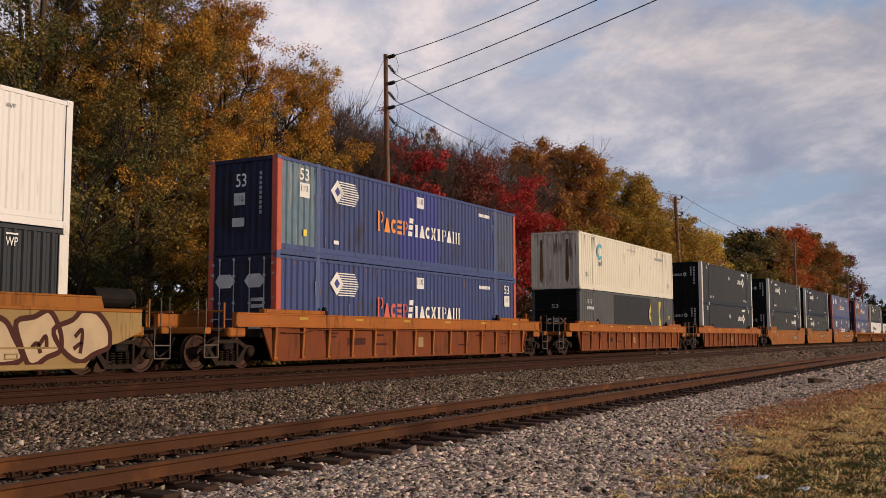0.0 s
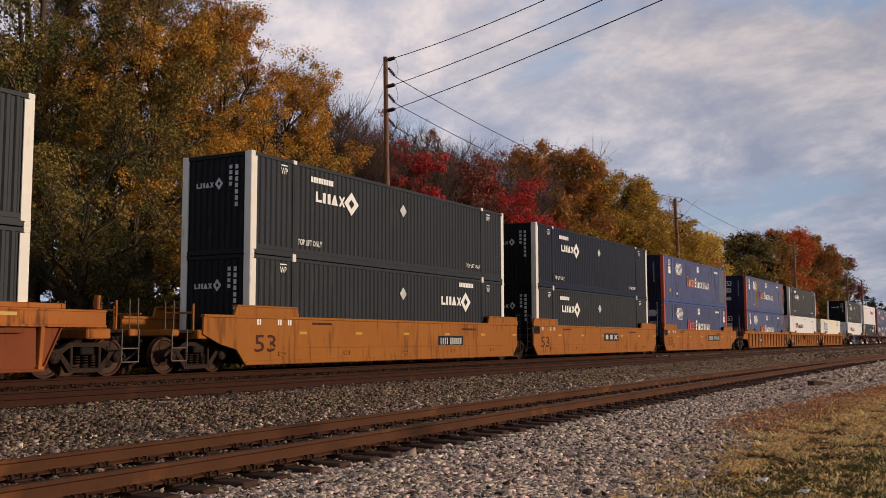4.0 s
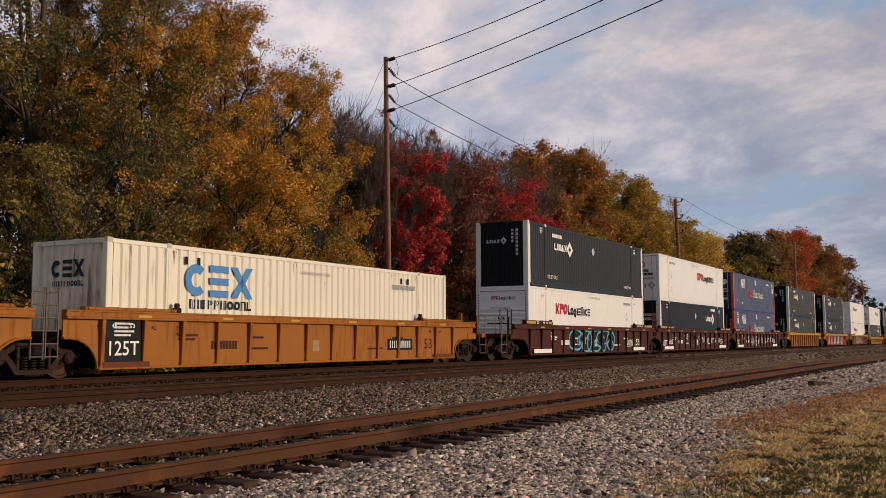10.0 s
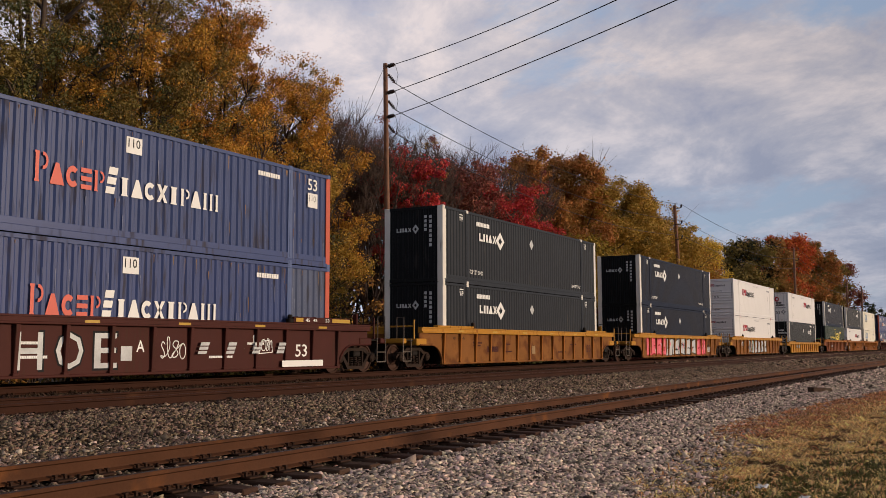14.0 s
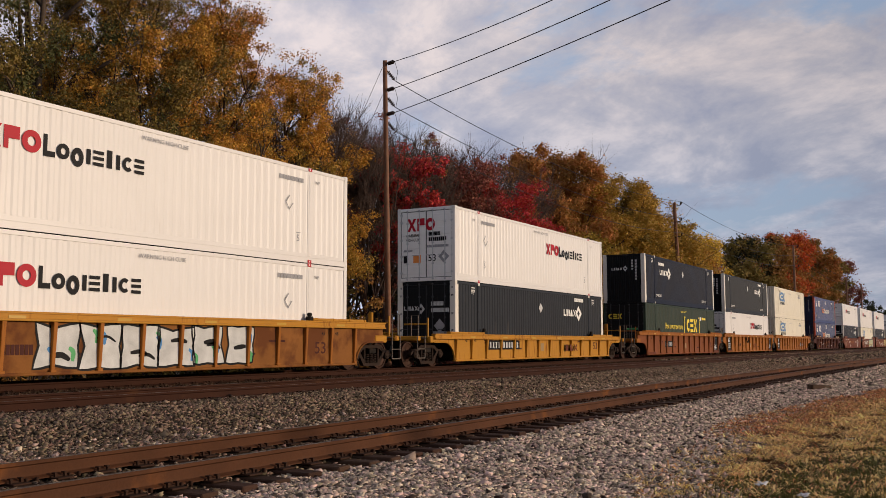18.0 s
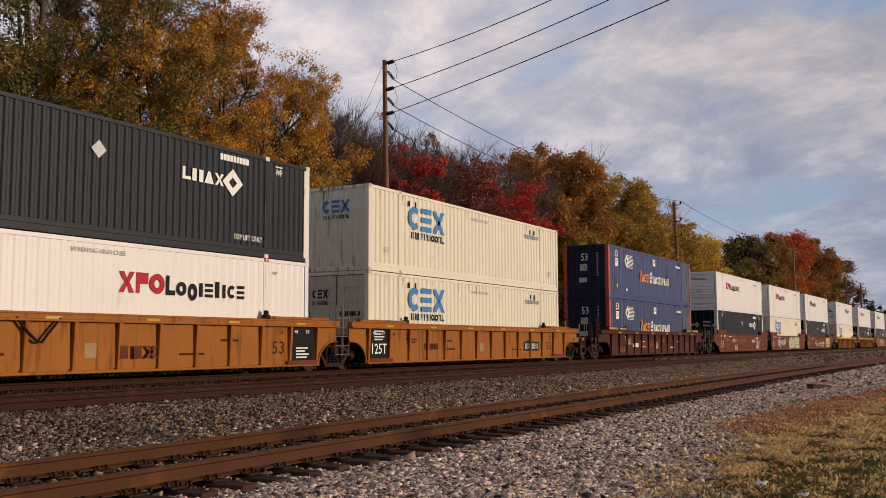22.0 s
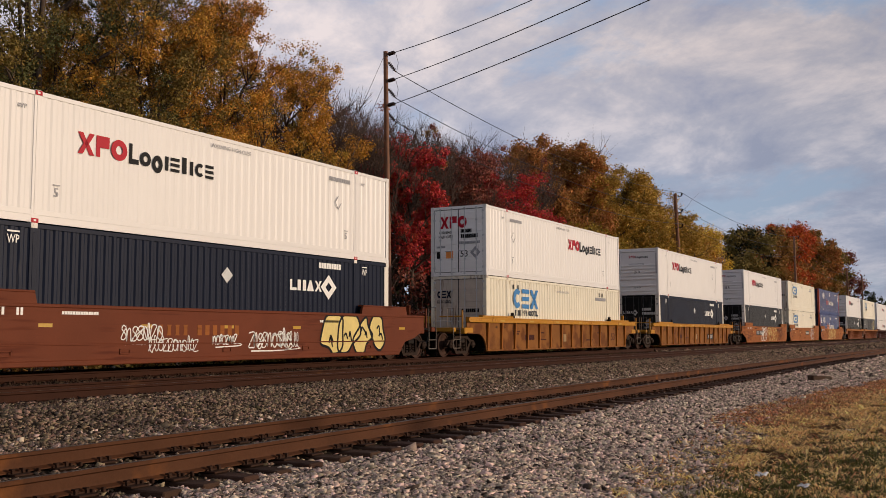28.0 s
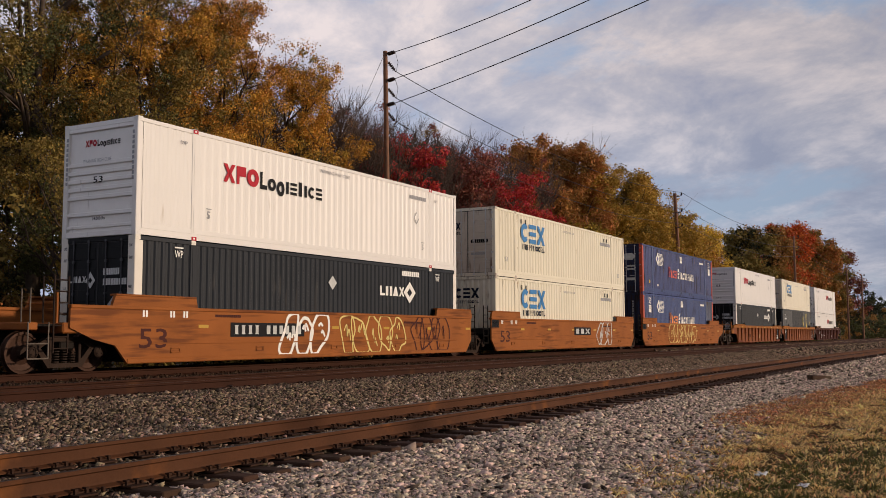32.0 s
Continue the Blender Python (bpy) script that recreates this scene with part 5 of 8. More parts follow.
        mark(c, "latch_plate", end_mark(SLAB, -0.82, 0.36, 0.18, 0.44, 0.070), "white_door_paint")
        for y in (1.21, -1.13):
            mark(c, "serial_number", end_mark([[(0, k / 10), (1, k / 10), (1, k / 10 + 0.07), (0, k / 10 + 0.07)] for k in range(10)], y, 1.35, 0.07, 1.25, -0.002), "grey_mark")


def marks_cream(c, doors, faded=False):
    rust_runs(c, 52 + doors, 26, "patch_rust", "faint rust runs down the side", 2.74, 0.4, 0.014)
    mark(c, "wordmark", flat_mark(word_shape("rail_blue"), 2.55, 1.62, 2.6, 0.84, YS - 0.004), "blue_mark", "large blue wordmark in plain blocks")
    mark(c, "wordmark", flat_mark(word_shape("line_small"), 2.68, 1.30, 2.42, 0.24, YS - 0.004), "navy_paint", "small dark wordmark in plain blocks")
    mark(c, "notice", letters("WARNING HIGH CUBE", 7.3, 2.44, 1.5, 0.10, YS - 0.004), "grey_mark")
    mark(c, "serial_number", flat_mark(word_shape("number"), 12.4, 2.22, 1.5, 0.16, YS - 0.004), "grey_mark")
    for xx in (0.95, 15.0):
        mark(c, "size_number", letters("53", xx, 0.66, 0.26, 0.20, YS - 0.004), "grey_mark")
    for xx in (2.5, 2.95, 12.9, 13.35):
        mark(c, "scuff", flat_mark(BAR, xx, 2.42, 0.16, 0.20, YS - 0.004), "black_mark")
    mark(c, "wordmark", end_mark(word_shape("rail_blue"), 0.62 if not doors else 1.0, 2.0, 1.15 if not doors else 0.66, 0.42 if not doors else 0.30, DOOR_X), "navy_paint" if not faded else "blue_mark", "dark blue wordmark in plain blocks")
    mark(c, "wordmark", end_mark(word_shape("line_small"), 0.58 if not doors else 1.0, 1.78, 1.08 if not doors else 0.66, 0.13, DOOR_X), "navy_paint")
    if doors:
        mark(c, "serial_number", end_mark(word_shape("number"), -0.15, 1.4, 0.8, 0.15, DOOR_X), "black_mark")
        mark(c, "door_writing", end_mark(word_shape("tiny"), -0.15, 0.9, 0.7, 0.10, DOOR_X), "grey_mark")


def marks_plain_cream(c):
    rust_runs(c, 51, 60, "patch_rust", "dark rust runs down the side", 2.74, 0.8, 0.022)
    arc = [(0.5 + 0.5 * math.cos(a), 0.5 + 0.5 * math.sin(a)) for a in [radians(40 + k * 20) for k in range(15)]]
    arc += [(0.5 + 0.27 * math.cos(a), 0.5 + 0.30 * math.sin(a)) for a in [radians(320 - k * 20) for k in range(15)]]
    mark(c, "emblem", flat_mark([arc[i:i + 2] + arc[28 - i:30 - i] for i in range(14)], 2.55, 1.62, 0.82, 0.84, YS - 0.004), "teal_mark", "blue-green open ring emblem")
    mark(c, "wordmark", flat_mark(word_shape("owner"), 2.68, 1.30, 0.62, 0.22, YS - 0.004), "grey_mark")
    for xx in (0.95, 15.0):
        mark(c, "size_number", letters("53", xx, 0.66, 0.30, 0.22, YS - 0.004), "black_mark")
    mark(c, "notice", letters("WARNING HIGH CUBE", 7.3, 2.44, 1.5, 0.10, YS - 0.004), "grey_mark")
    mark(c, "serial_number", flat_mark(word_shape("number"), 12.4, 2.22, 1.5, 0.16, YS - 0.004), "grey_mark")
    for y in (0.85, -0.55):
        mark(c, "rust_streak", end_mark([[(0, 0.1), (0.5, 0), (1, 0.15), (0.8, 1), (0.2, 1)]], y, 0.3, 0.20, 2.2, 0.020), "patch_rust", "dark rust streak")


def marks_green(c):
    mark(c, "slogan", letters("How tomorrow moves", 3.97, 1.40, 3.9, 0.36, YS - 0.004), "yellow_mark", "yellow lettering")
    mark(c, "wordmark", flat_mark(word_shape("rail_blue"), 8.76, 1.25, 2.58, 0.86, YS - 0.004), "yellow_mark", "large yellow wordmark in plain blocks")
    for x, d in ((8.15, 1), (11.66, -1)):
        bracket = [[(0, 0), (0.3, 0), (0.3, 1), (0, 1)], [(0, 0.94), (1, 0.94), (1, 1), (0, 1)]] if d > 0 else [[(0.7, 0), (1, 0), (1, 1), (0.7, 1)], [(0, 0.94), (1, 0.94), (1, 1), (0, 1)]]
        mark(c, "bracket_mark", flat_mark(bracket, x, 1.15, 0.35, 1.1, YS - 0.004), "yellow_mark")
    mark(c, "notice", letters("WARNING HIGH CUBE", 7.44, 2.48, 1.35, 0.13, YS - 0.004), "yellow_mark")
    mark(c, "serial_number", flat_mark(word_shape("number"), 12.6, 2.10, 1.0, 0.16, YS - 0.004), "yellow_mark")
    mark(c, "placard", flat_mark(SLAB, 12.1, 2.05, 0.36, 0.24, YS - 0.004), "white_mark")
    mark(c, "wordmark", end_mark(word_shape("rail_blue"), 1.0, 1.95, 0.85, 0.30, DOOR_X), "yellow_mark")
    mark(c, "door_writing", end_mark(word_shape("tiny"), -0.1, 1.3, 0.7, 0.10, DOOR_X), "lime_mark")


def marks_grey(c):
    mark(c, "placard", flat_mark(word_shape("owner_long"), 0.95, 2.2, 0.75, 0.22, YS - 0.004), "silver_mark")
    mark(c, "serial_number", flat_mark(word_shape("number"), 0.95, 1.9, 1.0, 0.15, YS - 0.004), "silver_mark")
    patch_sheet(c, "grey", 4.9, 11.4, 0.17, 2.78, "charcoal_paint", "darker repainted stretch of the side")
    mark(c, "bracket_mark", flat_mark([[(0, 0.3), (1, 0.0), (1, 0.35), (0.45, 0.5), (1, 0.65), (1, 1.0), (0, 0.7)]], 11.1, 1.25, 0.42, 1.2, YS - 0.004), "faded_yellow_mark", "remains of a yellow mark")
    mark(c, "bracket_mark", flat_mark([[(0, 0), (1, 0), (0.4, 0.5), (1, 1), (0, 1)]], 13.0, 1.15, 0.5, 1.5, YS - 0.004), "faded_yellow_mark", "remains of a yellow mark")
    for xx in (15.0,):
        mark(c, "size_number", letters("53", xx, 1.60, 0.3, 0.22, YS - 0.004), "yellow_mark")
    mark(c, "size_number", end_letters("53", 0.2, 1.95, 0.36, 0.20, 0.006), "silver_mark")
    mark(c, "wordmark", end_mark(word_shape("rail_blue"), 0.5, 1.15, 1.1, 0.30, 0.006), "silver_mark")


LABELS = {
    "blue": "long blue corrugated container with red corner posts",
    "charcoal": "charcoal corrugated container with white corner posts",
    "navy": "navy blue corrugated container with white corner posts",
    "white": "clean white corrugated container with red and black markings",
    "cream": "cream corrugated container with large blue markings",
    "plain_cream": "weathered cream freight container with rust-streaked end",
    "green": "dark green freight container with yellow lettering",
    "grey": "patched grey freight container with faded yellow marks",
}
PROTO = {}


def container(style, doors=False, variant=""):
    """One container; copies are taken from the first of its sort."""
    key = (style, doors, variant)
    if key in PROTO:
        ob = copy_thing(PROTO[key], pose(0, 0, 0))
        return ob
    frame_style = "cream" if style == "plain_cream" else style
    if frame_style not in FRAMES:
        FRAMES[frame_style] = frame_meshes(frame_style)
    g = FRAMES[frame_style]
    c = thing("freight_container", LABELS[style] + (", barred doors" if doors else ""), "freight container", "containers on the train")
    part("side_panel", g["near"], c)
    part("side_panel", g["far"], c)
    part("roof", g["roof"], c)
    part("floor", g["floor"], c)
    far_side = Matrix.Diagonal((1, -1, 1, 1))
    turn = pose(LEN, 0, 0, 0, 0, 180)
    for m in (None, turn):
        part("top_rail", g["top_rail"], c, at=m)
        part("bottom_rail", g["bottom_rail"], c, at=m)
    part("stiffener", g["stiffener"], c)
    flip = pose(0, 0, TALLNESS, 180, 0, 0)
    for m in (None, flip, turn, turn @ flip):
        part("corner_post", g["corner_post"], c, at=m)
        part("lift_post", g["lift_post"], c, at=m)
    for x in (0.09, LIFT, LEN - LIFT, LEN - 0.09):
        for z in (0.0, TALLNESS - 0.10):
            part("corner_casting", g["casting"], c, at=pose(x, -HALF, z))
    for x in (0.09, LEN - 0.09):
        for z in (0.0, TALLNESS - 0.10):
            part("corner_casting", g["casting"], c, at=pose(x, HALF, z, 0, 0, 180))
    near_end, far_end = (None, turn) if not doors else (turn, None)
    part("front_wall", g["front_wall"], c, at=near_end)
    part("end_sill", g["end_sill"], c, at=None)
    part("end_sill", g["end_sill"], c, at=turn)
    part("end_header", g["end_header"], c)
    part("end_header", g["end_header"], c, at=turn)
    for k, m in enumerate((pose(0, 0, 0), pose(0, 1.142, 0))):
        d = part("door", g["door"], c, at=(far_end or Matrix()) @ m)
        for y in (-0.30, -0.84):
            r = part("lock_rod", g["rod"], d, "steel lock rod")
            r.matrix_parent_inverse = pose(0, y, 0)
        part("gasket", g["gasket"], d, "dark rubber door gasket")
        hinges = part("hinge", g["hinge"], d)
        hinges.matrix_parent_inverse = pose(0, -1.16 if k == 0 else 0.0, 0)
        hinges["kind"] = "stuff"
    if style == "blue":
        marks_blue(c, doors, variant)
    elif style in ("charcoal", "navy"):
        marks_box(c, doors, variant == "right")
    elif style == "white":
        marks_white(c, doors)
    elif style == "cream":
        marks_cream(c, doors, variant == "faded")
    elif style == "plain_cream":
        marks_plain_cream(c)
    elif style == "green":
        marks_green(c)
    elif style == "grey":
        marks_grey(c)
    PROTO[key] = c
    return c


# ---- well cars ----
WHEEL_R = 0.46
WHEELS = []
GEAR = {}


def gear_meshes():
    """Running gear that all cars share."""
    w = Build()
    for s in (-1, 1):
        w.lathe([(s * 0.68, 0.10), (s * 0.68, 0.30), (s * 0.672, 0.44), (s * 0.672, 0.485), (s * 0.70, 0.485), (s * 0.712, WHEEL_R + 0.004), (s * 0.80, WHEEL_R - 0.003),
                 (s * 0.805, 0.40), (s * 0.775, 0.385), (s * 0.755, 0.26), (s * 0.79, 0.16), (s * 0.83, 0.13), (s * 0.83, 0.085)], 28)
    w.lathe([(-1.10, 0.085), (1.10, 0.085)], 12)
    GEAR["wheelset"] = w.mesh("wheelset", "wheel_steel")
    cap = Build().lathe([(-0.09, 0.135), (0.03, 0.135), (0.06, 0.10), (0.07, 0.05)], 14)
    for k in range(3):
        a = radians(90 + 120 * k)
        cap.box(0.07 * math.cos(a) - 0.018, 0.07 * math.cos(a) + 0.018, 0.05, 0.085, 0.07 * math.sin(a) - 0.018, 0.07 * math.sin(a) + 0.018, 0.004)
    GEAR["bearing"] = cap.mesh("bearing_cap", "truck_steel", False)
    f = Build()
    top = [(-1.17, 0.50), (-1.05, 0.63), (-0.72, 0.66), (-0.48, 0.80), (0.48, 0.80), (0.72, 0.66), (1.05, 0.63), (1.17, 0.50), (1.17, 0.42), (1.02, 0.52), (0.72, 0.52),
           (0.50, 0.66), (0.40, 0.70), (-0.40, 0.70), (-0.50, 0.66), (-0.72, 0.52), (-1.02, 0.52), (-1.17, 0.42)]
    f.plate(top, -0.07, 0.07)
    f.plate([(-0.80, 0.56), (-0.66, 0.56), (-0.36, 0.22), (0.36, 0.22), (0.66, 0.56), (0.80, 0.56), (0.46, 0.12), (-0.46, 0.12)], -0.065, 0.065)
    for s in (-1, 1):
        f.box(s * 0.36, s * 0.44, -0.07, 0.07, 0.18, 0.74, 0.015)
    GEAR["side_frame"] = f.mesh("side_frame", "truck_steel")
    sp = Build()
    for x in (-0.22, 0.0, 0.22):
        for k in range(5):
            sp.tube([(x, 0, 0.235 + 0.058 * k), (x, 0, 0.262 + 0.058 * k)], 0.088, 10)
    GEAR["springs"] = sp.mesh("spring_nest", "truck_steel")
    GEAR["bolster"] = Build().box(-0.20, 0.20, -1.14, 1.14, 0.52, 0.70, 0.03).box(-0.34, 0.34, -0.4, 0.4, 0.66, 0.80, 0.03).mesh("bolster", "gear_black")
    br = Build()
    for s in (-1, 1):
        br.box(s * 0.40, s * 0.46, -0.85, 0.85, 0.30, 0.40, 0.02)
    GEAR["brake_beam"] = br.mesh("brake_beam", "gear_black")
    cp = Build().box(-0.2, 0.55, -0.10, 0.10, 0.78, 0.98, 0.03).box(-0.42, -0.15, -0.17, 0.13, 0.74, 1.02, 0.05).box(-0.50, -0.36, -0.17, -0.02, 0.76, 1.0, 0.04)
    GEAR["coupler"] = cp.mesh("coupler", "gear_black")
    ho = Build().tube([(0.0, -0.35, 0.85), (-0.18, -0.35, 0.55), (-0.42, -0.25, 0.36), (-0.62, -0.1, 0.5)], 0.03, 6)
    GEAR["hose"] = ho.mesh("air_hose", "hose_rubber")


gear_meshes()


def add_truck(car, x):
    for s in (-1, 1):
        part("side_frame", GEAR["side_frame"], car, "dusty cast-steel truck side frame", at=pose(x, s * 1.02, 0))
        part("spring_nest", GEAR["springs"], car, at=pose(x, s * 1.02, 0))["kind"] = "stuff"
        for d in (-0.89, 0.89):
            part("bearing_cap", GEAR["bearing"], car, at=pose(x + d, s * 1.10, WHEEL_R, 0, 0, 180 if s < 0 else 0))
    part("bolster", GEAR["bolster"], car, at=pose(x, 0, 0))
    part("brake_beam", GEAR["brake_beam"], car, at=pose(x, 0, 0))
    for d in (-0.89, 0.89):
        w = part("wheelset", GEAR["wheelset"], car, "rust-brown steel wheels on an axle", at=pose(x + d, 0, WHEEL_R))
        WHEELS.append(w)


def end_gear(car, at, body_key, chord_key, plain, seed):
    """Deck, steps, rails and brake gear at a coupled end; at places its outer direction along -x."""
    b = Build().box(-3.05, -0.2, -0.33, 0.33, 0.62, 0.98, 0.03)
    part("draft_sill", b.mesh("draft_sill", "gear_black"), car, at=at)
    b = Build().box(-2.15, -1.45, -1.45, 1.45, 0.88, 1.12, 0.03).box(-3.05, -2.75, -1.40, 1.40, 0.95, 1.12, 0.025)
    part("end_sill", b.mesh("end_sill", chord_key), car, at=at)
    b = Build().box(-2.75, -2.15, -1.30, 1.30, 1.03, 1.07, 0.005)
    for k in range(7):
        b.box(-2.75, -2.15, -1.25 + k * 0.4, -1.20 + k * 0.4, 1.07, 1.085, 0)
    part("end_platform", b.mesh("end_platform", "gear_black"), car, "dark steel grating platform", at=at)
    part("coupler", GEAR["coupler"], car, "rusty cast knuckle coupler", at=at @ pose(-3.18, 0, 0))
    part("air_hose", GEAR["hose"], car, at=at @ pose(-3.0, 0, 0))
    for y in (-1.42, 1.42):
        b = Build()
        for x in (-3.02, -2.50):
            b.tube([(x, y, 0.34), (x, y, 1.12)], 0.018, 6)
        for z in (0.34, 0.66):
            b.tube([(-3.02, y, z), (-2.50, y, z)], 0.018, 6)
        part("step_ladder", b.mesh("step_ladder", "grab_steel"), car, "hanging wire step", at=at)
        for x in (-2.98, -2.30):
            b = Build()
            if x < -2.5:
                b.tube([(x, y, 1.1), (x, y, 1.84), (x, y * 0.80, 1.84), (x, y * 0.80, 1.1)], 0.016, 6)
                part("handrail", b.mesh("handrail", "grab_steel"), car, "thin bent grab iron", at=at)
            else:
                b.tube([(x, y, 1.1), (x, y, 1.78)], 0.035, 6)
                b.tube([(x, y, 1.55), (x, y * 0.3, 1.55)], 0.03, 6)
                part("handrail", b.mesh("handrail", "gear_black" if plain else chord_key), car, "upright steel handrail", at=at)


def end_ladder(car, at, key):
    """A ladder and grab irons rising from the platform beside the container's end."""
    b = Build()
    for x in (-2.36, -1.98):
        b.tube([(x, -1.40, 0.45), (x, -1.40, 2.15)], 0.024, 6)
    for k in range(7):
        b.tube([(-2.36, -1.40, 0.55 + 0.25 * k), (-1.98, -1.40, 0.55 + 0.25 * k)], 0.016, 5)
    b.tube([(-2.36, -1.40, 2.15), (-2.36, -1.05, 2.15), (-2.36, -1.05, 1.1)], 0.02, 6)
    part("ladder", b.mesh("ladder", key), car, "steel end ladder", at=at)


def brake_gear(car, at, chord_key, high):
    b = Build()
    z, y = (1.80, 0.85) if high else (1.20, -0.55)
    b.tube([(-2.2, y, z), (-2.14, y, z), (-1.06, y, z), (-1.0, y, z)], 0.24, 14)
    part("air_reservoir", b.mesh("air_reservoir", "gear_black", False), car, "dark air reservoir cylinder", at=at)
    b = Build()
    n, m = 18, 5
    rim = []
    for i in range(n):
        a = 2 * math.pi * i / n
        for j in range(m):
            q = 2 * math.pi * j / m
            r = 0.27 + 0.018 * math.cos(q)
            rim.append((-2.62 + 0.018 * math.sin(q), 0.55 + r * math.cos(a), 1.75 + r * math.sin(a)))
    b.add(rim, [(i * m + j, (i + 1) % n * m + j, (i + 1) % n * m + (j + 1) % m, i * m + (j + 1) % m) for i in range(n) for j in range(m)])
    for k in range(2):
        u, w = 0.27 * math.cos(radians(45 + 90 * k)), 0.27 * math.sin(radians(45 + 90 * k))
        b.tube([(-2.62, 0.55 - u, 1.75 - w), (-2.62, 0.55 + u, 1.75 + w)], 0.014, 5)
    part("brake_wheel", b.mesh("brake_wheel", "gear_black"), car, "round hand-brake wheel", at=at)
    b = Build().box(-2.58, -2.46, 0.47, 0.63, 1.05, 1.92, 0.02)
    part("brake_stand", b.mesh("brake_stand", chord_key), car, at=at)


CAR_SORTS = {
    "rust_red": dict(slant=True, guide=0.13, chord_deep=0.36, side="car_rust_red", chord="car_chord_orange", rib="car_chord_orange", label="rust-red ribbed well car with an orange top edge"),
    "tan": dict(side="car_tan", chord="car_yellow", smooth=True, label="tan graffitied well car"),
    "orange_smooth": dict(side="car_yellow", chord="car_yellow", smooth=True, label="yellow-orange smooth-sided well car"),
    "yellow": dict(side="car_yellow", chord="car_yellow", rib="car_yellow", black_panel=True, label="yellow ribbed well car with black end panels"),
    "brown": dict(guide=0.19, side="car_brown", chord="car_brown", rib="car_brown", label="dark brown ribbed well car with white stencils"),
    "ochre": dict(side="car_ochre_rust", chord="car_bright_yellow", rib="car_yellow", label="rust-worn ochre ribbed well car with a yellow top edge"),
    "bright_yellow": dict(top=1.20, side="car_bright_yellow", chord="car_bright_yellow", rib="car_bright_yellow", label="bright yellow ribbed well car"),
    "orange_ribbed": dict(side="car_orange", chord="car_yellow", rib="car_orange", black_panel=True, label="orange-brown ribbed well car with black end panels"),
    "dark_red": dict(guide=0.19, side="car_dark_red", chord="car_dark_red", rib="car_dark_red", label="dark red ribbed well car with scrawled graffiti"),
    "oxide_smooth": dict(side="car_oxide_red", chord="car_oxide_red", smooth=True, label="oxide-red smooth-sided well car with graffiti"),
    "rusty_smooth": dict(side="car_rusty_orange", chord="car_rusty_orange", smooth=True, label="rusty orange smooth-sided well car with graffiti"),
}
CAR_MESH = {}


def rib_x(k):
    return -0.22 + k * (LEN + 0.44) / 13


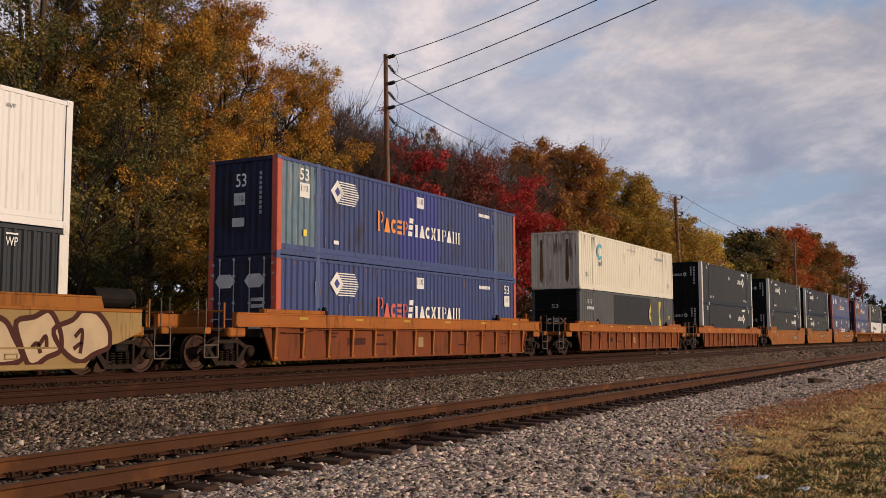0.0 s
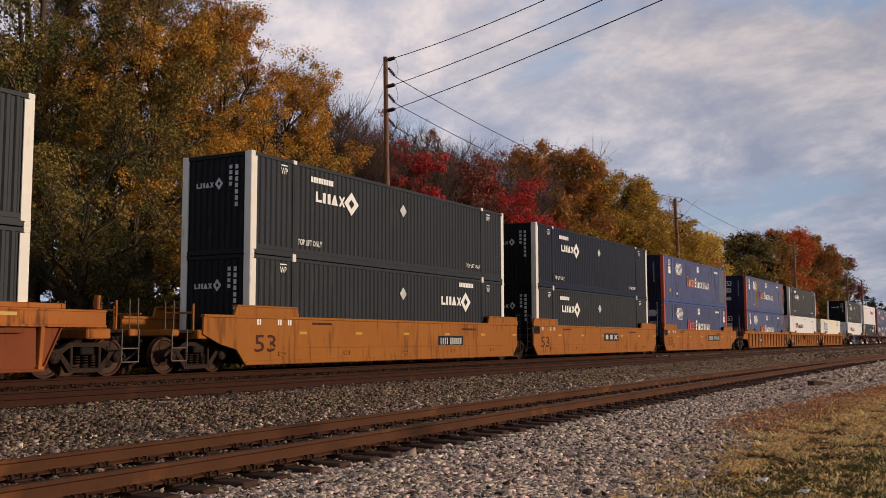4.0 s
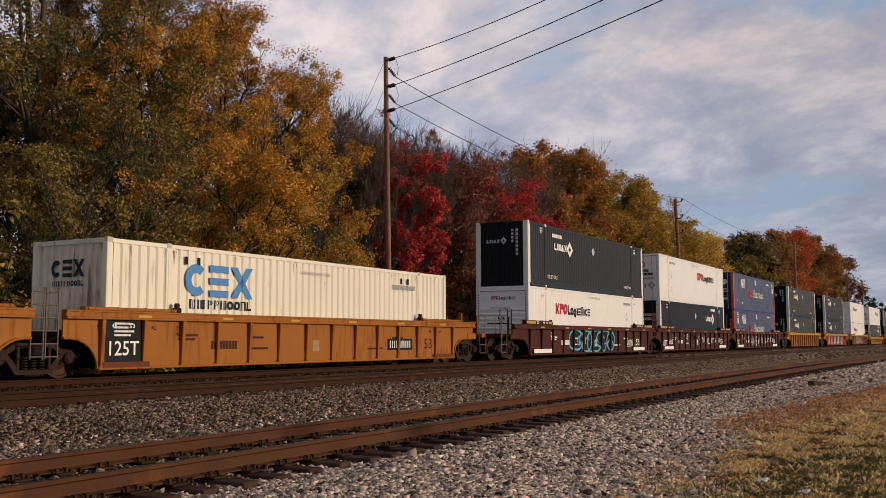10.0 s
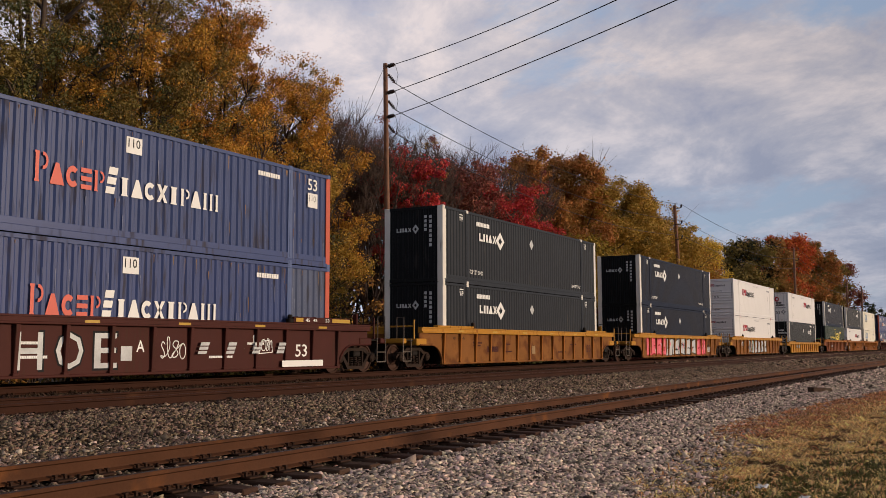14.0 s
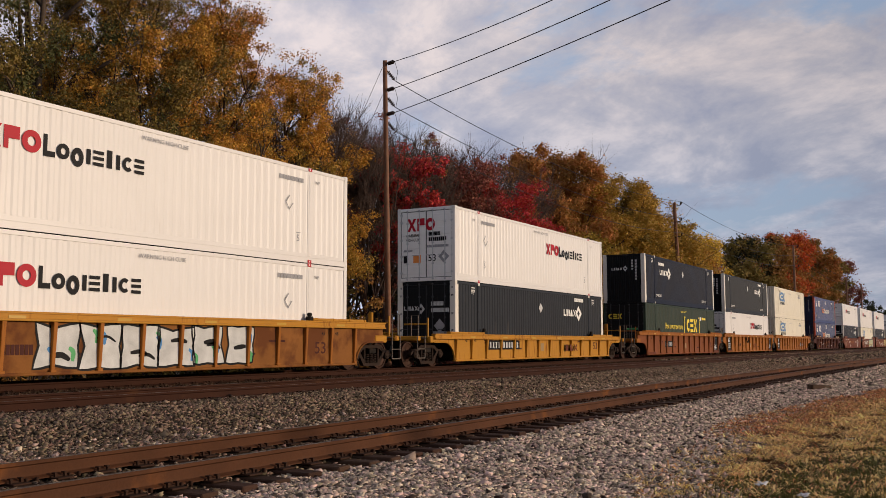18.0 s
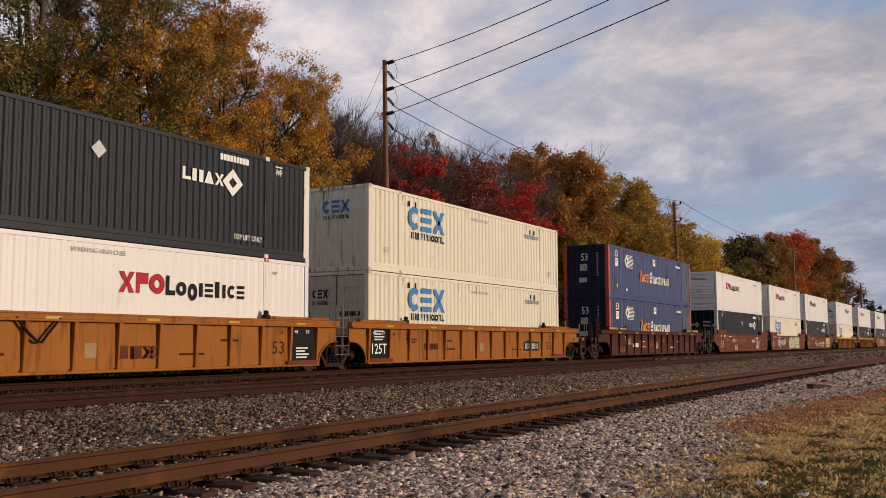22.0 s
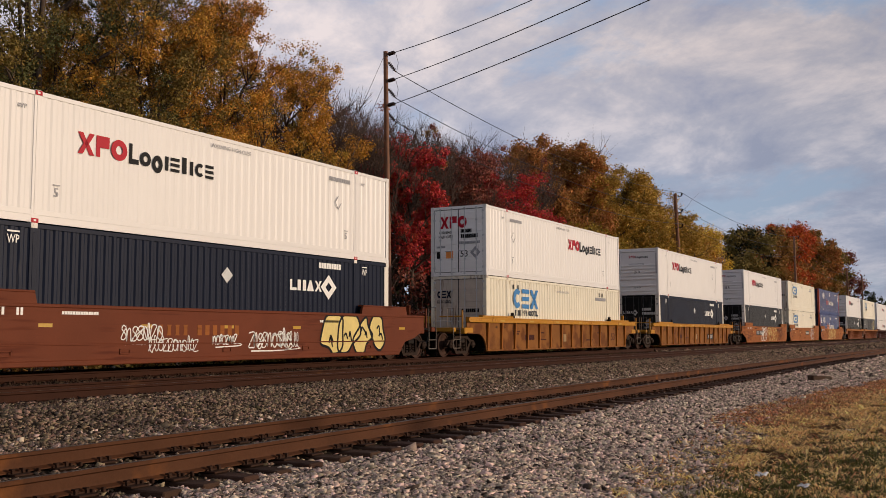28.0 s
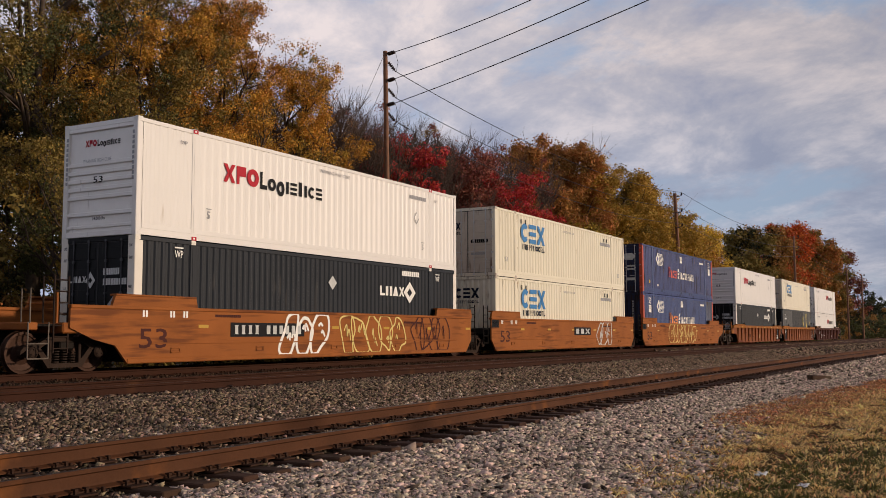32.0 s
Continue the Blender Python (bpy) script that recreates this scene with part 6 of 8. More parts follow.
def car_meshes(sort, lead, trail):
    """The meshes of one sort of well; at a joint its side ends short of the shared truck."""
    s = CAR_SORTS[sort]
    fore, aft = (2.0 if lead else 0.80), (2.0 if trail == "end" else 0.80)
    g = {}
    low_z = 0.20
    if s.get("smooth"):
        top = 1.50
        def end_line(reach):
            return [(-2.0, top), (-2.0, 1.00), (-1.35, 0.74), (-0.72, 0.60), (-0.36, low_z)] if reach > 1 else [(-0.80, top), (-0.80, 0.62), (-0.40, low_z)]

        out = end_line(fore) + [(LEN - x, z) for x, z in end_line(aft)[::-1]]
        b = Build().plate(out, -1.50, -1.44)
        b.box(-0.36, LEN + 0.36, -1.52, -1.40, low_z - 0.03, low_z + 0.10, 0.02)
        b.box(0.4, LEN - 0.4, -1.515, -1.49, 0.62, 0.66, 0.008)
        g["side"] = b.mesh("side_sheet", s["side"])
        b = Build().box(-fore, LEN + aft, -1.53, -1.38, top - 0.06, top + 0.02, 0.015)
        g["chord"] = b.mesh("top_chord", s["chord"])
        b = Build()
        b.plate([(-0.85, top), (-0.75, top + 0.26), (1.88, top + 0.26), (1.95, top)], -1.52, -1.44)
        b.box(-0.75, 1.88, -1.54, -1.32, top + 0.25, top + 0.30, 0.012)
        g["guide"] = b.mesh("end_guide", s["chord"])
        for k in ("rib",):
            g[k] = None
    else:
        top = s.get("top", 1.52)
        low = top - s.get("chord_deep", 0.17)
        arch = [(-1.12 + 0.80 * math.sin(radians(a)), 0.20 + 0.70 * math.cos(radians(a))) for a in range(0, 91, 15)]
        fore, aft = (1.92 if lead else 1.28), (1.92 if trail == "end" else 1.28)
        front = [(-fore, low + 0.01), (-fore, 0.90)] + arch
        rear = [(-aft, low + 0.01), (-aft, 0.90)] + arch
        if s.get("slant"):
            front = rear = [(-0.78, low + 0.01), (-0.30, 0.20)]
        out = front + [(LEN - x, z) for x, z in rear[::-1]]
        b = Build().plate(out, -1.42, -1.38)
        b.box(-0.32, LEN + 0.32, -1.50, -1.34, low_z - 0.02, low_z + 0.05, 0.015)
        b.tube([(x, -1.44, z) for x, z in front[1 if len(front) > 2 else 0:]], 0.030, 6)
        b.tube([(LEN - x, -1.44, z) for x, z in rear[1 if len(rear) > 2 else 0:]], 0.030, 6)
        g["side"] = b.mesh("side_sheet", s["side"])
        section = [(-1.36, low - 0.02), (-1.555, low - 0.02), (-1.56, low - 0.01), (-1.56, low + 0.025), (-1.52, low + 0.035), (-1.52, top - 0.035), (-1.55, top - 0.03), (-1.55, top + 0.005), (-1.54, top + 0.012), (-1.36, top + 0.012)]
        m = len(section)
        b = Build().add([(x, y, z) for x in (-fore, LEN + aft) for y, z in section], [(i, (i + 1) % m, m + (i + 1) % m, m + i) for i in range(m)] + [tuple(range(m))[::-1], tuple(range(m, 2 * m))])
        g["chord"] = b.mesh("top_chord", s["chord"])
        tall = s.get("guide", 0.09)
        b = Build().box(-0.78, 2.05, -1.53, -1.33, top + 0.012, top + tall, 0.015)
        for k in range(4):
            b.box(-0.7 + k * 0.85, -0.66 + k * 0.85, -1.545, -1.33, top + 0.02, top + tall + 0.008, 0.008)
        g["guide"] = b.mesh("end_guide", s["chord"])
        b = Build().box(2.02, 2.24, -1.52, -1.36, top + 0.004, top + 0.14, 0.03).box(2.06, 2.20, -1.50, -1.38, top + 0.13, top + 0.25, 0.03)
        g["lock"] = b.mesh("stacking_lock", "gear_black")
        b = Build()
        foot, head = (0.045, -1.475), (0.055, -1.535)
        b.add([(sx * w, y, z) for z, (w, out) in ((low_z + 0.03, foot), (low, head)) for sx, y in ((-1, -1.41), (-1, out + 0.01), (-0.8, out), (0.8, out), (1, out + 0.01), (1, -1.41))],
              [(i, i + 1, i + 7, i + 6) for i in range(5)] + [(5, 0, 6, 11), (5, 4, 3, 2, 1, 0), (6, 7, 8, 9, 10, 11)])
        b.box(-0.075, 0.075, -1.505, -1.41, low_z + 0.03, low_z + 0.10, 0.01)
        g["rib"] = b.mesh("rib", s["rib"])
        far = Build()
        for k in range(14):
            x = rib_x(k)
            far.add([(x + p[0], -p[1], p[2]) for p in b.v], [f[::-1] for f in b.f])
        g["rib_row"] = far.mesh("rib_row", s["rib"])
    b = Build()
    for k in range(7):
        x = 0.3 + k * (LEN - 0.6) / 6
        b.box(x - 0.2, x + 0.2, -1.38, 1.38, 0.20, 0.33, 0.02)
    b.box(-0.3, LEN + 0.3, -1.38, -1.20, 0.20, 0.30, 0.02).box(-0.3, LEN + 0.3, 1.20, 1.38, 0.20, 0.30, 0.02)
    g["well_floor"] = b.mesh("well_floor", "gear_black")
    b = Build().box(-0.78, -0.16, -1.40, 1.40, 0.84, 1.10, 0.03)
    b.add([(-0.16, -1.38, 1.10), (-0.16, 1.38, 1.10), (-0.05, 1.38, 0.30), (-0.05, -1.38, 0.30), (-0.22, -1.38, 1.10), (-0.22, 1.38, 1.10), (-0.11, 1.38, 0.30), (-0.11, -1.38, 0.30)],
          [(0, 1, 2, 3), (4, 5, 6, 7), (0, 1, 5, 4), (1, 2, 6, 5), (2, 3, 7, 6), (3, 0, 4, 7)])
    g["bulkhead"] = b.mesh("end_bulkhead", "gear_black")
    return g


def smooth_line(pts, closed=False, steps=5):
    """A soft curve through the given places."""
    n = len(pts)
    out = []
    for i in range(n if closed else n - 1):
        p = [pts[(i + k) % n] if closed else pts[min(max(i + k, 0), n - 1)] for k in (-1, 0, 1, 2)]
        for j in range(steps):
            t = j / steps
            out.append(tuple(0.5 * (2 * p[1][a] + (p[2][a] - p[0][a]) * t + (2 * p[0][a] - 5 * p[1][a] + 4 * p[2][a] - p[3][a]) * t * t + (3 * p[1][a] - p[0][a] - 3 * p[2][a] + p[3][a]) * t ** 3) for a in (0, 1)))
    if not closed:
        out.append(tuple(pts[-1]))
    return out


def ribbon(b, pts, w, y, closed=False, taper=False):
    """A stroke of paint of half-width w along a curve."""
    n = len(pts)
    vs = []
    for i, (x, z) in enumerate(pts):
        x0, z0 = pts[i - 1] if i or closed else pts[i]
        x1, z1 = pts[(i + 1) % n] if i < n - 1 or closed else pts[i]
        d = math.hypot(x1 - x0, z1 - z0) or 1.0
        k = w * (0.5 + 0.5 * math.sin(math.pi * (i + 0.5) / n)) if taper else w
        nx, nz = -(z1 - z0) / d * k, (x1 - x0) / d * k
        vs += [(x - nx, y, z - nz), (x + nx, y, z + nz)]
    m = n if closed else n - 1
    b.add(vs, [(2 * i, 2 * ((i + 1) % n), 2 * ((i + 1) % n) + 1, 2 * i + 1) for i in range(m)])


def scrawl(rnd, cx, cz, h, end):
    """One tag written without lifting the can: round, looped and hooked strokes one after another."""
    pts = []
    while cx < end - 0.15 * h and len(pts) < 70:
        w = h * rnd.uniform(0.36, 0.66)
        kind = rnd.choice("oolnzs")
        if kind == "o":
            new_pts = [(0.5 + 0.5 * math.cos(radians(a)), 0.48 + 0.48 * math.sin(radians(a))) for a in range(110, 500, 55)]
        elif kind == "l":
            new_pts = [(0.0, 0.1), (0.55, 0.6), (0.5, 1.2), (0.2, 1.15), (0.3, 0.3), (0.8, 0.0)]
        elif kind == "n":
            new_pts = [(0.0, 0.9), (0.05, 0.0), (0.2, 0.7), (0.6, 0.9), (0.75, 0.4), (0.85, 0.0)]
        elif kind == "z":
            new_pts = [(0.0, 0.95), (0.9, 1.0), (0.45, 0.5), (0.0, 0.05), (0.5, 0.0), (1.0, 0.08)]
        else:
            new_pts = [(0.9, 0.85), (0.4, 1.0), (0.1, 0.75), (0.6, 0.48), (0.85, 0.2), (0.4, 0.0), (0.0, 0.15)]
        lift = rnd.uniform(-0.08, 0.08) * h
        pts += [(cx + u * w, cz + lift + v * h) for u, v in new_pts]
        cx += w * rnd.uniform(0.85, 1.1)
    return pts


def graffiti(seed, x0, x1, z0, z1, y, keys, strokes, fill=None):
    """Scrawled tags between two places along the side."""
    rnd = random.Random(seed)
    made = []
    if fill:
        made += bubbles(seed + 50, x0, x1, z0, z1, y + 0.002, max(2, int((x1 - x0) / 0.9)), fill, fill, 0.03)[:1]
    for key in keys:
        b = Build()
        for _ in range(max(1, strokes // 7)):
            hgt = rnd.uniform(0.18, 0.46)
            cx = rnd.uniform(x0, max(x0 + 0.01, x1 - 0.9))
            cz = rnd.uniform(z0 + 0.04, max(z0 + 0.05, z1 - 1.25 * hgt))
            pts = scrawl(rnd, cx, cz, hgt, min(x1, cx + rnd.uniform(0.7, 2.0)))
            if rnd.random() < 0.5:
                pts += [(min(x1, pts[-1][0] + 0.15), cz - 0.05), (max(x0, cx + 0.1), max(z0, cz - 0.09))]
            ribbon(b, smooth_line(pts, steps=4), rnd.uniform(0.010, 0.018), y - 0.005)
        made.append((b, key))
    return made


def bubbles(seed, x0, x1, z0, z1, y, count, fill, line, width=0.035):
    """Sprayed piece: swollen letter-like shapes leaning into each other, filled and outlined, with strokes inside."""
    rnd = random.Random(seed)
    b, o = Build(), Build()
    step = (x1 - x0) / count
    lean = rnd.uniform(-0.25, 0.25)
    for k in range(count):
        cx, cz = x0 + (k + 0.5) * step, (z0 + z1) / 2
        rx, rz = step * rnd.uniform(0.50, 0.72), (z1 - z0) * 0.5
        n = rnd.choice((7, 8, 9))
        off = rnd.uniform(0, 1)
        ring = []
        for i in range(n):
            a = 2 * math.pi * (i + off) / n
            q = rnd.choice((0.62, 0.95, 1.1, 1.2))
            u, v = math.cos(a) * q, math.sin(a) * max(0.75, q)
            ring.append((cx + rx * u + lean * rz * v, cz + rz * v))
        pts = [(min(x1 + 0.2, max(x0 - 0.2, px)), min(z1, max(z0, pz))) for px, pz in smooth_line(ring, True, 4)]
        if fill:
            yy = y - 0.002 - 0.0006 * (k % 3)
            b.add([(cx, yy, cz)] + [(px, yy, pz) for px, pz in pts], [(0, i + 1, (i + 1) % len(pts) + 1) for i in range(len(pts))])
        ribbon(o, pts, width, y - 0.0055 - 0.0004 * (k % 2), True)
        for _ in range(2):
            ex, ez = cx + rx * rnd.uniform(-0.4, 0.2), cz + rz * rnd.uniform(-0.5, 0.4)
            inner = [(ex, ez), (ex + rx * rnd.uniform(0.05, 0.3), ez + rz * rnd.uniform(0.1, 0.4)), (ex + rx * rnd.uniform(0.2, 0.5), ez - rz * rnd.uniform(0.0, 0.3))]
            ribbon(o, smooth_line(inner), width * 0.8, y - 0.0065)
    return ([(b, fill)] if fill else []) + [(o, line)]


def slab_letters(seed, x0, x1, z0, z1, y, count, fill, line, accents):
    """Sprayed piece of tall, leaning slabs with dark cuts, and bright shapes behind."""
    rnd = random.Random(seed)
    b, o = Build(), Build()
    back = {k: Build() for k in accents}
    step = (x1 - x0) / count
    for k in range(count):
        a, w = x0 + k * step, step * rnd.uniform(0.86, 1.05)
        lean = rnd.uniform(-0.12, 0.28)
        lo, hi = z0 + rnd.uniform(0, 0.08), z1 - rnd.uniform(0, 0.06)
        ring = [(a, lo), (a + w * 0.45, lo + rnd.uniform(-0.02, 0.1)), (a + w, lo), (a + w * 0.96 + lean, (lo + hi) / 2), (a + w + lean, hi), (a + w * 0.4 + lean, hi - rnd.uniform(0, 0.15)), (a + lean * 0.8, hi), (a + w * rnd.uniform(0.0, 0.15) + lean * 0.4, (lo + hi) / 2)]
        ring = [(min(x1, max(x0, px)), min(z1, max(z0, pz))) for px, pz in ring]
        cx, cz = sum(p[0] for p in ring) / 8, sum(p[1] for p in ring) / 8
        yy = y - 0.002 - 0.0005 * (k % 3)
        b.add([(cx, yy, cz)] + [(px, yy, pz) for px, pz in ring], [(0, i + 1, (i + 1) % 8 + 1) for i in range(8)])
        ribbon(o, smooth_line(ring, True, 2), 0.028, y - 0.005, True)
        for _ in range(rnd.choice((1, 2))):
            ez = lo + (hi - lo) * rnd.uniform(0.25, 0.7)
            ex = a + w * rnd.uniform(0.25, 0.5)
            ribbon(o, smooth_line([(ex, ez), (ex + w * 0.25, ez + 0.03), (ex + w * 0.45, ez + rnd.uniform(-0.1, 0.15))]), rnd.uniform(0.03, 0.07), y - 0.006, False, True)
        for key in accents:
            ex, ez = a + w * rnd.uniform(0.2, 1.0), lo + (hi - lo) * rnd.uniform(0.2, 0.9)
            ribbon(back[key], smooth_line([(ex, ez), (ex + 0.12, ez - 0.1), (ex + 0.1, ez - 0.3)]), rnd.uniform(0.04, 0.09), y - 0.0045, False, True)
    return [(b, fill)] + [(v, k) for k, v in back.items()] + [(o, line)]


def well_car(sort, lead, trail, marks):
    """One well: lead and trail say whether that end is coupled (a truck and deck of its own) or shares the next unit's truck."""
    s = CAR_SORTS[sort]
    key = (sort, lead, trail)
    if key not in CAR_MESH:
        CAR_MESH[key] = car_meshes(sort, lead, trail)
    g = CAR_MESH[key]
    car = thing("well_car", s["label"], "railway car", "well cars of the train")
    other = pose(LEN, 0, 0, 0, 0, 180)
    for m in (None, other):
        across = Matrix() if m is None else Matrix.Diagonal((1, -1, 1, 1))
        part("side_sheet", g["side"], car, at=across)
        part("top_chord", g["chord"], car, at=across)
        part("end_bulkhead", g["bulkhead"], car, at=m)
        part("end_guide", g["guide"], car, at=m)
        mirror = (m or Matrix()) @ Matrix.Translation((LEN, 0, 0)) @ Matrix.Diagonal((-1, 1, 1, 1))
        part("end_guide", g["guide"], car, at=mirror)
        if g["rib"]:
            part("stacking_lock", g["lock"], car, "dark stacking lock", at=m)
            part("stacking_lock", g["lock"], car, "dark stacking lock", at=mirror)
    part("well_floor", g["well_floor"], car)
    if g["rib"]:
        for k in range(14):
            part("rib", g["rib"], car, at=pose(rib_x(k), 0, 0))
        part("rib_row", g["rib_row"], car, "ribs along the far side")["kind"] = "stuff"
    if lead:
        add_truck(car, -1.76)
        end_gear(car, Matrix(), s["side"], s["chord"], sort in ("brown", "dark_red"), 1)
        if sort in ("brown", "dark_red", "oxide_smooth", "rusty_smooth"):
            end_ladder(car, Matrix(), "truck_steel" if s.get("smooth") else s["side"])
    if trail == "end":
        add_truck(car, LEN + 1.76)
        end_gear(car, other, s["side"], s["chord"], False, 2)
        brake_gear(car, other, s["chord"], sort == "tan")
    elif trail == "joint":
        add_truck(car, LEN + 1.65)
        b = Build().box(LEN + 0.2, LEN + 3.1, -0.35, 0.35, 0.66, 0.98, 0.03)
        b.tube([(LEN + 1.65, 0, 0.6), (LEN + 1.65, 0, 1.15)], 0.4, 14)
        part("articulated_joint", b.mesh("articulated_joint", "gear_black"), car, "dark articulated connection between two wells")
        if sort == "brown":
            for x in (LEN + 1.30, LEN + 1.72):
                b = Build()
                for dx in (0.0, 0.25):
                    b.box(x + dx, x + dx + 0.07, -1.42, -1.36, 0.95, 2.42, 0.01)
                for k in range(5):
                    b.box(x + 0.06, x + 0.26, -1.415, -1.365, 0.97 + 0.335 * k, 1.09 + 0.335 * k, 0.01)
                part("end_post", b.mesh("end_post", "car_brown"), car, "tall dark red pierced end post")
        for x in () if sort == "brown" else ((LEN + 1.30, LEN + 1.62) if g["rib"] else (LEN + 0.95, LEN + 2.1)):
            b = Build()
            for dx in (0, 0.38):
                b.tube([(x + dx, -1.38, 0.45), (x + dx, -1.38, 2.0)], 0.02, 6)
            for k in range(6):
                b.tube([(x, -1.38, 0.5 + 0.28 * k), (x + 0.38, -1.38, 0.5 + 0.28 * k)], 0.016, 5)
            part("ladder", b.mesh("ladder", "gear_black" if s.get("smooth") else ("car_brown" if sort == "brown" else "grab_steel")), car, "narrow steel ladder")
    # stencils and reflectors
    ys = -1.50 if s.get("smooth") else -1.42
    dark = sort in ("orange_smooth", "rusty_smooth", "yellow", "orange_ribbed", "bright_yellow", "tan", "ochre", "rust_red")
    ink = "car_brown" if dark else "white_mark"
    yc = -1.53 if s.get("smooth") else -1.555
    for k in range(6):
        x = 0.8 + k * 2.9
        if s.get("smooth"):
            mark(car, "reflector", flat_mark(SLAB, x + 1.2, 1.02, 0.36, 0.08, ys - 0.002), "reflector_yellow", "yellow reflector strip")
        else:
            mark(car, "reflector", flat_mark(SLAB, x, s.get("top", 1.52) - 0.15, 0.42, 0.075, -1.525), "reflector_yellow", "yellow reflector strip")
    if s.get("smooth"):
        mark(car, "size_number", letters("53", 0.0, 0.52, 0.92, 0.48, ys - 0.003), "car_brown" if dark else "faded_cream_mark", "stencilled number 53")
        mark(car, "stencil", flat_mark(word_shape("tiny"), 2.6, 1.30, 1.0, 0.07, ys - 0.003), ink)
        mark(car, "stencil", flat_mark(word_shape("tiny"), 12.0, 1.22, 1.2, 0.07, ys - 0.003), ink)
        for x in (1.2, 4.4, 7.9, 11.3, 14.6):
            lug = Build().box(x - 0.16, x + 0.16, ys - 0.022, ys + 0.01, 0.40, 0.43, 0.006).box(x - 0.16, x + 0.16, ys - 0.022, ys + 0.01, 0.50, 0.53, 0.006)
            lug.box(x - 0.16, x - 0.13, ys - 0.022, ys + 0.01, 0.40, 0.53, 0.006).box(x + 0.13, x + 0.16, ys - 0.022, ys + 0.01, 0.40, 0.53, 0.006)
            part("jacking_lug", lug.mesh("jacking_lug", s["side"]), car)
        if not lead:
            mark(car, "load_panel", flat_mark(SLAB, -0.76, 1.12, 0.62, 0.34, ys - 0.003), "black_mark", "black panel with white load figures")
            mark(car, "load_mark", letters("125 T", -0.70, 1.24, 0.5, 0.14, ys - 0.006), "white_mark")
        for x in (0.1, 1.0, 1.45):
            mark(car, "stencil", flat_mark(TALL, x, 1.27, 0.16, 0.16, ys - 0.003), "white_mark")
    else:
        mark(car, "size_number", letters("53", 14.32, 0.55, 0.55, 0.36, -1.424), "car_rusty_orange" if sort == "dark_red" else ("white_mark" if not dark else "car_brown"), "stencilled number 53")
        for k, (x, z, w) in enumerate(((2.2, 0.95, 0.7), (2.2, 0.85, 0.6), (4.9, 0.6, 0.8), (10.7, 0.55, 0.9), (12.2, 0.9, 0.7), (5.0, 0.9, 0.5))):
            mark(car, "stencil", flat_mark(word_shape("tiny"), x, z, w, 0.06, -1.424), ink)
        mark(car, "serial_number", flat_mark(word_shape("number"), 3.4, 0.62, 1.0, 0.22, -1.424), ink)
        mark(car, "placard", flat_mark(SLAB, 7.75, 0.52, 0.34, 0.34, -1.424), "placard_tan" if dark else "silver_mark")
        tone = "black_mark" if dark else "pale_yellow_mark"
        high = s.get("top", 1.52)
        tall = s.get("guide", 0) > 0.15
        if tall:
            for x, w in ((-0.74, 0.95), (1.64, 0.34), (LEN - 1.98, 0.34), (LEN - 0.20, 0.95)):
                mark(car, "reflector", flat_mark(SLAB, x, high + 0.045, w, 0.11, -1.547), "reflector_yellow", "long yellow reflector strip")
        for body, x in (("53", 0.36), ("48", 0.98), ("45", 1.34), ("45", LEN - 1.52), ("48", LEN - 1.16), ("53", LEN - 0.54)) if tall else (("53", -0.35), ("48", 0.55), ("45", 1.30), ("45", LEN - 1.5), ("48", LEN - 0.8), ("53", LEN + 0.15)):
            if tall:
                mark(car, "spot_number", letters(body, x, high + 0.05, 0.20, 0.10, -1.549), "white_mark")
            else:
                mark(car, "spot_number", letters(body, x, high - (0.42 if high > 1.4 else 0.29), 0.18, 0.11, -1.424), tone)
        for body, z in (("20", 1.10), ("40", 0.96)):
            mark(car, "spot_number", letters(body, 2.12, z, 0.18, 0.11, -1.424), ink)
    for m in marks:
        kind = m[0]
        if kind == "graffiti":
            _, seed, x0, x1, keys, strokes, fill = m
            z1 = 1.42 if s.get("smooth") else 1.28
            yy = ys - 0.004 if s.get("smooth") else -1.426
            for b, key in graffiti(seed, x0, x1, 0.32, z1, yy, keys, strokes, fill):
                mark(car, "graffiti", b, key, "sprayed graffiti")
        elif kind == "bubbles":
            _, seed, x0, x1, count, fill, line, width = m
            z1 = 1.46 if s.get("smooth") else 1.34
            yy = ys - 0.004 if s.get("smooth") else -1.426
            for b, key in bubbles(seed, x0, x1, 0.27, z1, yy, count, fill, line, width):
                mark(car, "graffiti", b, key, "sprayed graffiti")
        elif kind == "block":
            mark(car, "graffiti", flat_mark(SLAB, m[1], 0.24, m[2] - m[1], 1.10, -1.4215), m[3], "painted-over ground of the graffiti")
        elif kind == "slabs":
            _, seed, x0, x1, count, fill, line, accents = m
            for b, key in slab_letters(seed, x0, x1, 0.27, 1.33, -1.426, count, fill, line, accents):
                mark(car, "graffiti", b, key, "sprayed graffiti")
        elif kind == "plate":
            _, x, w, z = m
            y = ys - 0.004 if s.get("smooth") else -1.425
            mark(car, "owner_plate", flat_mark(SLAB, x, z, w, 0.38, y), "black_mark", "black panel with pale marks")
            mark(car, "owner_word", flat_mark(word_shape("owner" if w == 2.2 else "plate_bars"), x + 0.12, z + 0.07, w - 0.24, 0.24, y - 0.004), "silver_mark")
        elif kind == "owner":
            _, x, w, key = m
            mark(car, "owner_word", flat_mark(word_shape("owner_long" if key == "white_mark" else "owner"), x, 0.66 if key == "white_mark" else 0.5, w, 0.30, -1.504), "silver_mark" if key == "white_mark" else key, "large owner's mark in plain blocks")
        elif kind == "chain":
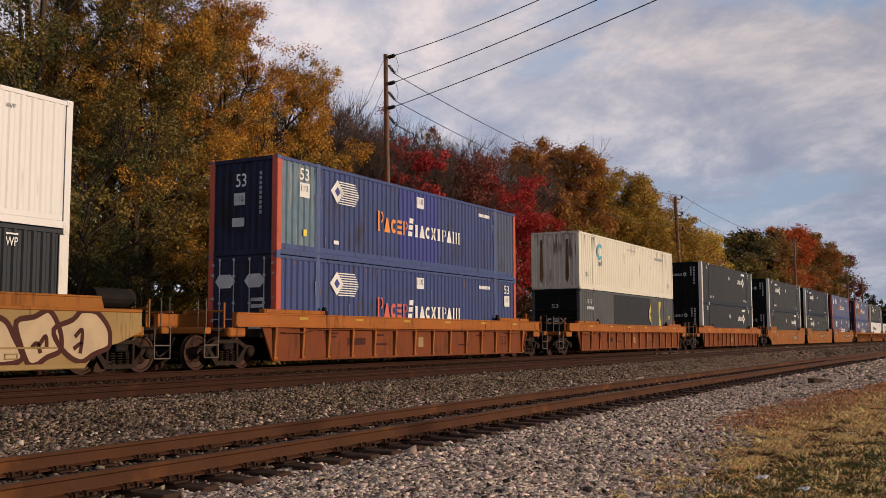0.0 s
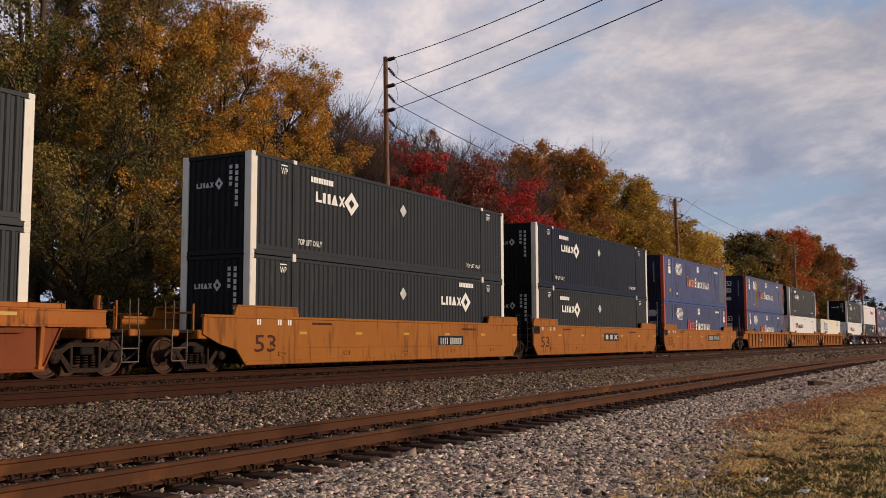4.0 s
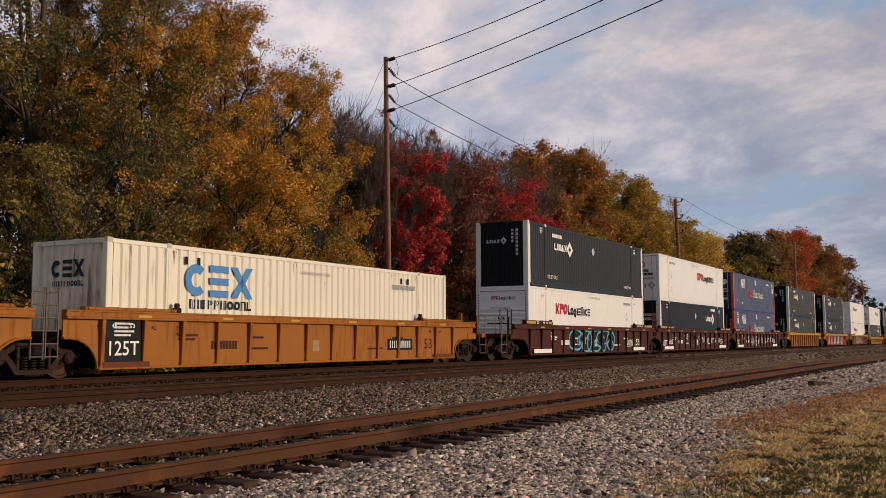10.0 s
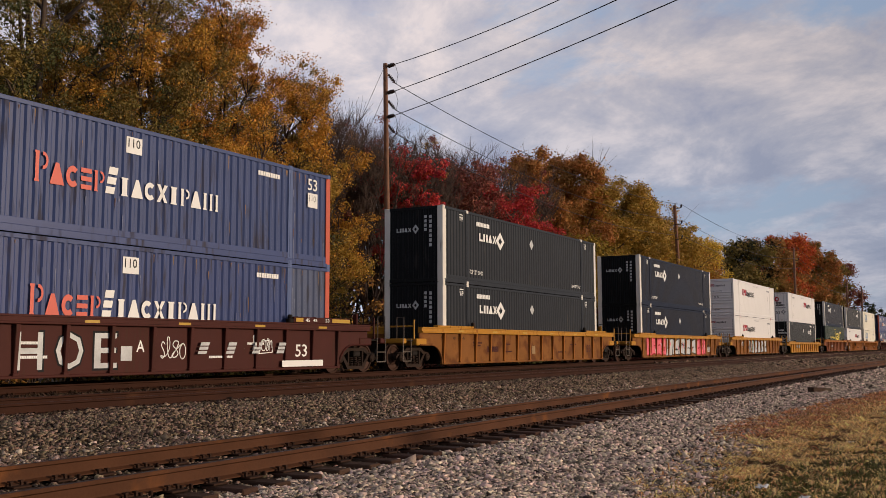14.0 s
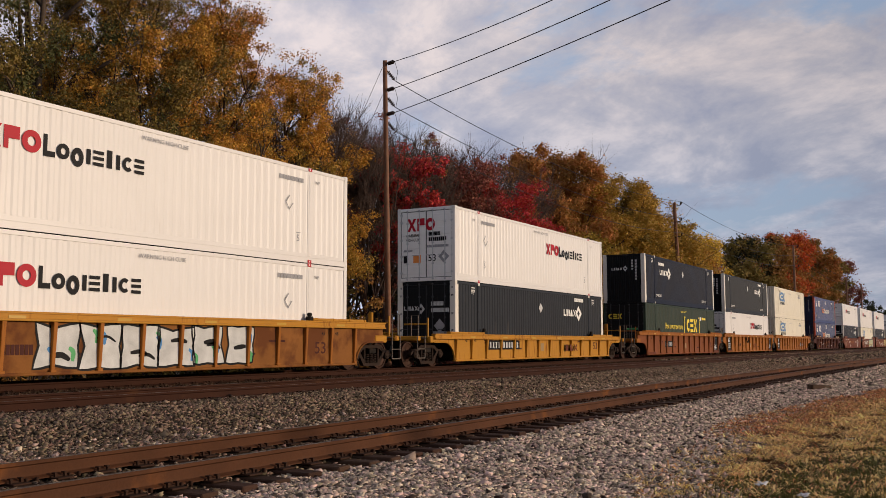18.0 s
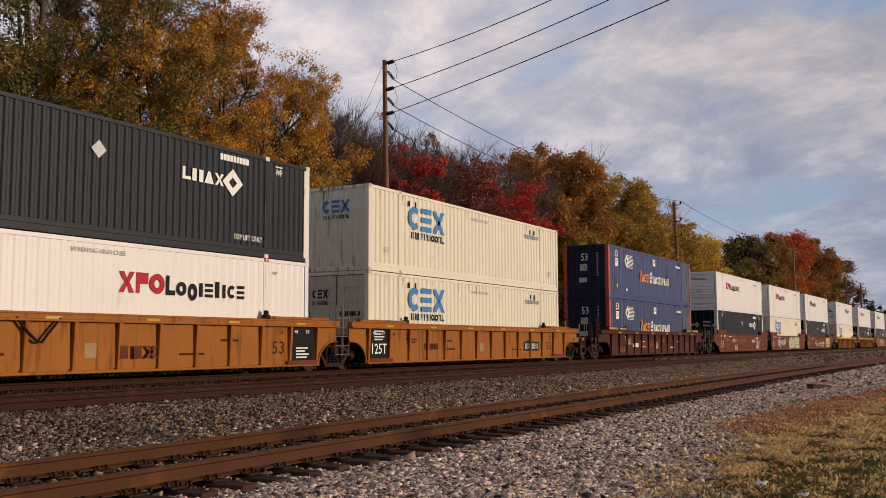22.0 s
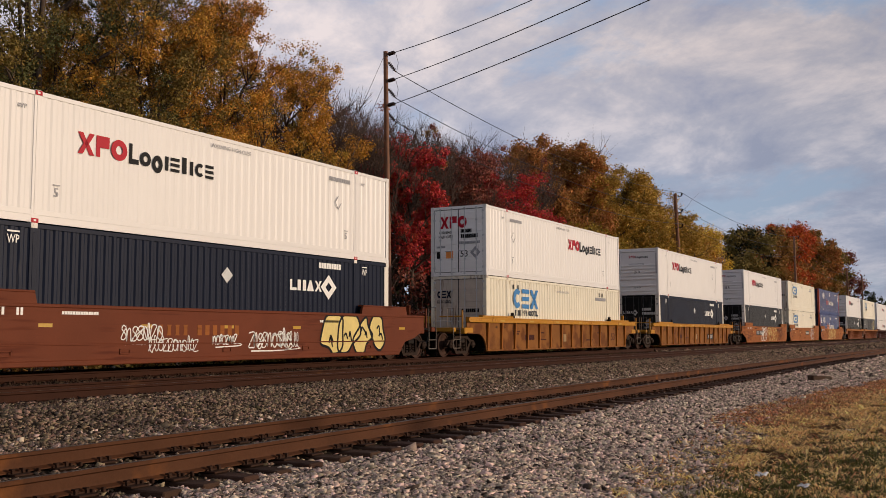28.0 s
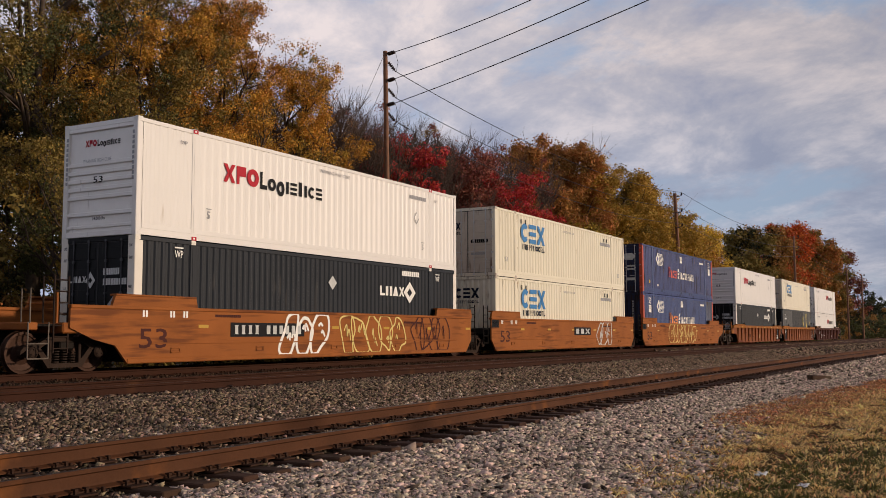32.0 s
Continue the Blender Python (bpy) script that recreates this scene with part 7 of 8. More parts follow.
            b = Build().tube([(m[1], -1.52, 1.40), (m[1] + 0.30, -1.53, 1.08), (m[1] + 0.52, -1.54, 0.90), (m[1] + 0.64, -1.54, 0.88), (m[1] + 0.80, -1.53, 1.06), (m[1] + 1.12, -1.52, 1.40)], 0.032, 6)
            part("chain", b.mesh("chain", "gear_black"), car, "dark chain hanging in a loop")
        elif kind == "letter":
            _, body, x, z, w, h, key = m
            y = ys - 0.004 if s.get("smooth") else -1.426
            mark(car, "unit_letter", letters(body, x, z, w, h, y), key, "stencilled unit letter")
        elif kind == "painted":
            for body, x, w in m[1]:
                for grow, key, y in ((0.05, "black_mark", -1.426), (0.0, "silver_mark", -1.429)):
                    mark(car, "graffiti", letters(body, x - grow, 0.36 - grow, w + 2 * grow, 0.80 + 2 * grow, y), key, "large sprayed letter")
        elif kind == "load" and not lead:
            mark(car, "load_mark", letters("125T", 0.02, 0.50, 0.90, 0.34, -1.434), "white_mark", "white stencilled 125T")
    if s.get("black_panel"):
        for x in ([] if lead else [-0.10]) + ([LEN - 1.00] if trail == "joint" else []):
            mark(car, "end_panel", flat_mark(SLAB, x, 0.26, 1.12, 1.06, -1.424), "black_mark", "black painted end panel")
            rows = Build()
            for k, w in enumerate((0.5, 0.6, 0.42, 0.55)):
                q = flat_mark(word_shape("tiny"), x + 0.26, (0.42 if x > 1 else 0.95) + 0.09 * k, w, 0.045, -1.428)
                rows.add(q.v, q.f)
            mark(car, "stencil", rows, "white_mark")
            for body, dx in (("48", 0.18), ("53", 0.72)):
                mark(car, "spot_number", letters(body, x + dx, 1.14, 0.16, 0.10, -1.428), "white_mark")
        for x in (-0.2, LEN - 1.2):
            mark(car, "warning_plate", flat_mark(SLAB, x, 0.225, 1.4, 0.13, -1.506), "car_oxide_red", "dull red warning plate")
    if sort == "rust_red":
        pipe = Build().tube([(0.1, -1.53, 1.00), (1.2, -1.53, 1.00), (1.7, -1.53, 1.10), (14.6, -1.53, 1.10), (15.0, -1.53, 1.02), (15.9, -1.53, 1.02)], 0.022, 6)
        part("brake_pipe", pipe.mesh("brake_pipe", s["side"]), car, "brake pipe along the side")
    if sort == "oxide_smooth":
        mark(car, "serial_number", flat_mark(word_shape("plate_bars"), 5.4, 0.84, 3.0, 0.26, ys - 0.003), "car_rusty_orange", "faded lettering in plain bars")
    if sort == "brown":
        for x in (0.1, 13.6):
            mark(car, "inspection_strip", flat_mark(SLAB, x, 0.27, 1.95, 0.18, -1.510), "white_mark", "white inspection strip")
    return car


# place of each load's end along the train at the start, car sort, ends, marks, upper and lower load
B, U, N, X, C = "blue", "charcoal", "navy", "white", "cream"
WHITE_SCRAWL = ("white_mark",)
TRAIN_HEAD = [
    (-1.17, "tan", True, "end", [("bubbles", 1, 8.0, 17.0, 8, "faded_cream_mark", "car_brown", 0.06), ("letter", "53", 15.05, 0.80, 0.44, 0.33, "car_brown")], (X, False, ""), (U, True, "right")),
    (22.24, "rust_red", True, "end", [], (B, False, "new_panel"), (B, True, "")),
    (45.80, "rust_red", True, "end", [], ("plain_cream", False, ""), ("grey", False, "")),
    (69.07, "rust_red", True, "end", [], (U, False, "right"), (U, False, "right")),
    (92.35, "orange_smooth", True, "joint", [("plate", 10.2, 1.9, 0.62)], (U, False, ""), (U, False, "right")),
    (111.82, "orange_smooth", False, "joint", [("plate", 8.1, 2.2, 0.80)], (N, False, ""), (U, False, "")),
    (131.30, "orange_smooth", False, "end", [("plate", 9.7, 3.2, 0.78), ("letter", "A", 8.75, 0.88, 0.26, 0.26, "car_brown")], (B, False, ""), (B, True, "")),
    (154.41, "yellow", True, "joint", [("plate", 3.3, 1.8, 0.62), ("load",)], (B, False, "rusty"), (B, False, "")),
]
TRAIN_SECOND = [
    (173.77, "yellow", False, "joint", [("owner", 8.65, 1.25, "car_oxide_red"), ("load",), ("chain", 5.88)], (U, False, ""), (X, False, "")),
    (193.30, "yellow", False, "end", [("plate", 11.9, 1.6, 0.52), ("load",)], None, (C, False, "")),
    (216.91, "brown", True, "joint", [("block", 4.5, 10.9, "black_mark"), ("bubbles", 2, 4.6, 10.9, 5, None, "teal_mark", 0.05), ("graffiti", 31, 4.8, 10.6, ("pale_blue_paint",), 9, None), ("graffiti", 3, 11.5, 14.3, WHITE_SCRAWL, 10, None)], (U, False, ""), (X, False, "")),
    (236.33, "brown", False, "joint", [("owner", 10.2, 3.6, "white_mark"), ("load",), ("chain", 6.1), ("letter", "C", 8.25, 0.86, 0.22, 0.26, "white_mark"), ("graffiti", 4, 1.3, 2.1, WHITE_SCRAWL, 9, None), ("graffiti", 36, 2.5, 5.6, WHITE_SCRAWL, 12, None), ("graffiti", 37, 8.9, 9.8, WHITE_SCRAWL, 8, None)], (X, True, ""), (N, True, "right")),
    (255.82, "brown", False, "end", [("load",), ("painted", (("P", 3.78, 0.62), ("H", 4.90, 0.68), ("O", 5.92, 0.74), ("E", 6.97, 0.66))), ("letter", "A", 8.22, 0.72, 0.26, 0.28, "white_mark"), ("graffiti", 6, 9.0, 9.9, WHITE_SCRAWL, 12, None), ("owner", 10.2, 3.6, "white_mark"), ("graffiti", 35, 12.4, 13.2, WHITE_SCRAWL, 7, None)], (B, True, ""), (B, False, "faded")),
    (279.14, "ochre", True, "end", [], (U, False, ""), (U, False, "")),
    (302.53, "ochre", True, "end", [("slabs", 7, 0.6, 4.4, 4, "pink_mark", "red_mark", ("white_mark", "pale_pink_mark")), ("slabs", 8, 4.4, 11.2, 5, "silver_mark", "black_mark", ("pink_mark",)), ("slabs", 9, 11.4, 14.1, 3, "pink_mark", "red_mark", ("pale_pink_mark",)), ("graffiti", 33, 13.0, 15.2, ("black_mark", "white_mark"), 9, None)], (N, False, ""), (N, False, "")),
]
TRAIN_THIRD = [
    (325.87, "ochre", True, "end", [("slabs", 10, 4.4, 11.6, 6, "silver_mark", "black_mark", ("lime_mark", "blue_mark")), ("graffiti", 11, 1.6, 2.6, WHITE_SCRAWL, 6, None)], (X, False, ""), (X, False, "")),
    (349.23, "bright_yellow", True, "end", [("plate", 2.5, 3.0, 0.60), ("owner", 10.4, 1.6, "car_oxide_red")], (X, True, ""), (U, True, "right")),
    (372.62, "orange_ribbed", True, "joint", [("plate", 3.3, 1.8, 0.62), ("load",)], (N, False, ""), ("green", True, "")),
    (392.08, "yellow", False, "joint", [("owner", 8.65, 1.25, "car_oxide_red"), ("load",), ("chain", 5.88)], (U, False, "right"), (X, True, "")),
    (411.48, "yellow", False, "end", [("plate", 11.9, 1.6, 0.52), ("load",)], (C, False, "faded"), (C, True, "")),
    (434.65, "dark_red", True, "end", [("graffiti", 12, 1.0, 10.5, ("car_rusty_orange", "car_chord_orange"), 30, None), ("graffiti", 13, 2.4, 3.1, WHITE_SCRAWL, 9, None)], (B, False, ""), (B, False, "")),
    (458.00, "oxide_smooth", True, "joint", [("graffiti", 14, 1.0, 15.5, WHITE_SCRAWL, 34, None), ("graffiti", 15, 12.0, 14.5, ("silver_mark",), 14, None)], (X, False, ""), (N, True, "right")),
]
TRAIN_REAR = [
    (477.46, "oxide_smooth", False, "joint", [("graffiti", 16, 2.0, 7.5, ("white_mark", "silver_mark"), 30, None), ("bubbles", 17, 8.0, 13.6, 6, "pale_yellow_mark", "teal_mark", 0.05)], (X, False, ""), (C, False, "")),
    (496.81, "oxide_smooth", False, "end", [("graffiti", 18, 2.0, 11.0, WHITE_SCRAWL, 36, None), ("bubbles", 19, 12.2, 15.6, 4, "pale_yellow_mark", "black_mark", 0.04)], (X, False, ""), (N, True, "right")),
    (520.32, "ochre", True, "end", [], (X, True, ""), (C, True, "")),
    (543.65, "ochre", True, "end", [("plate", 10.8, 1.5, 0.5)], (X, False, ""), (N, True, "right")),
    (567.02, "rusty_smooth", True, "joint", [("plate", 3.2, 3.2, 0.79), ("bubbles", 20, 5.4, 7.5, 3, None, "white_mark", 0.05), ("bubbles", 21, 8.2, 12.0, 5, None, "pale_yellow_mark", 0.03), ("bubbles", 25, 12.6, 15.0, 4, None, "car_brown", 0.03)], (X, False, ""), (U, True, "right")),
    (586.55, "rusty_smooth", False, "joint", [("plate", 8.1, 2.2, 0.80), ("bubbles", 22, 11.2, 13.4, 3, None, "silver_mark", 0.04)], (C, True, ""), (C, False, "")),
    (606.00, "rusty_smooth", False, "end", [("bubbles", 23, 4.5, 10.5, 7, None, "pale_yellow_mark", 0.035)], (B, True, ""), (B, False, "")),
    (629.45, "orange_ribbed", True, "joint", [], (X, False, ""), (U, True, "right")),
    (648.90, "orange_ribbed", False, "joint", [], (C, True, ""), ("grey", False, "")),
    (668.35, "dark_red", False, "end", [("graffiti", 24, 1.0, 4.0, ("silver_mark",), 18, None)], (X, True, ""), (X, True, "")),
]
REST, STACK = 0.36, 0.36 + TALLNESS + 0.006
ROLLING = []
for x, sort, lead, trail, marks, upper, lower in TRAIN_HEAD + TRAIN_SECOND + TRAIN_THIRD + TRAIN_REAR:
    ROLLING.append((well_car(sort, lead, trail, marks), x, 0.0))
    for load, z in ((lower, REST), (upper, STACK)):
        if load:
            ROLLING.append((container(*load), x, z))


# ---- woods ----
def grow_tree(seed, height, radius, base, limbs=11, bare=False, fine=4):
    """Trunk, limbs and twigs as tubes; returns the wood and the places from which leaves grow."""
    rnd = random.Random(seed)
    wood, tips = Build(), []
    bend = [Vector((rnd.uniform(-0.4, 0.4), rnd.uniform(-0.4, 0.4), 0)) for _ in range(3)]
    top = 0.62 if bare else 0.88
    trunk = [Vector((0, 0, -0.3)), bend[0] * 0.5 + Vector((0, 0, height * 0.25)), bend[1] + Vector((0, 0, height * 0.5)), bend[2] * 1.4 + Vector((0, 0, height * top))]
    r0 = 0.014 * height + 0.05
    wood.tube(trunk, r0, 7, 0.05, caps=False)

    def on_trunk(f):
        k = min(2, int(f * 3))
        return trunk[k].lerp(trunk[k + 1], f * 3 - k)

    def wander(a, d, length, steps, curl):
        pts, p = [a], a.copy()
        for _ in range(steps):
            d = (d + Vector((rnd.uniform(-curl, curl), rnd.uniform(-curl, curl), rnd.uniform(-curl * 0.6, curl)))).normalized()
            p = p + d * (length / steps)
            pts.append(p.copy())
        return pts, d

    for i in range(limbs):
        f = base + (1 - base) * ((i + rnd.uniform(0, 0.9)) / limbs)
        a = on_trunk(min(0.97, f))
        az = i * 2.4 + rnd.uniform(-0.5, 0.5)
        rel = (f - base) / (1 - base)
        reach = radius * (0.60 + 0.55 * math.sin(math.pi * (0.20 + 0.62 * rel))) * rnd.uniform(0.75, 1.2)
        up = 0.30 + (0.7 if bare else 0.9) * rel
        d = Vector((math.cos(az), math.sin(az), up)).normalized()
        if bare:
            a = on_trunk(0.12 + 0.55 * i / limbs)
            tilt = rnd.uniform(0.18, 0.62)
            d = Vector((math.cos(az) * tilt, math.sin(az) * tilt, 1.0)).normalized()
            reach = (height - a.z) * rnd.uniform(0.72, 0.98) / 1.15
        pts, d = wander(a, d, reach * 1.15, 5, 0.12 if bare else 0.22)
        wood.tube(pts, r0 * (0.26 if bare else 0.42) * (1.15 - 0.6 * rel), 5, 0.02 if bare else 0.03, caps=False)
        for j in range(9 if bare else 8):
            q = pts[rnd.randint(1, 4)].lerp(pts[-1], rnd.random() * 0.8)
            d2 = (d + Vector((rnd.uniform(-1, 1), rnd.uniform(-1, 1), rnd.uniform(0.2, 0.9) if bare else rnd.uniform(-0.3, 0.9)))).normalized()
            sub, d2 = wander(q, d2, rnd.uniform(1.2, 2.6) if bare else reach * rnd.uniform(0.35, 0.62), 3, 0.28)
            wood.tube(sub, 0.022 if bare else 0.035, 3 if bare else 4, 0.010, caps=False)
            tips += sub[1:]
            for _ in range(22 if bare else max(2, fine)):
                q2 = sub[rnd.randint(0, 2)].lerp(sub[-1], rnd.random())
                d3 = (d2 + Vector((rnd.uniform(-0.8, 0.8), rnd.uniform(-0.8, 0.8), rnd.uniform(-0.1, 1.0) if bare else rnd.uniform(0.0, 0.9)))).normalized()
                tw, d3 = wander(q2, d3, rnd.uniform(0.7, 1.5), 1, 0.2)
                if bare or fine:
                    wood.tube(tw, 0.010 if bare else 0.010, 3, 0.005, caps=False)
                tips += tw[1:]
    return wood, np.array([t[:] for t in tips])


LEAF_OUTLINE = np.array([(-0.52, -0.30, 0.0), (0.55, -0.06, 0.05), (-0.20, 0.42, 0.0)])


def leaf_cloud(tips, count, size, clump, seed, share=110):
    """Leaves gathered in clumps at the ends of twigs, facing outwards and up."""
    rs = np.random.RandomState(seed)
    n = max(1, count // share)
    heart = tips[rs.choice(len(tips), n, replace=n > len(tips))]
    reach = clump * np.exp(rs.normal(size=n) * 0.32)
    which = rs.randint(n, size=count)
    d = rs.normal(size=(count, 3))
    d /= np.linalg.norm(d, axis=1)[:, None]
    c = heart[which] + d * np.array([1.0, 1.0, 0.72]) * (reach[which] * rs.rand(count) ** 0.45)[:, None]
    c += (rs.normal(size=(count, 3)) * clump * 0.25)
    face = d * 0.8 + np.array([0, 0, 0.45]) + rs.normal(size=(count, 3)) * 0.42
    face /= np.linalg.norm(face, axis=1)[:, None]
    t = np.cross(face, rs.normal(size=(count, 3)))
    t /= np.linalg.norm(t, axis=1)[:, None]
    axes = np.stack([t, np.cross(face, t), face], 2)
    s = size * np.exp(rs.normal(size=count) * 0.2)
    v = np.einsum("nij,kj->nki", axes, LEAF_OUTLINE) * s[:, None, None] + c[:, None, :]
    return v.reshape(-1, 3), np.arange(count * 3).reshape(-1, 3)


def tree(x, y, height, radius, leaf_key, label, seed, leaves=16000, base=0.22, size=0.20, spread=0.42, bare=False, inner="", limbs=15, fine=4):
    """A tree of wood and a crown of single leaves; inner names the leaves of its lower, inner sprays, often greener,
    and darkened to put crown shade into their colour.
    """
    t = thing("tree", label, "tree", "trees behind the railway")
    wood, tips = grow_tree(seed, height, radius, base, limbs, bare, fine)
    part("trunk", wood.mesh("trunk", "twig" if bare else "bark", True), t, "grey-brown trunk with limbs and twigs")
    if leaves:
        if not bare and x > 80:
            rad = np.hypot(tips[:, 0], tips[:, 1]) / (1.35 * radius)
            tips = tips[(tips[:, 2] < height * 0.86 + radius * (1.05 - 0.9 * rad ** 2)) & (rad < 1.05)]
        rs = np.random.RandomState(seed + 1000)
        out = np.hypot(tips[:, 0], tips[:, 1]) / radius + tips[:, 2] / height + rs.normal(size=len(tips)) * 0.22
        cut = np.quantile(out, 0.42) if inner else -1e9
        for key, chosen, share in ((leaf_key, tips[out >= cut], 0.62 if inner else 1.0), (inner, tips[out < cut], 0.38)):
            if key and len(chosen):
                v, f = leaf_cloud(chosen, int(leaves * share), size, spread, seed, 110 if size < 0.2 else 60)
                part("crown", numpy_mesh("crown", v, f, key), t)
    t.matrix_basis = pose(x, y, -0.9)
    return t


def bush(x, y, h, r, leaf_key, seed, count, size=0.2):
    rs = np.random.RandomState(seed)
    n = 60
    p = rs.normal(size=(n, 3)) * np.array([r * 0.5, r * 0.4, h * 0.28]) + np.array([0, 0, h * 0.45])
    p[:, 2] = np.clip(p[:, 2], 0.1, None)
    t = thing("bush", "dense undergrowth bush at the edge of the woods", "bush", "undergrowth")
    w = Build()
    for k in range(10):
        w.tube([(0, 0, -0.2), tuple(p[k] * 0.5), tuple(p[k])], 0.03, 4, 0.008, caps=False)
    part("stem", w.mesh("stem", "twig"), t)
    v, f = leaf_cloud(p, count, size, 0.42 if size < 0.4 else 0.8, seed, 40)
    part("crown", numpy_mesh("crown", v, f, leaf_key), t)
    t.matrix_basis = pose(x, y, -0.9)


GOLD = "tall autumn tree with golden-brown leaves"
NEAR_TREES = [
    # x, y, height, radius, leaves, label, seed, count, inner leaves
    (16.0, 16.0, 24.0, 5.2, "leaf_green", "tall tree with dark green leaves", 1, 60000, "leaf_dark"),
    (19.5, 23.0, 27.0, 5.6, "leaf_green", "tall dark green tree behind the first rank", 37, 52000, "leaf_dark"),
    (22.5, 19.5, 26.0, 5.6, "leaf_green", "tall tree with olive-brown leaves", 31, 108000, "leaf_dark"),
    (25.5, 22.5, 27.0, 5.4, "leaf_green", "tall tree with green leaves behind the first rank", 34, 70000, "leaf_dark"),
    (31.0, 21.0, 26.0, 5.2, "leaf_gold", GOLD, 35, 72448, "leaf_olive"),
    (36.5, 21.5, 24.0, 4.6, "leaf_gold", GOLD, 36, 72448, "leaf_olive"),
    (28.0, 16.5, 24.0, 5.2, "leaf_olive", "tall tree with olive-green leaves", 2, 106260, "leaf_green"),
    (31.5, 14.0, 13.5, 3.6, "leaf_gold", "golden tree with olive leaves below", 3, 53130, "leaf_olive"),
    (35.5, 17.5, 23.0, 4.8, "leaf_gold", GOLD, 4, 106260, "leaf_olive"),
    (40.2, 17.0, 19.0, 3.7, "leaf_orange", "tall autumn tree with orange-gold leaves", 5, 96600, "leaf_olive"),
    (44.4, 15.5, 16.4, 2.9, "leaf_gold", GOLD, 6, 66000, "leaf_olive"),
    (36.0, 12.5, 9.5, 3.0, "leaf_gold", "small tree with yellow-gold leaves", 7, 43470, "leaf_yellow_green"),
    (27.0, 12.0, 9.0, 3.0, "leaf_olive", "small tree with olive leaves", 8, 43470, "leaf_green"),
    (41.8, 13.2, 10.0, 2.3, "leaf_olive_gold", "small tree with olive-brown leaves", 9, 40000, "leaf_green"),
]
MIDDLE_TREES = [
    (53.6, 13.3, 13.6, 1.5, "leaf_red", "slim maple with bright red leaves", 10, 17000, "leaf_red"),
    (62.7, 13.8, 14.0, 2.4, "leaf_dull_red", "small tree with dull red leaves", 11, 17000, "leaf_dull_red"),
    (61.0, 13.0, 8.6, 2.4, "leaf_dull_red", "low maple with dull red leaves", 38, 13000, "leaf_dull_red"),
    (67.7, 13.15, 13.2, 2.2, "leaf_red", "maple with crimson leaves", 12, 24000, "leaf_red"),
    (86.5, 18.0, 17.7, 5.4, "leaf_rust", "broad oak with russet-red leaves", 13, 70000, "leaf_brown"),
    (92.5, 17.5, 17.7, 5.4, "leaf_olive_gold", "oak with russet and golden leaves", 32, 64000, "leaf_rust"),
    (84.0, 13.0, 9.5, 3.4, "leaf_yellow_green", "tree with yellow-green leaves", 14, 24000, "leaf_olive"),
    (99.0, 16.5, 17.3, 5.0, "leaf_olive_gold", "tree with golden-olive autumn leaves", 15, 64000, "leaf_olive"),
    (109.0, 15.5, 16.3, 4.6, "leaf_olive_gold", "tree with olive-gold leaves", 16, 50000, "leaf_brown"),
    (117.0, 15.0, 15.2, 4.0, "leaf_olive_gold", "tree with golden-olive leaves", 33, 36000, "leaf_olive"),
    (123.5, 13.5, 12.0, 3.0, "leaf_orange", "small tree with orange leaves", 17, 10000, ""),
    (131.0, 16.0, 15.2, 3.8, "leaf_yellow", "tree with bright yellow leaves", 18, 36000, "leaf_yellow"),
]
FAR_TREES = [
    (176.0, 18.5, 18.0, 4.6, "leaf_olive", "dark oak with brown-green leaves", 19, 20000, "leaf_dark"),
    (189.0, 18.0, 20.0, 4.6, "leaf_brown", "tall tree with olive-brown leaves", 20, 20000, "leaf_dark"),
    (204.0, 17.0, 21.0, 5.6, "leaf_fire", "tall maple with fiery orange-red leaves", 21, 26000, "leaf_brown"),
    (223.0, 16.5, 22.3, 5.6, "leaf_rust", "tall tree with russet leaves", 22, 22000, "leaf_olive"),
    (244.0, 16.5, 21.5, 5.2, "leaf_olive", "tall tree with olive leaves", 23, 20000, "leaf_brown"),
    (270.0, 16.0, 19.5, 6.0, "leaf_dull_red", "tall tree with dull red leaves", 24, 15000, "leaf_brown"),
]
# share of the height at which the lowest limbs start, where it is not the usual one
LOW_LIMB = {10: 0.52, 11: 0.45, 12: 0.45, 18: 0.35}
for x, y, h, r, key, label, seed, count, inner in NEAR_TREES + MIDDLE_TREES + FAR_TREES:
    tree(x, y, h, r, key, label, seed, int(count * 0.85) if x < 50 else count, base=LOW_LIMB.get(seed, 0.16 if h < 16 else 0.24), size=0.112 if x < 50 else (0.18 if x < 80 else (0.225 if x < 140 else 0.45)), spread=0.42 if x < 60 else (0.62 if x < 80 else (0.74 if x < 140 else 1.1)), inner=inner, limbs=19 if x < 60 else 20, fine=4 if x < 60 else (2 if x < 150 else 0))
BARE = "leafless tree with a haze of fine grey twigs"
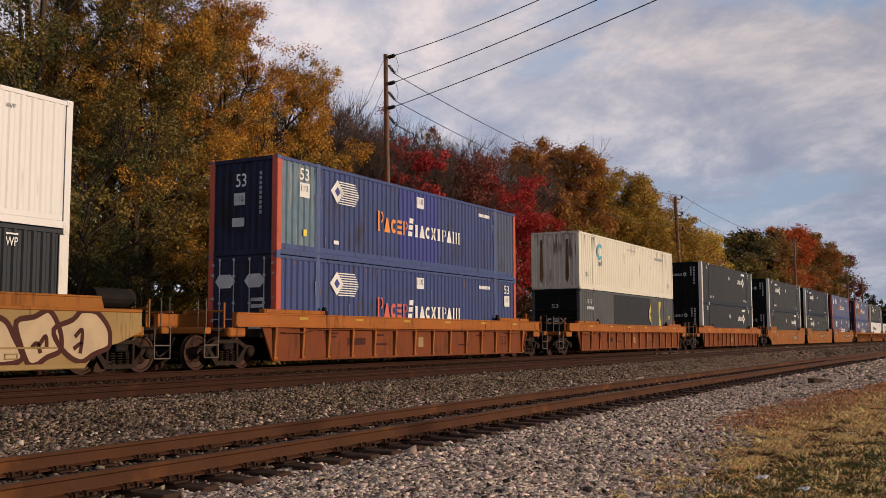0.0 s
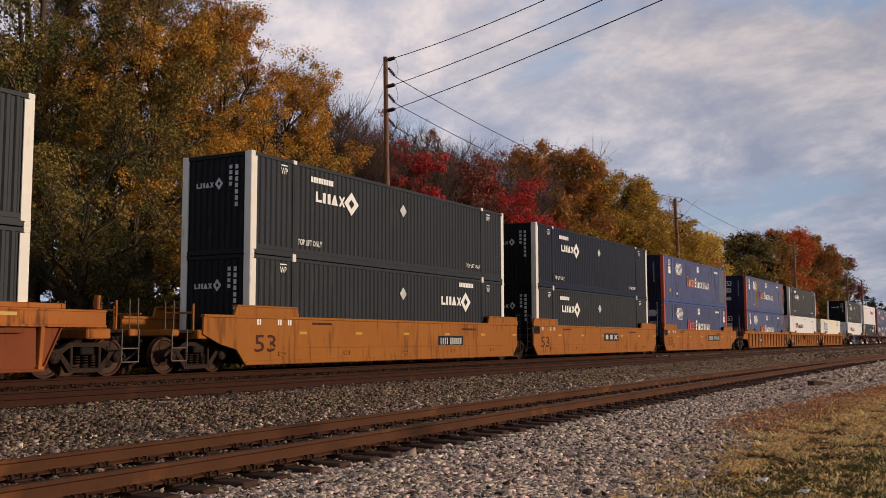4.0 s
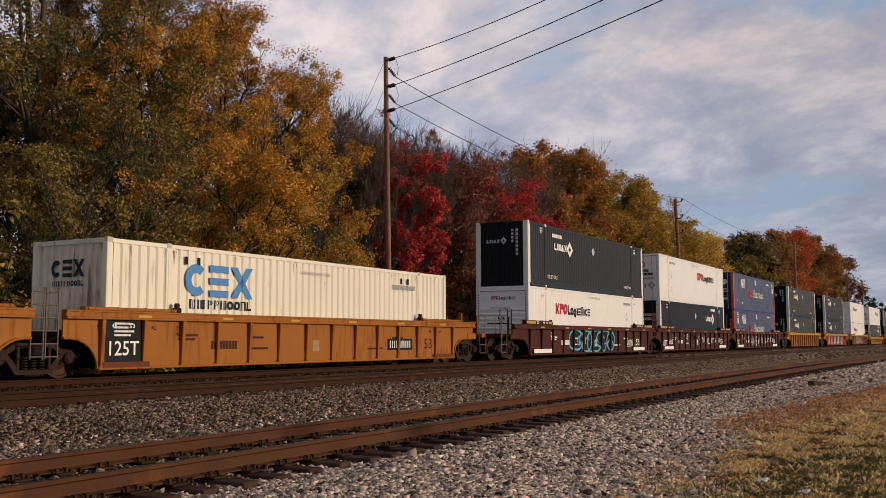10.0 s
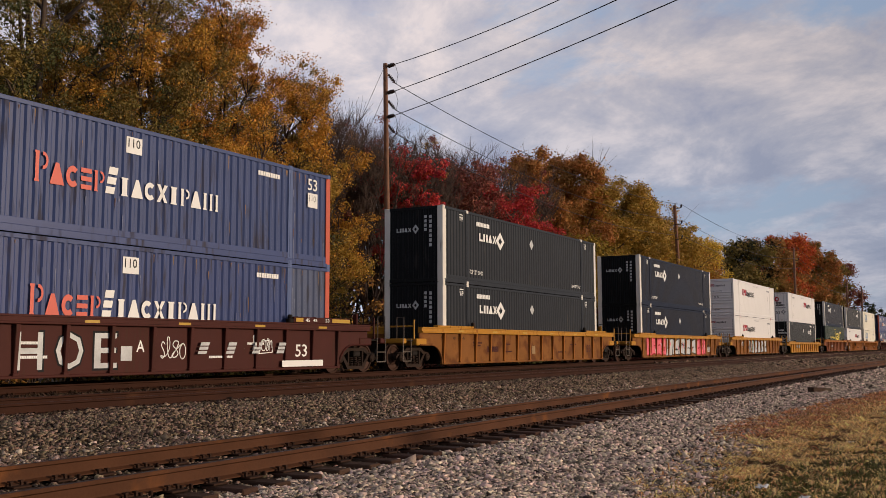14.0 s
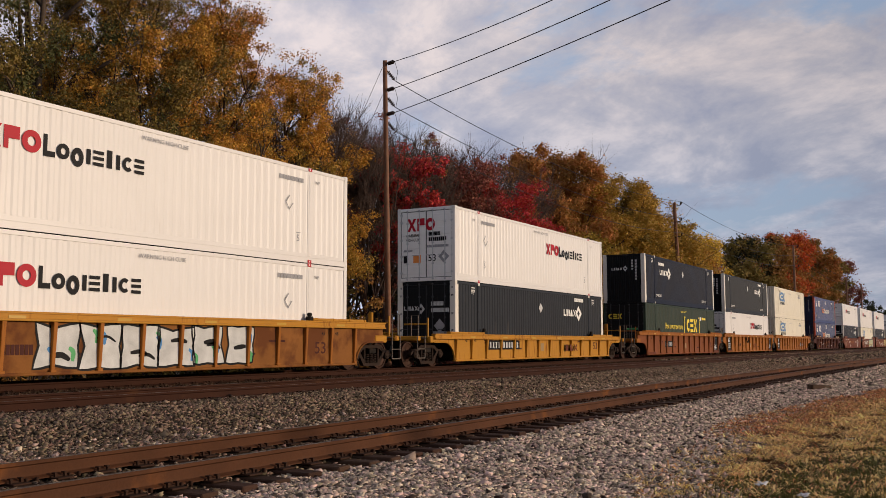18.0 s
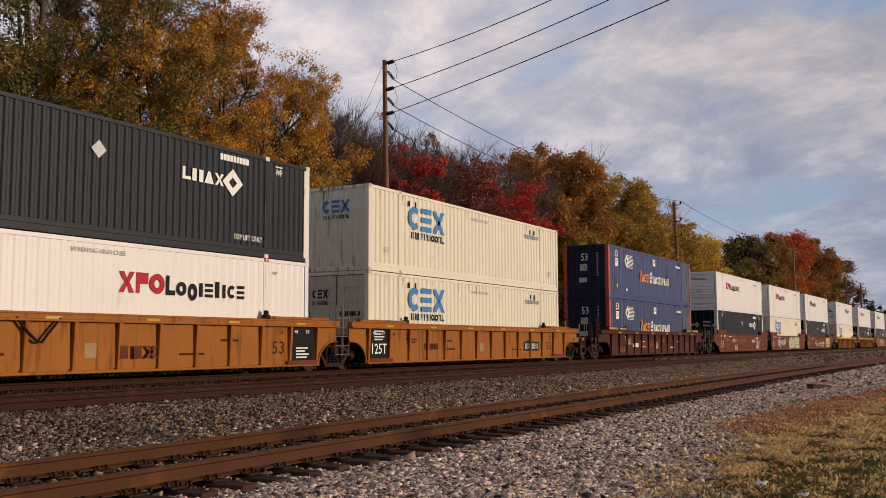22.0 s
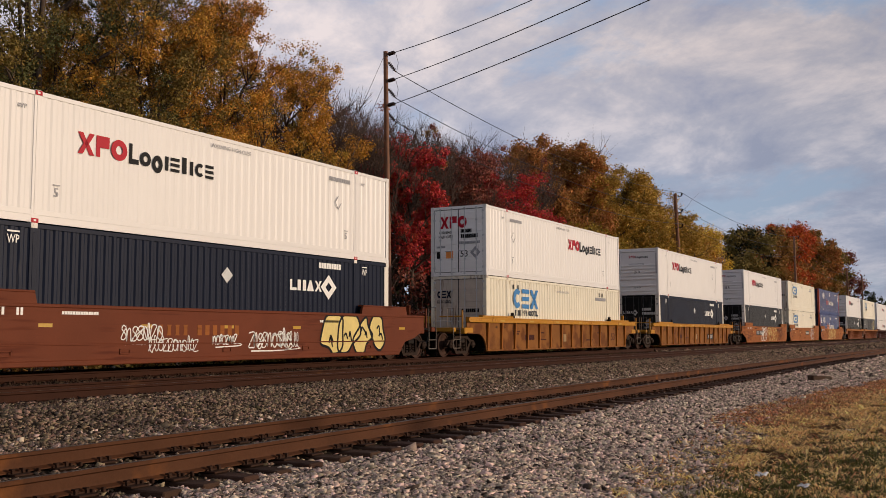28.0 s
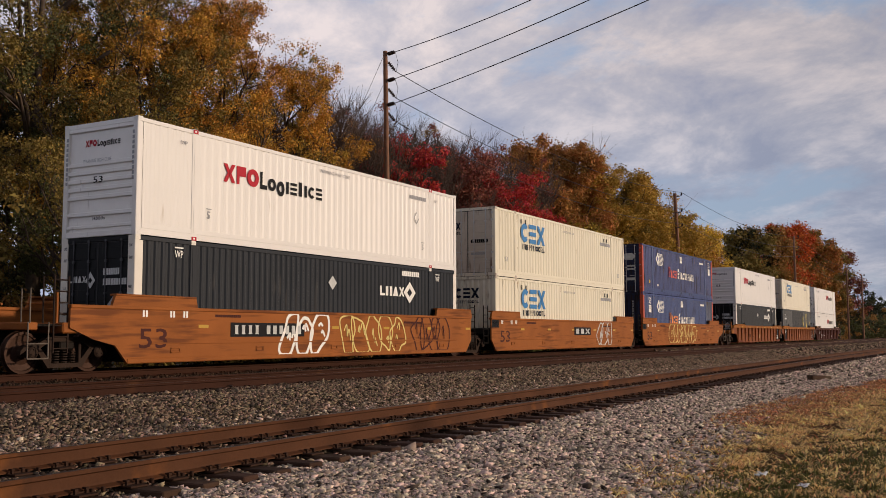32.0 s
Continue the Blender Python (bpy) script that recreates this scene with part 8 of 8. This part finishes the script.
for k, (x, y, h, r) in enumerate([(47.5, 18, 16.4, 3.2), (50.5, 18, 17.0, 3.4), (51.5, 15.0, 13.4, 3.0), (54.5, 19, 16.8, 3.4), (55.5, 16.5, 14.2, 3.0), (58.5, 19, 16.2, 3.2), (60.0, 15.5, 13.6, 3.0), (62.0, 19, 16.6, 3.4), (64.0, 17, 15.2, 3.2), (66.0, 19, 17.0, 3.4), (68.5, 20, 17.8, 3.6),
                                  (71.5, 18.5, 17.4, 3.4), (74.5, 20, 17.8, 3.4), (76.5, 17.5, 16.0, 3.2), (49.0, 16.0, 14.6, 3.0), (53.0, 20, 17.4, 3.4), (57.0, 20.5, 17.2, 3.4), (60.5, 20.5, 17.4, 3.4), (70.0, 21, 17.8, 3.4), (78.5, 19.5, 17.6, 3.2), (81.5, 20, 17.6, 3.4), (104.5, 20, 17.6, 3.4), (113.0, 19, 17.0, 3.4), (120.0, 18, 15.8, 3.2), (127.0, 17, 14.4, 3.0)]):
    tree(x, y, h, r, "leaf_dull_red" if k % 3 else "leaf_brown", BARE, 100 + k, 1200, base=0.15, size=0.13, spread=0.35, bare=True, limbs=13)
# a second rank behind, and undergrowth in front
rnd_w = random.Random(5)
for k in range(26):
    x = 12 + k * 5.2 + rnd_w.uniform(-1.5, 1.5)
    key = rnd_w.choice(["leaf_olive", "leaf_brown", "leaf_green", "leaf_olive"]) if x < 46 else rnd_w.choice(["leaf_brown", "leaf_dull_red", "leaf_olive"])
    low = 10.5 if 48 < x < 84 else 15.5
    tree(x, 24 + rnd_w.uniform(-2, 3), low + rnd_w.uniform(-2, 2), 4.2, key, "woodland tree with dark autumn leaves in the second rank", 200 + k, 4200, base=0.1, size=0.32, spread=0.55, inner="leaf_green", limbs=9, fine=1)
for k in range(58):
    x = 8 + k * 2.45 + rnd_w.uniform(-1, 1)
    key = rnd_w.choice(["leaf_green", "leaf_olive", "leaf_olive", "leaf_brown"]) if x < 46 else rnd_w.choice(["leaf_green", "leaf_dull_red", "leaf_brown", "leaf_dull_red"])
    bush(x, 11.0 + rnd_w.uniform(0, 3.0), rnd_w.uniform(3.0, 6.0), rnd_w.uniform(1.8, 2.8), key, 300 + k, 1800, 0.19 if x < 70 else 0.26)
# bushes added to close sky gaps; dark leaves carry the woods' inner shade
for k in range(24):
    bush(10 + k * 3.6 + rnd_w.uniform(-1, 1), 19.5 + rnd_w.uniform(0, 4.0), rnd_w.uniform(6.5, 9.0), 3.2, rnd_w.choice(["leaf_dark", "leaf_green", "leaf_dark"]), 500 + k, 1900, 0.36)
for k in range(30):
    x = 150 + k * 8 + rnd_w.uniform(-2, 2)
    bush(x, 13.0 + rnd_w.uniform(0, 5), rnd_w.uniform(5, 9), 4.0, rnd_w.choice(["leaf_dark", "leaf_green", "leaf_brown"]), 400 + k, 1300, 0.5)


def far_woods():
    rs = np.random.RandomState(77)
    pts = []
    for k in range(150):
        x, y = 395 + rs.rand() * 60, -60 + rs.rand() * 110
        h, r = rs.uniform(11, 19), rs.uniform(3, 5)
        p = rs.normal(size=(26, 3)) * np.array([r * 0.55, r * 0.55, h * 0.22]) + np.array([x, y, h * 0.52])
        p[:, 2] = np.clip(p[:, 2], 0.2, None)
        pts.append(p)
    pts = np.concatenate(pts)
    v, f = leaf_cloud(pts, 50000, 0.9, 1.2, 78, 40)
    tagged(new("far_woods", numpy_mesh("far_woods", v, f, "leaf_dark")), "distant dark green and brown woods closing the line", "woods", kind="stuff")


far_woods()


# ---- what moves: the train rolls past, slowing a little ----
def travelled(t):
    return 17.859 * t - 0.01014 * t * t - 0.0003358 * t ** 3


def motions():
    times = [float(k) for k in range(33)]
    for ob, x, z in ROLLING:
        walk(ob, [(t, pose(x - travelled(t), 0, z)) for t in times])
    spin = [(k / FPS, pose(0, 0, 0, 0, -math.degrees(travelled(k / FPS) / WHEEL_R), 0)) for k in range(32 * FPS + 1)]
    first = WHEELS[0]
    walk(first, spin)
    for w in WHEELS[1:]:
        w.rotation_mode = "QUATERNION"
        w.animation_data_create()
        w.animation_data.action = first.animation_data.action
        w.animation_data.action_slot = first.animation_data.action_slot


motions()
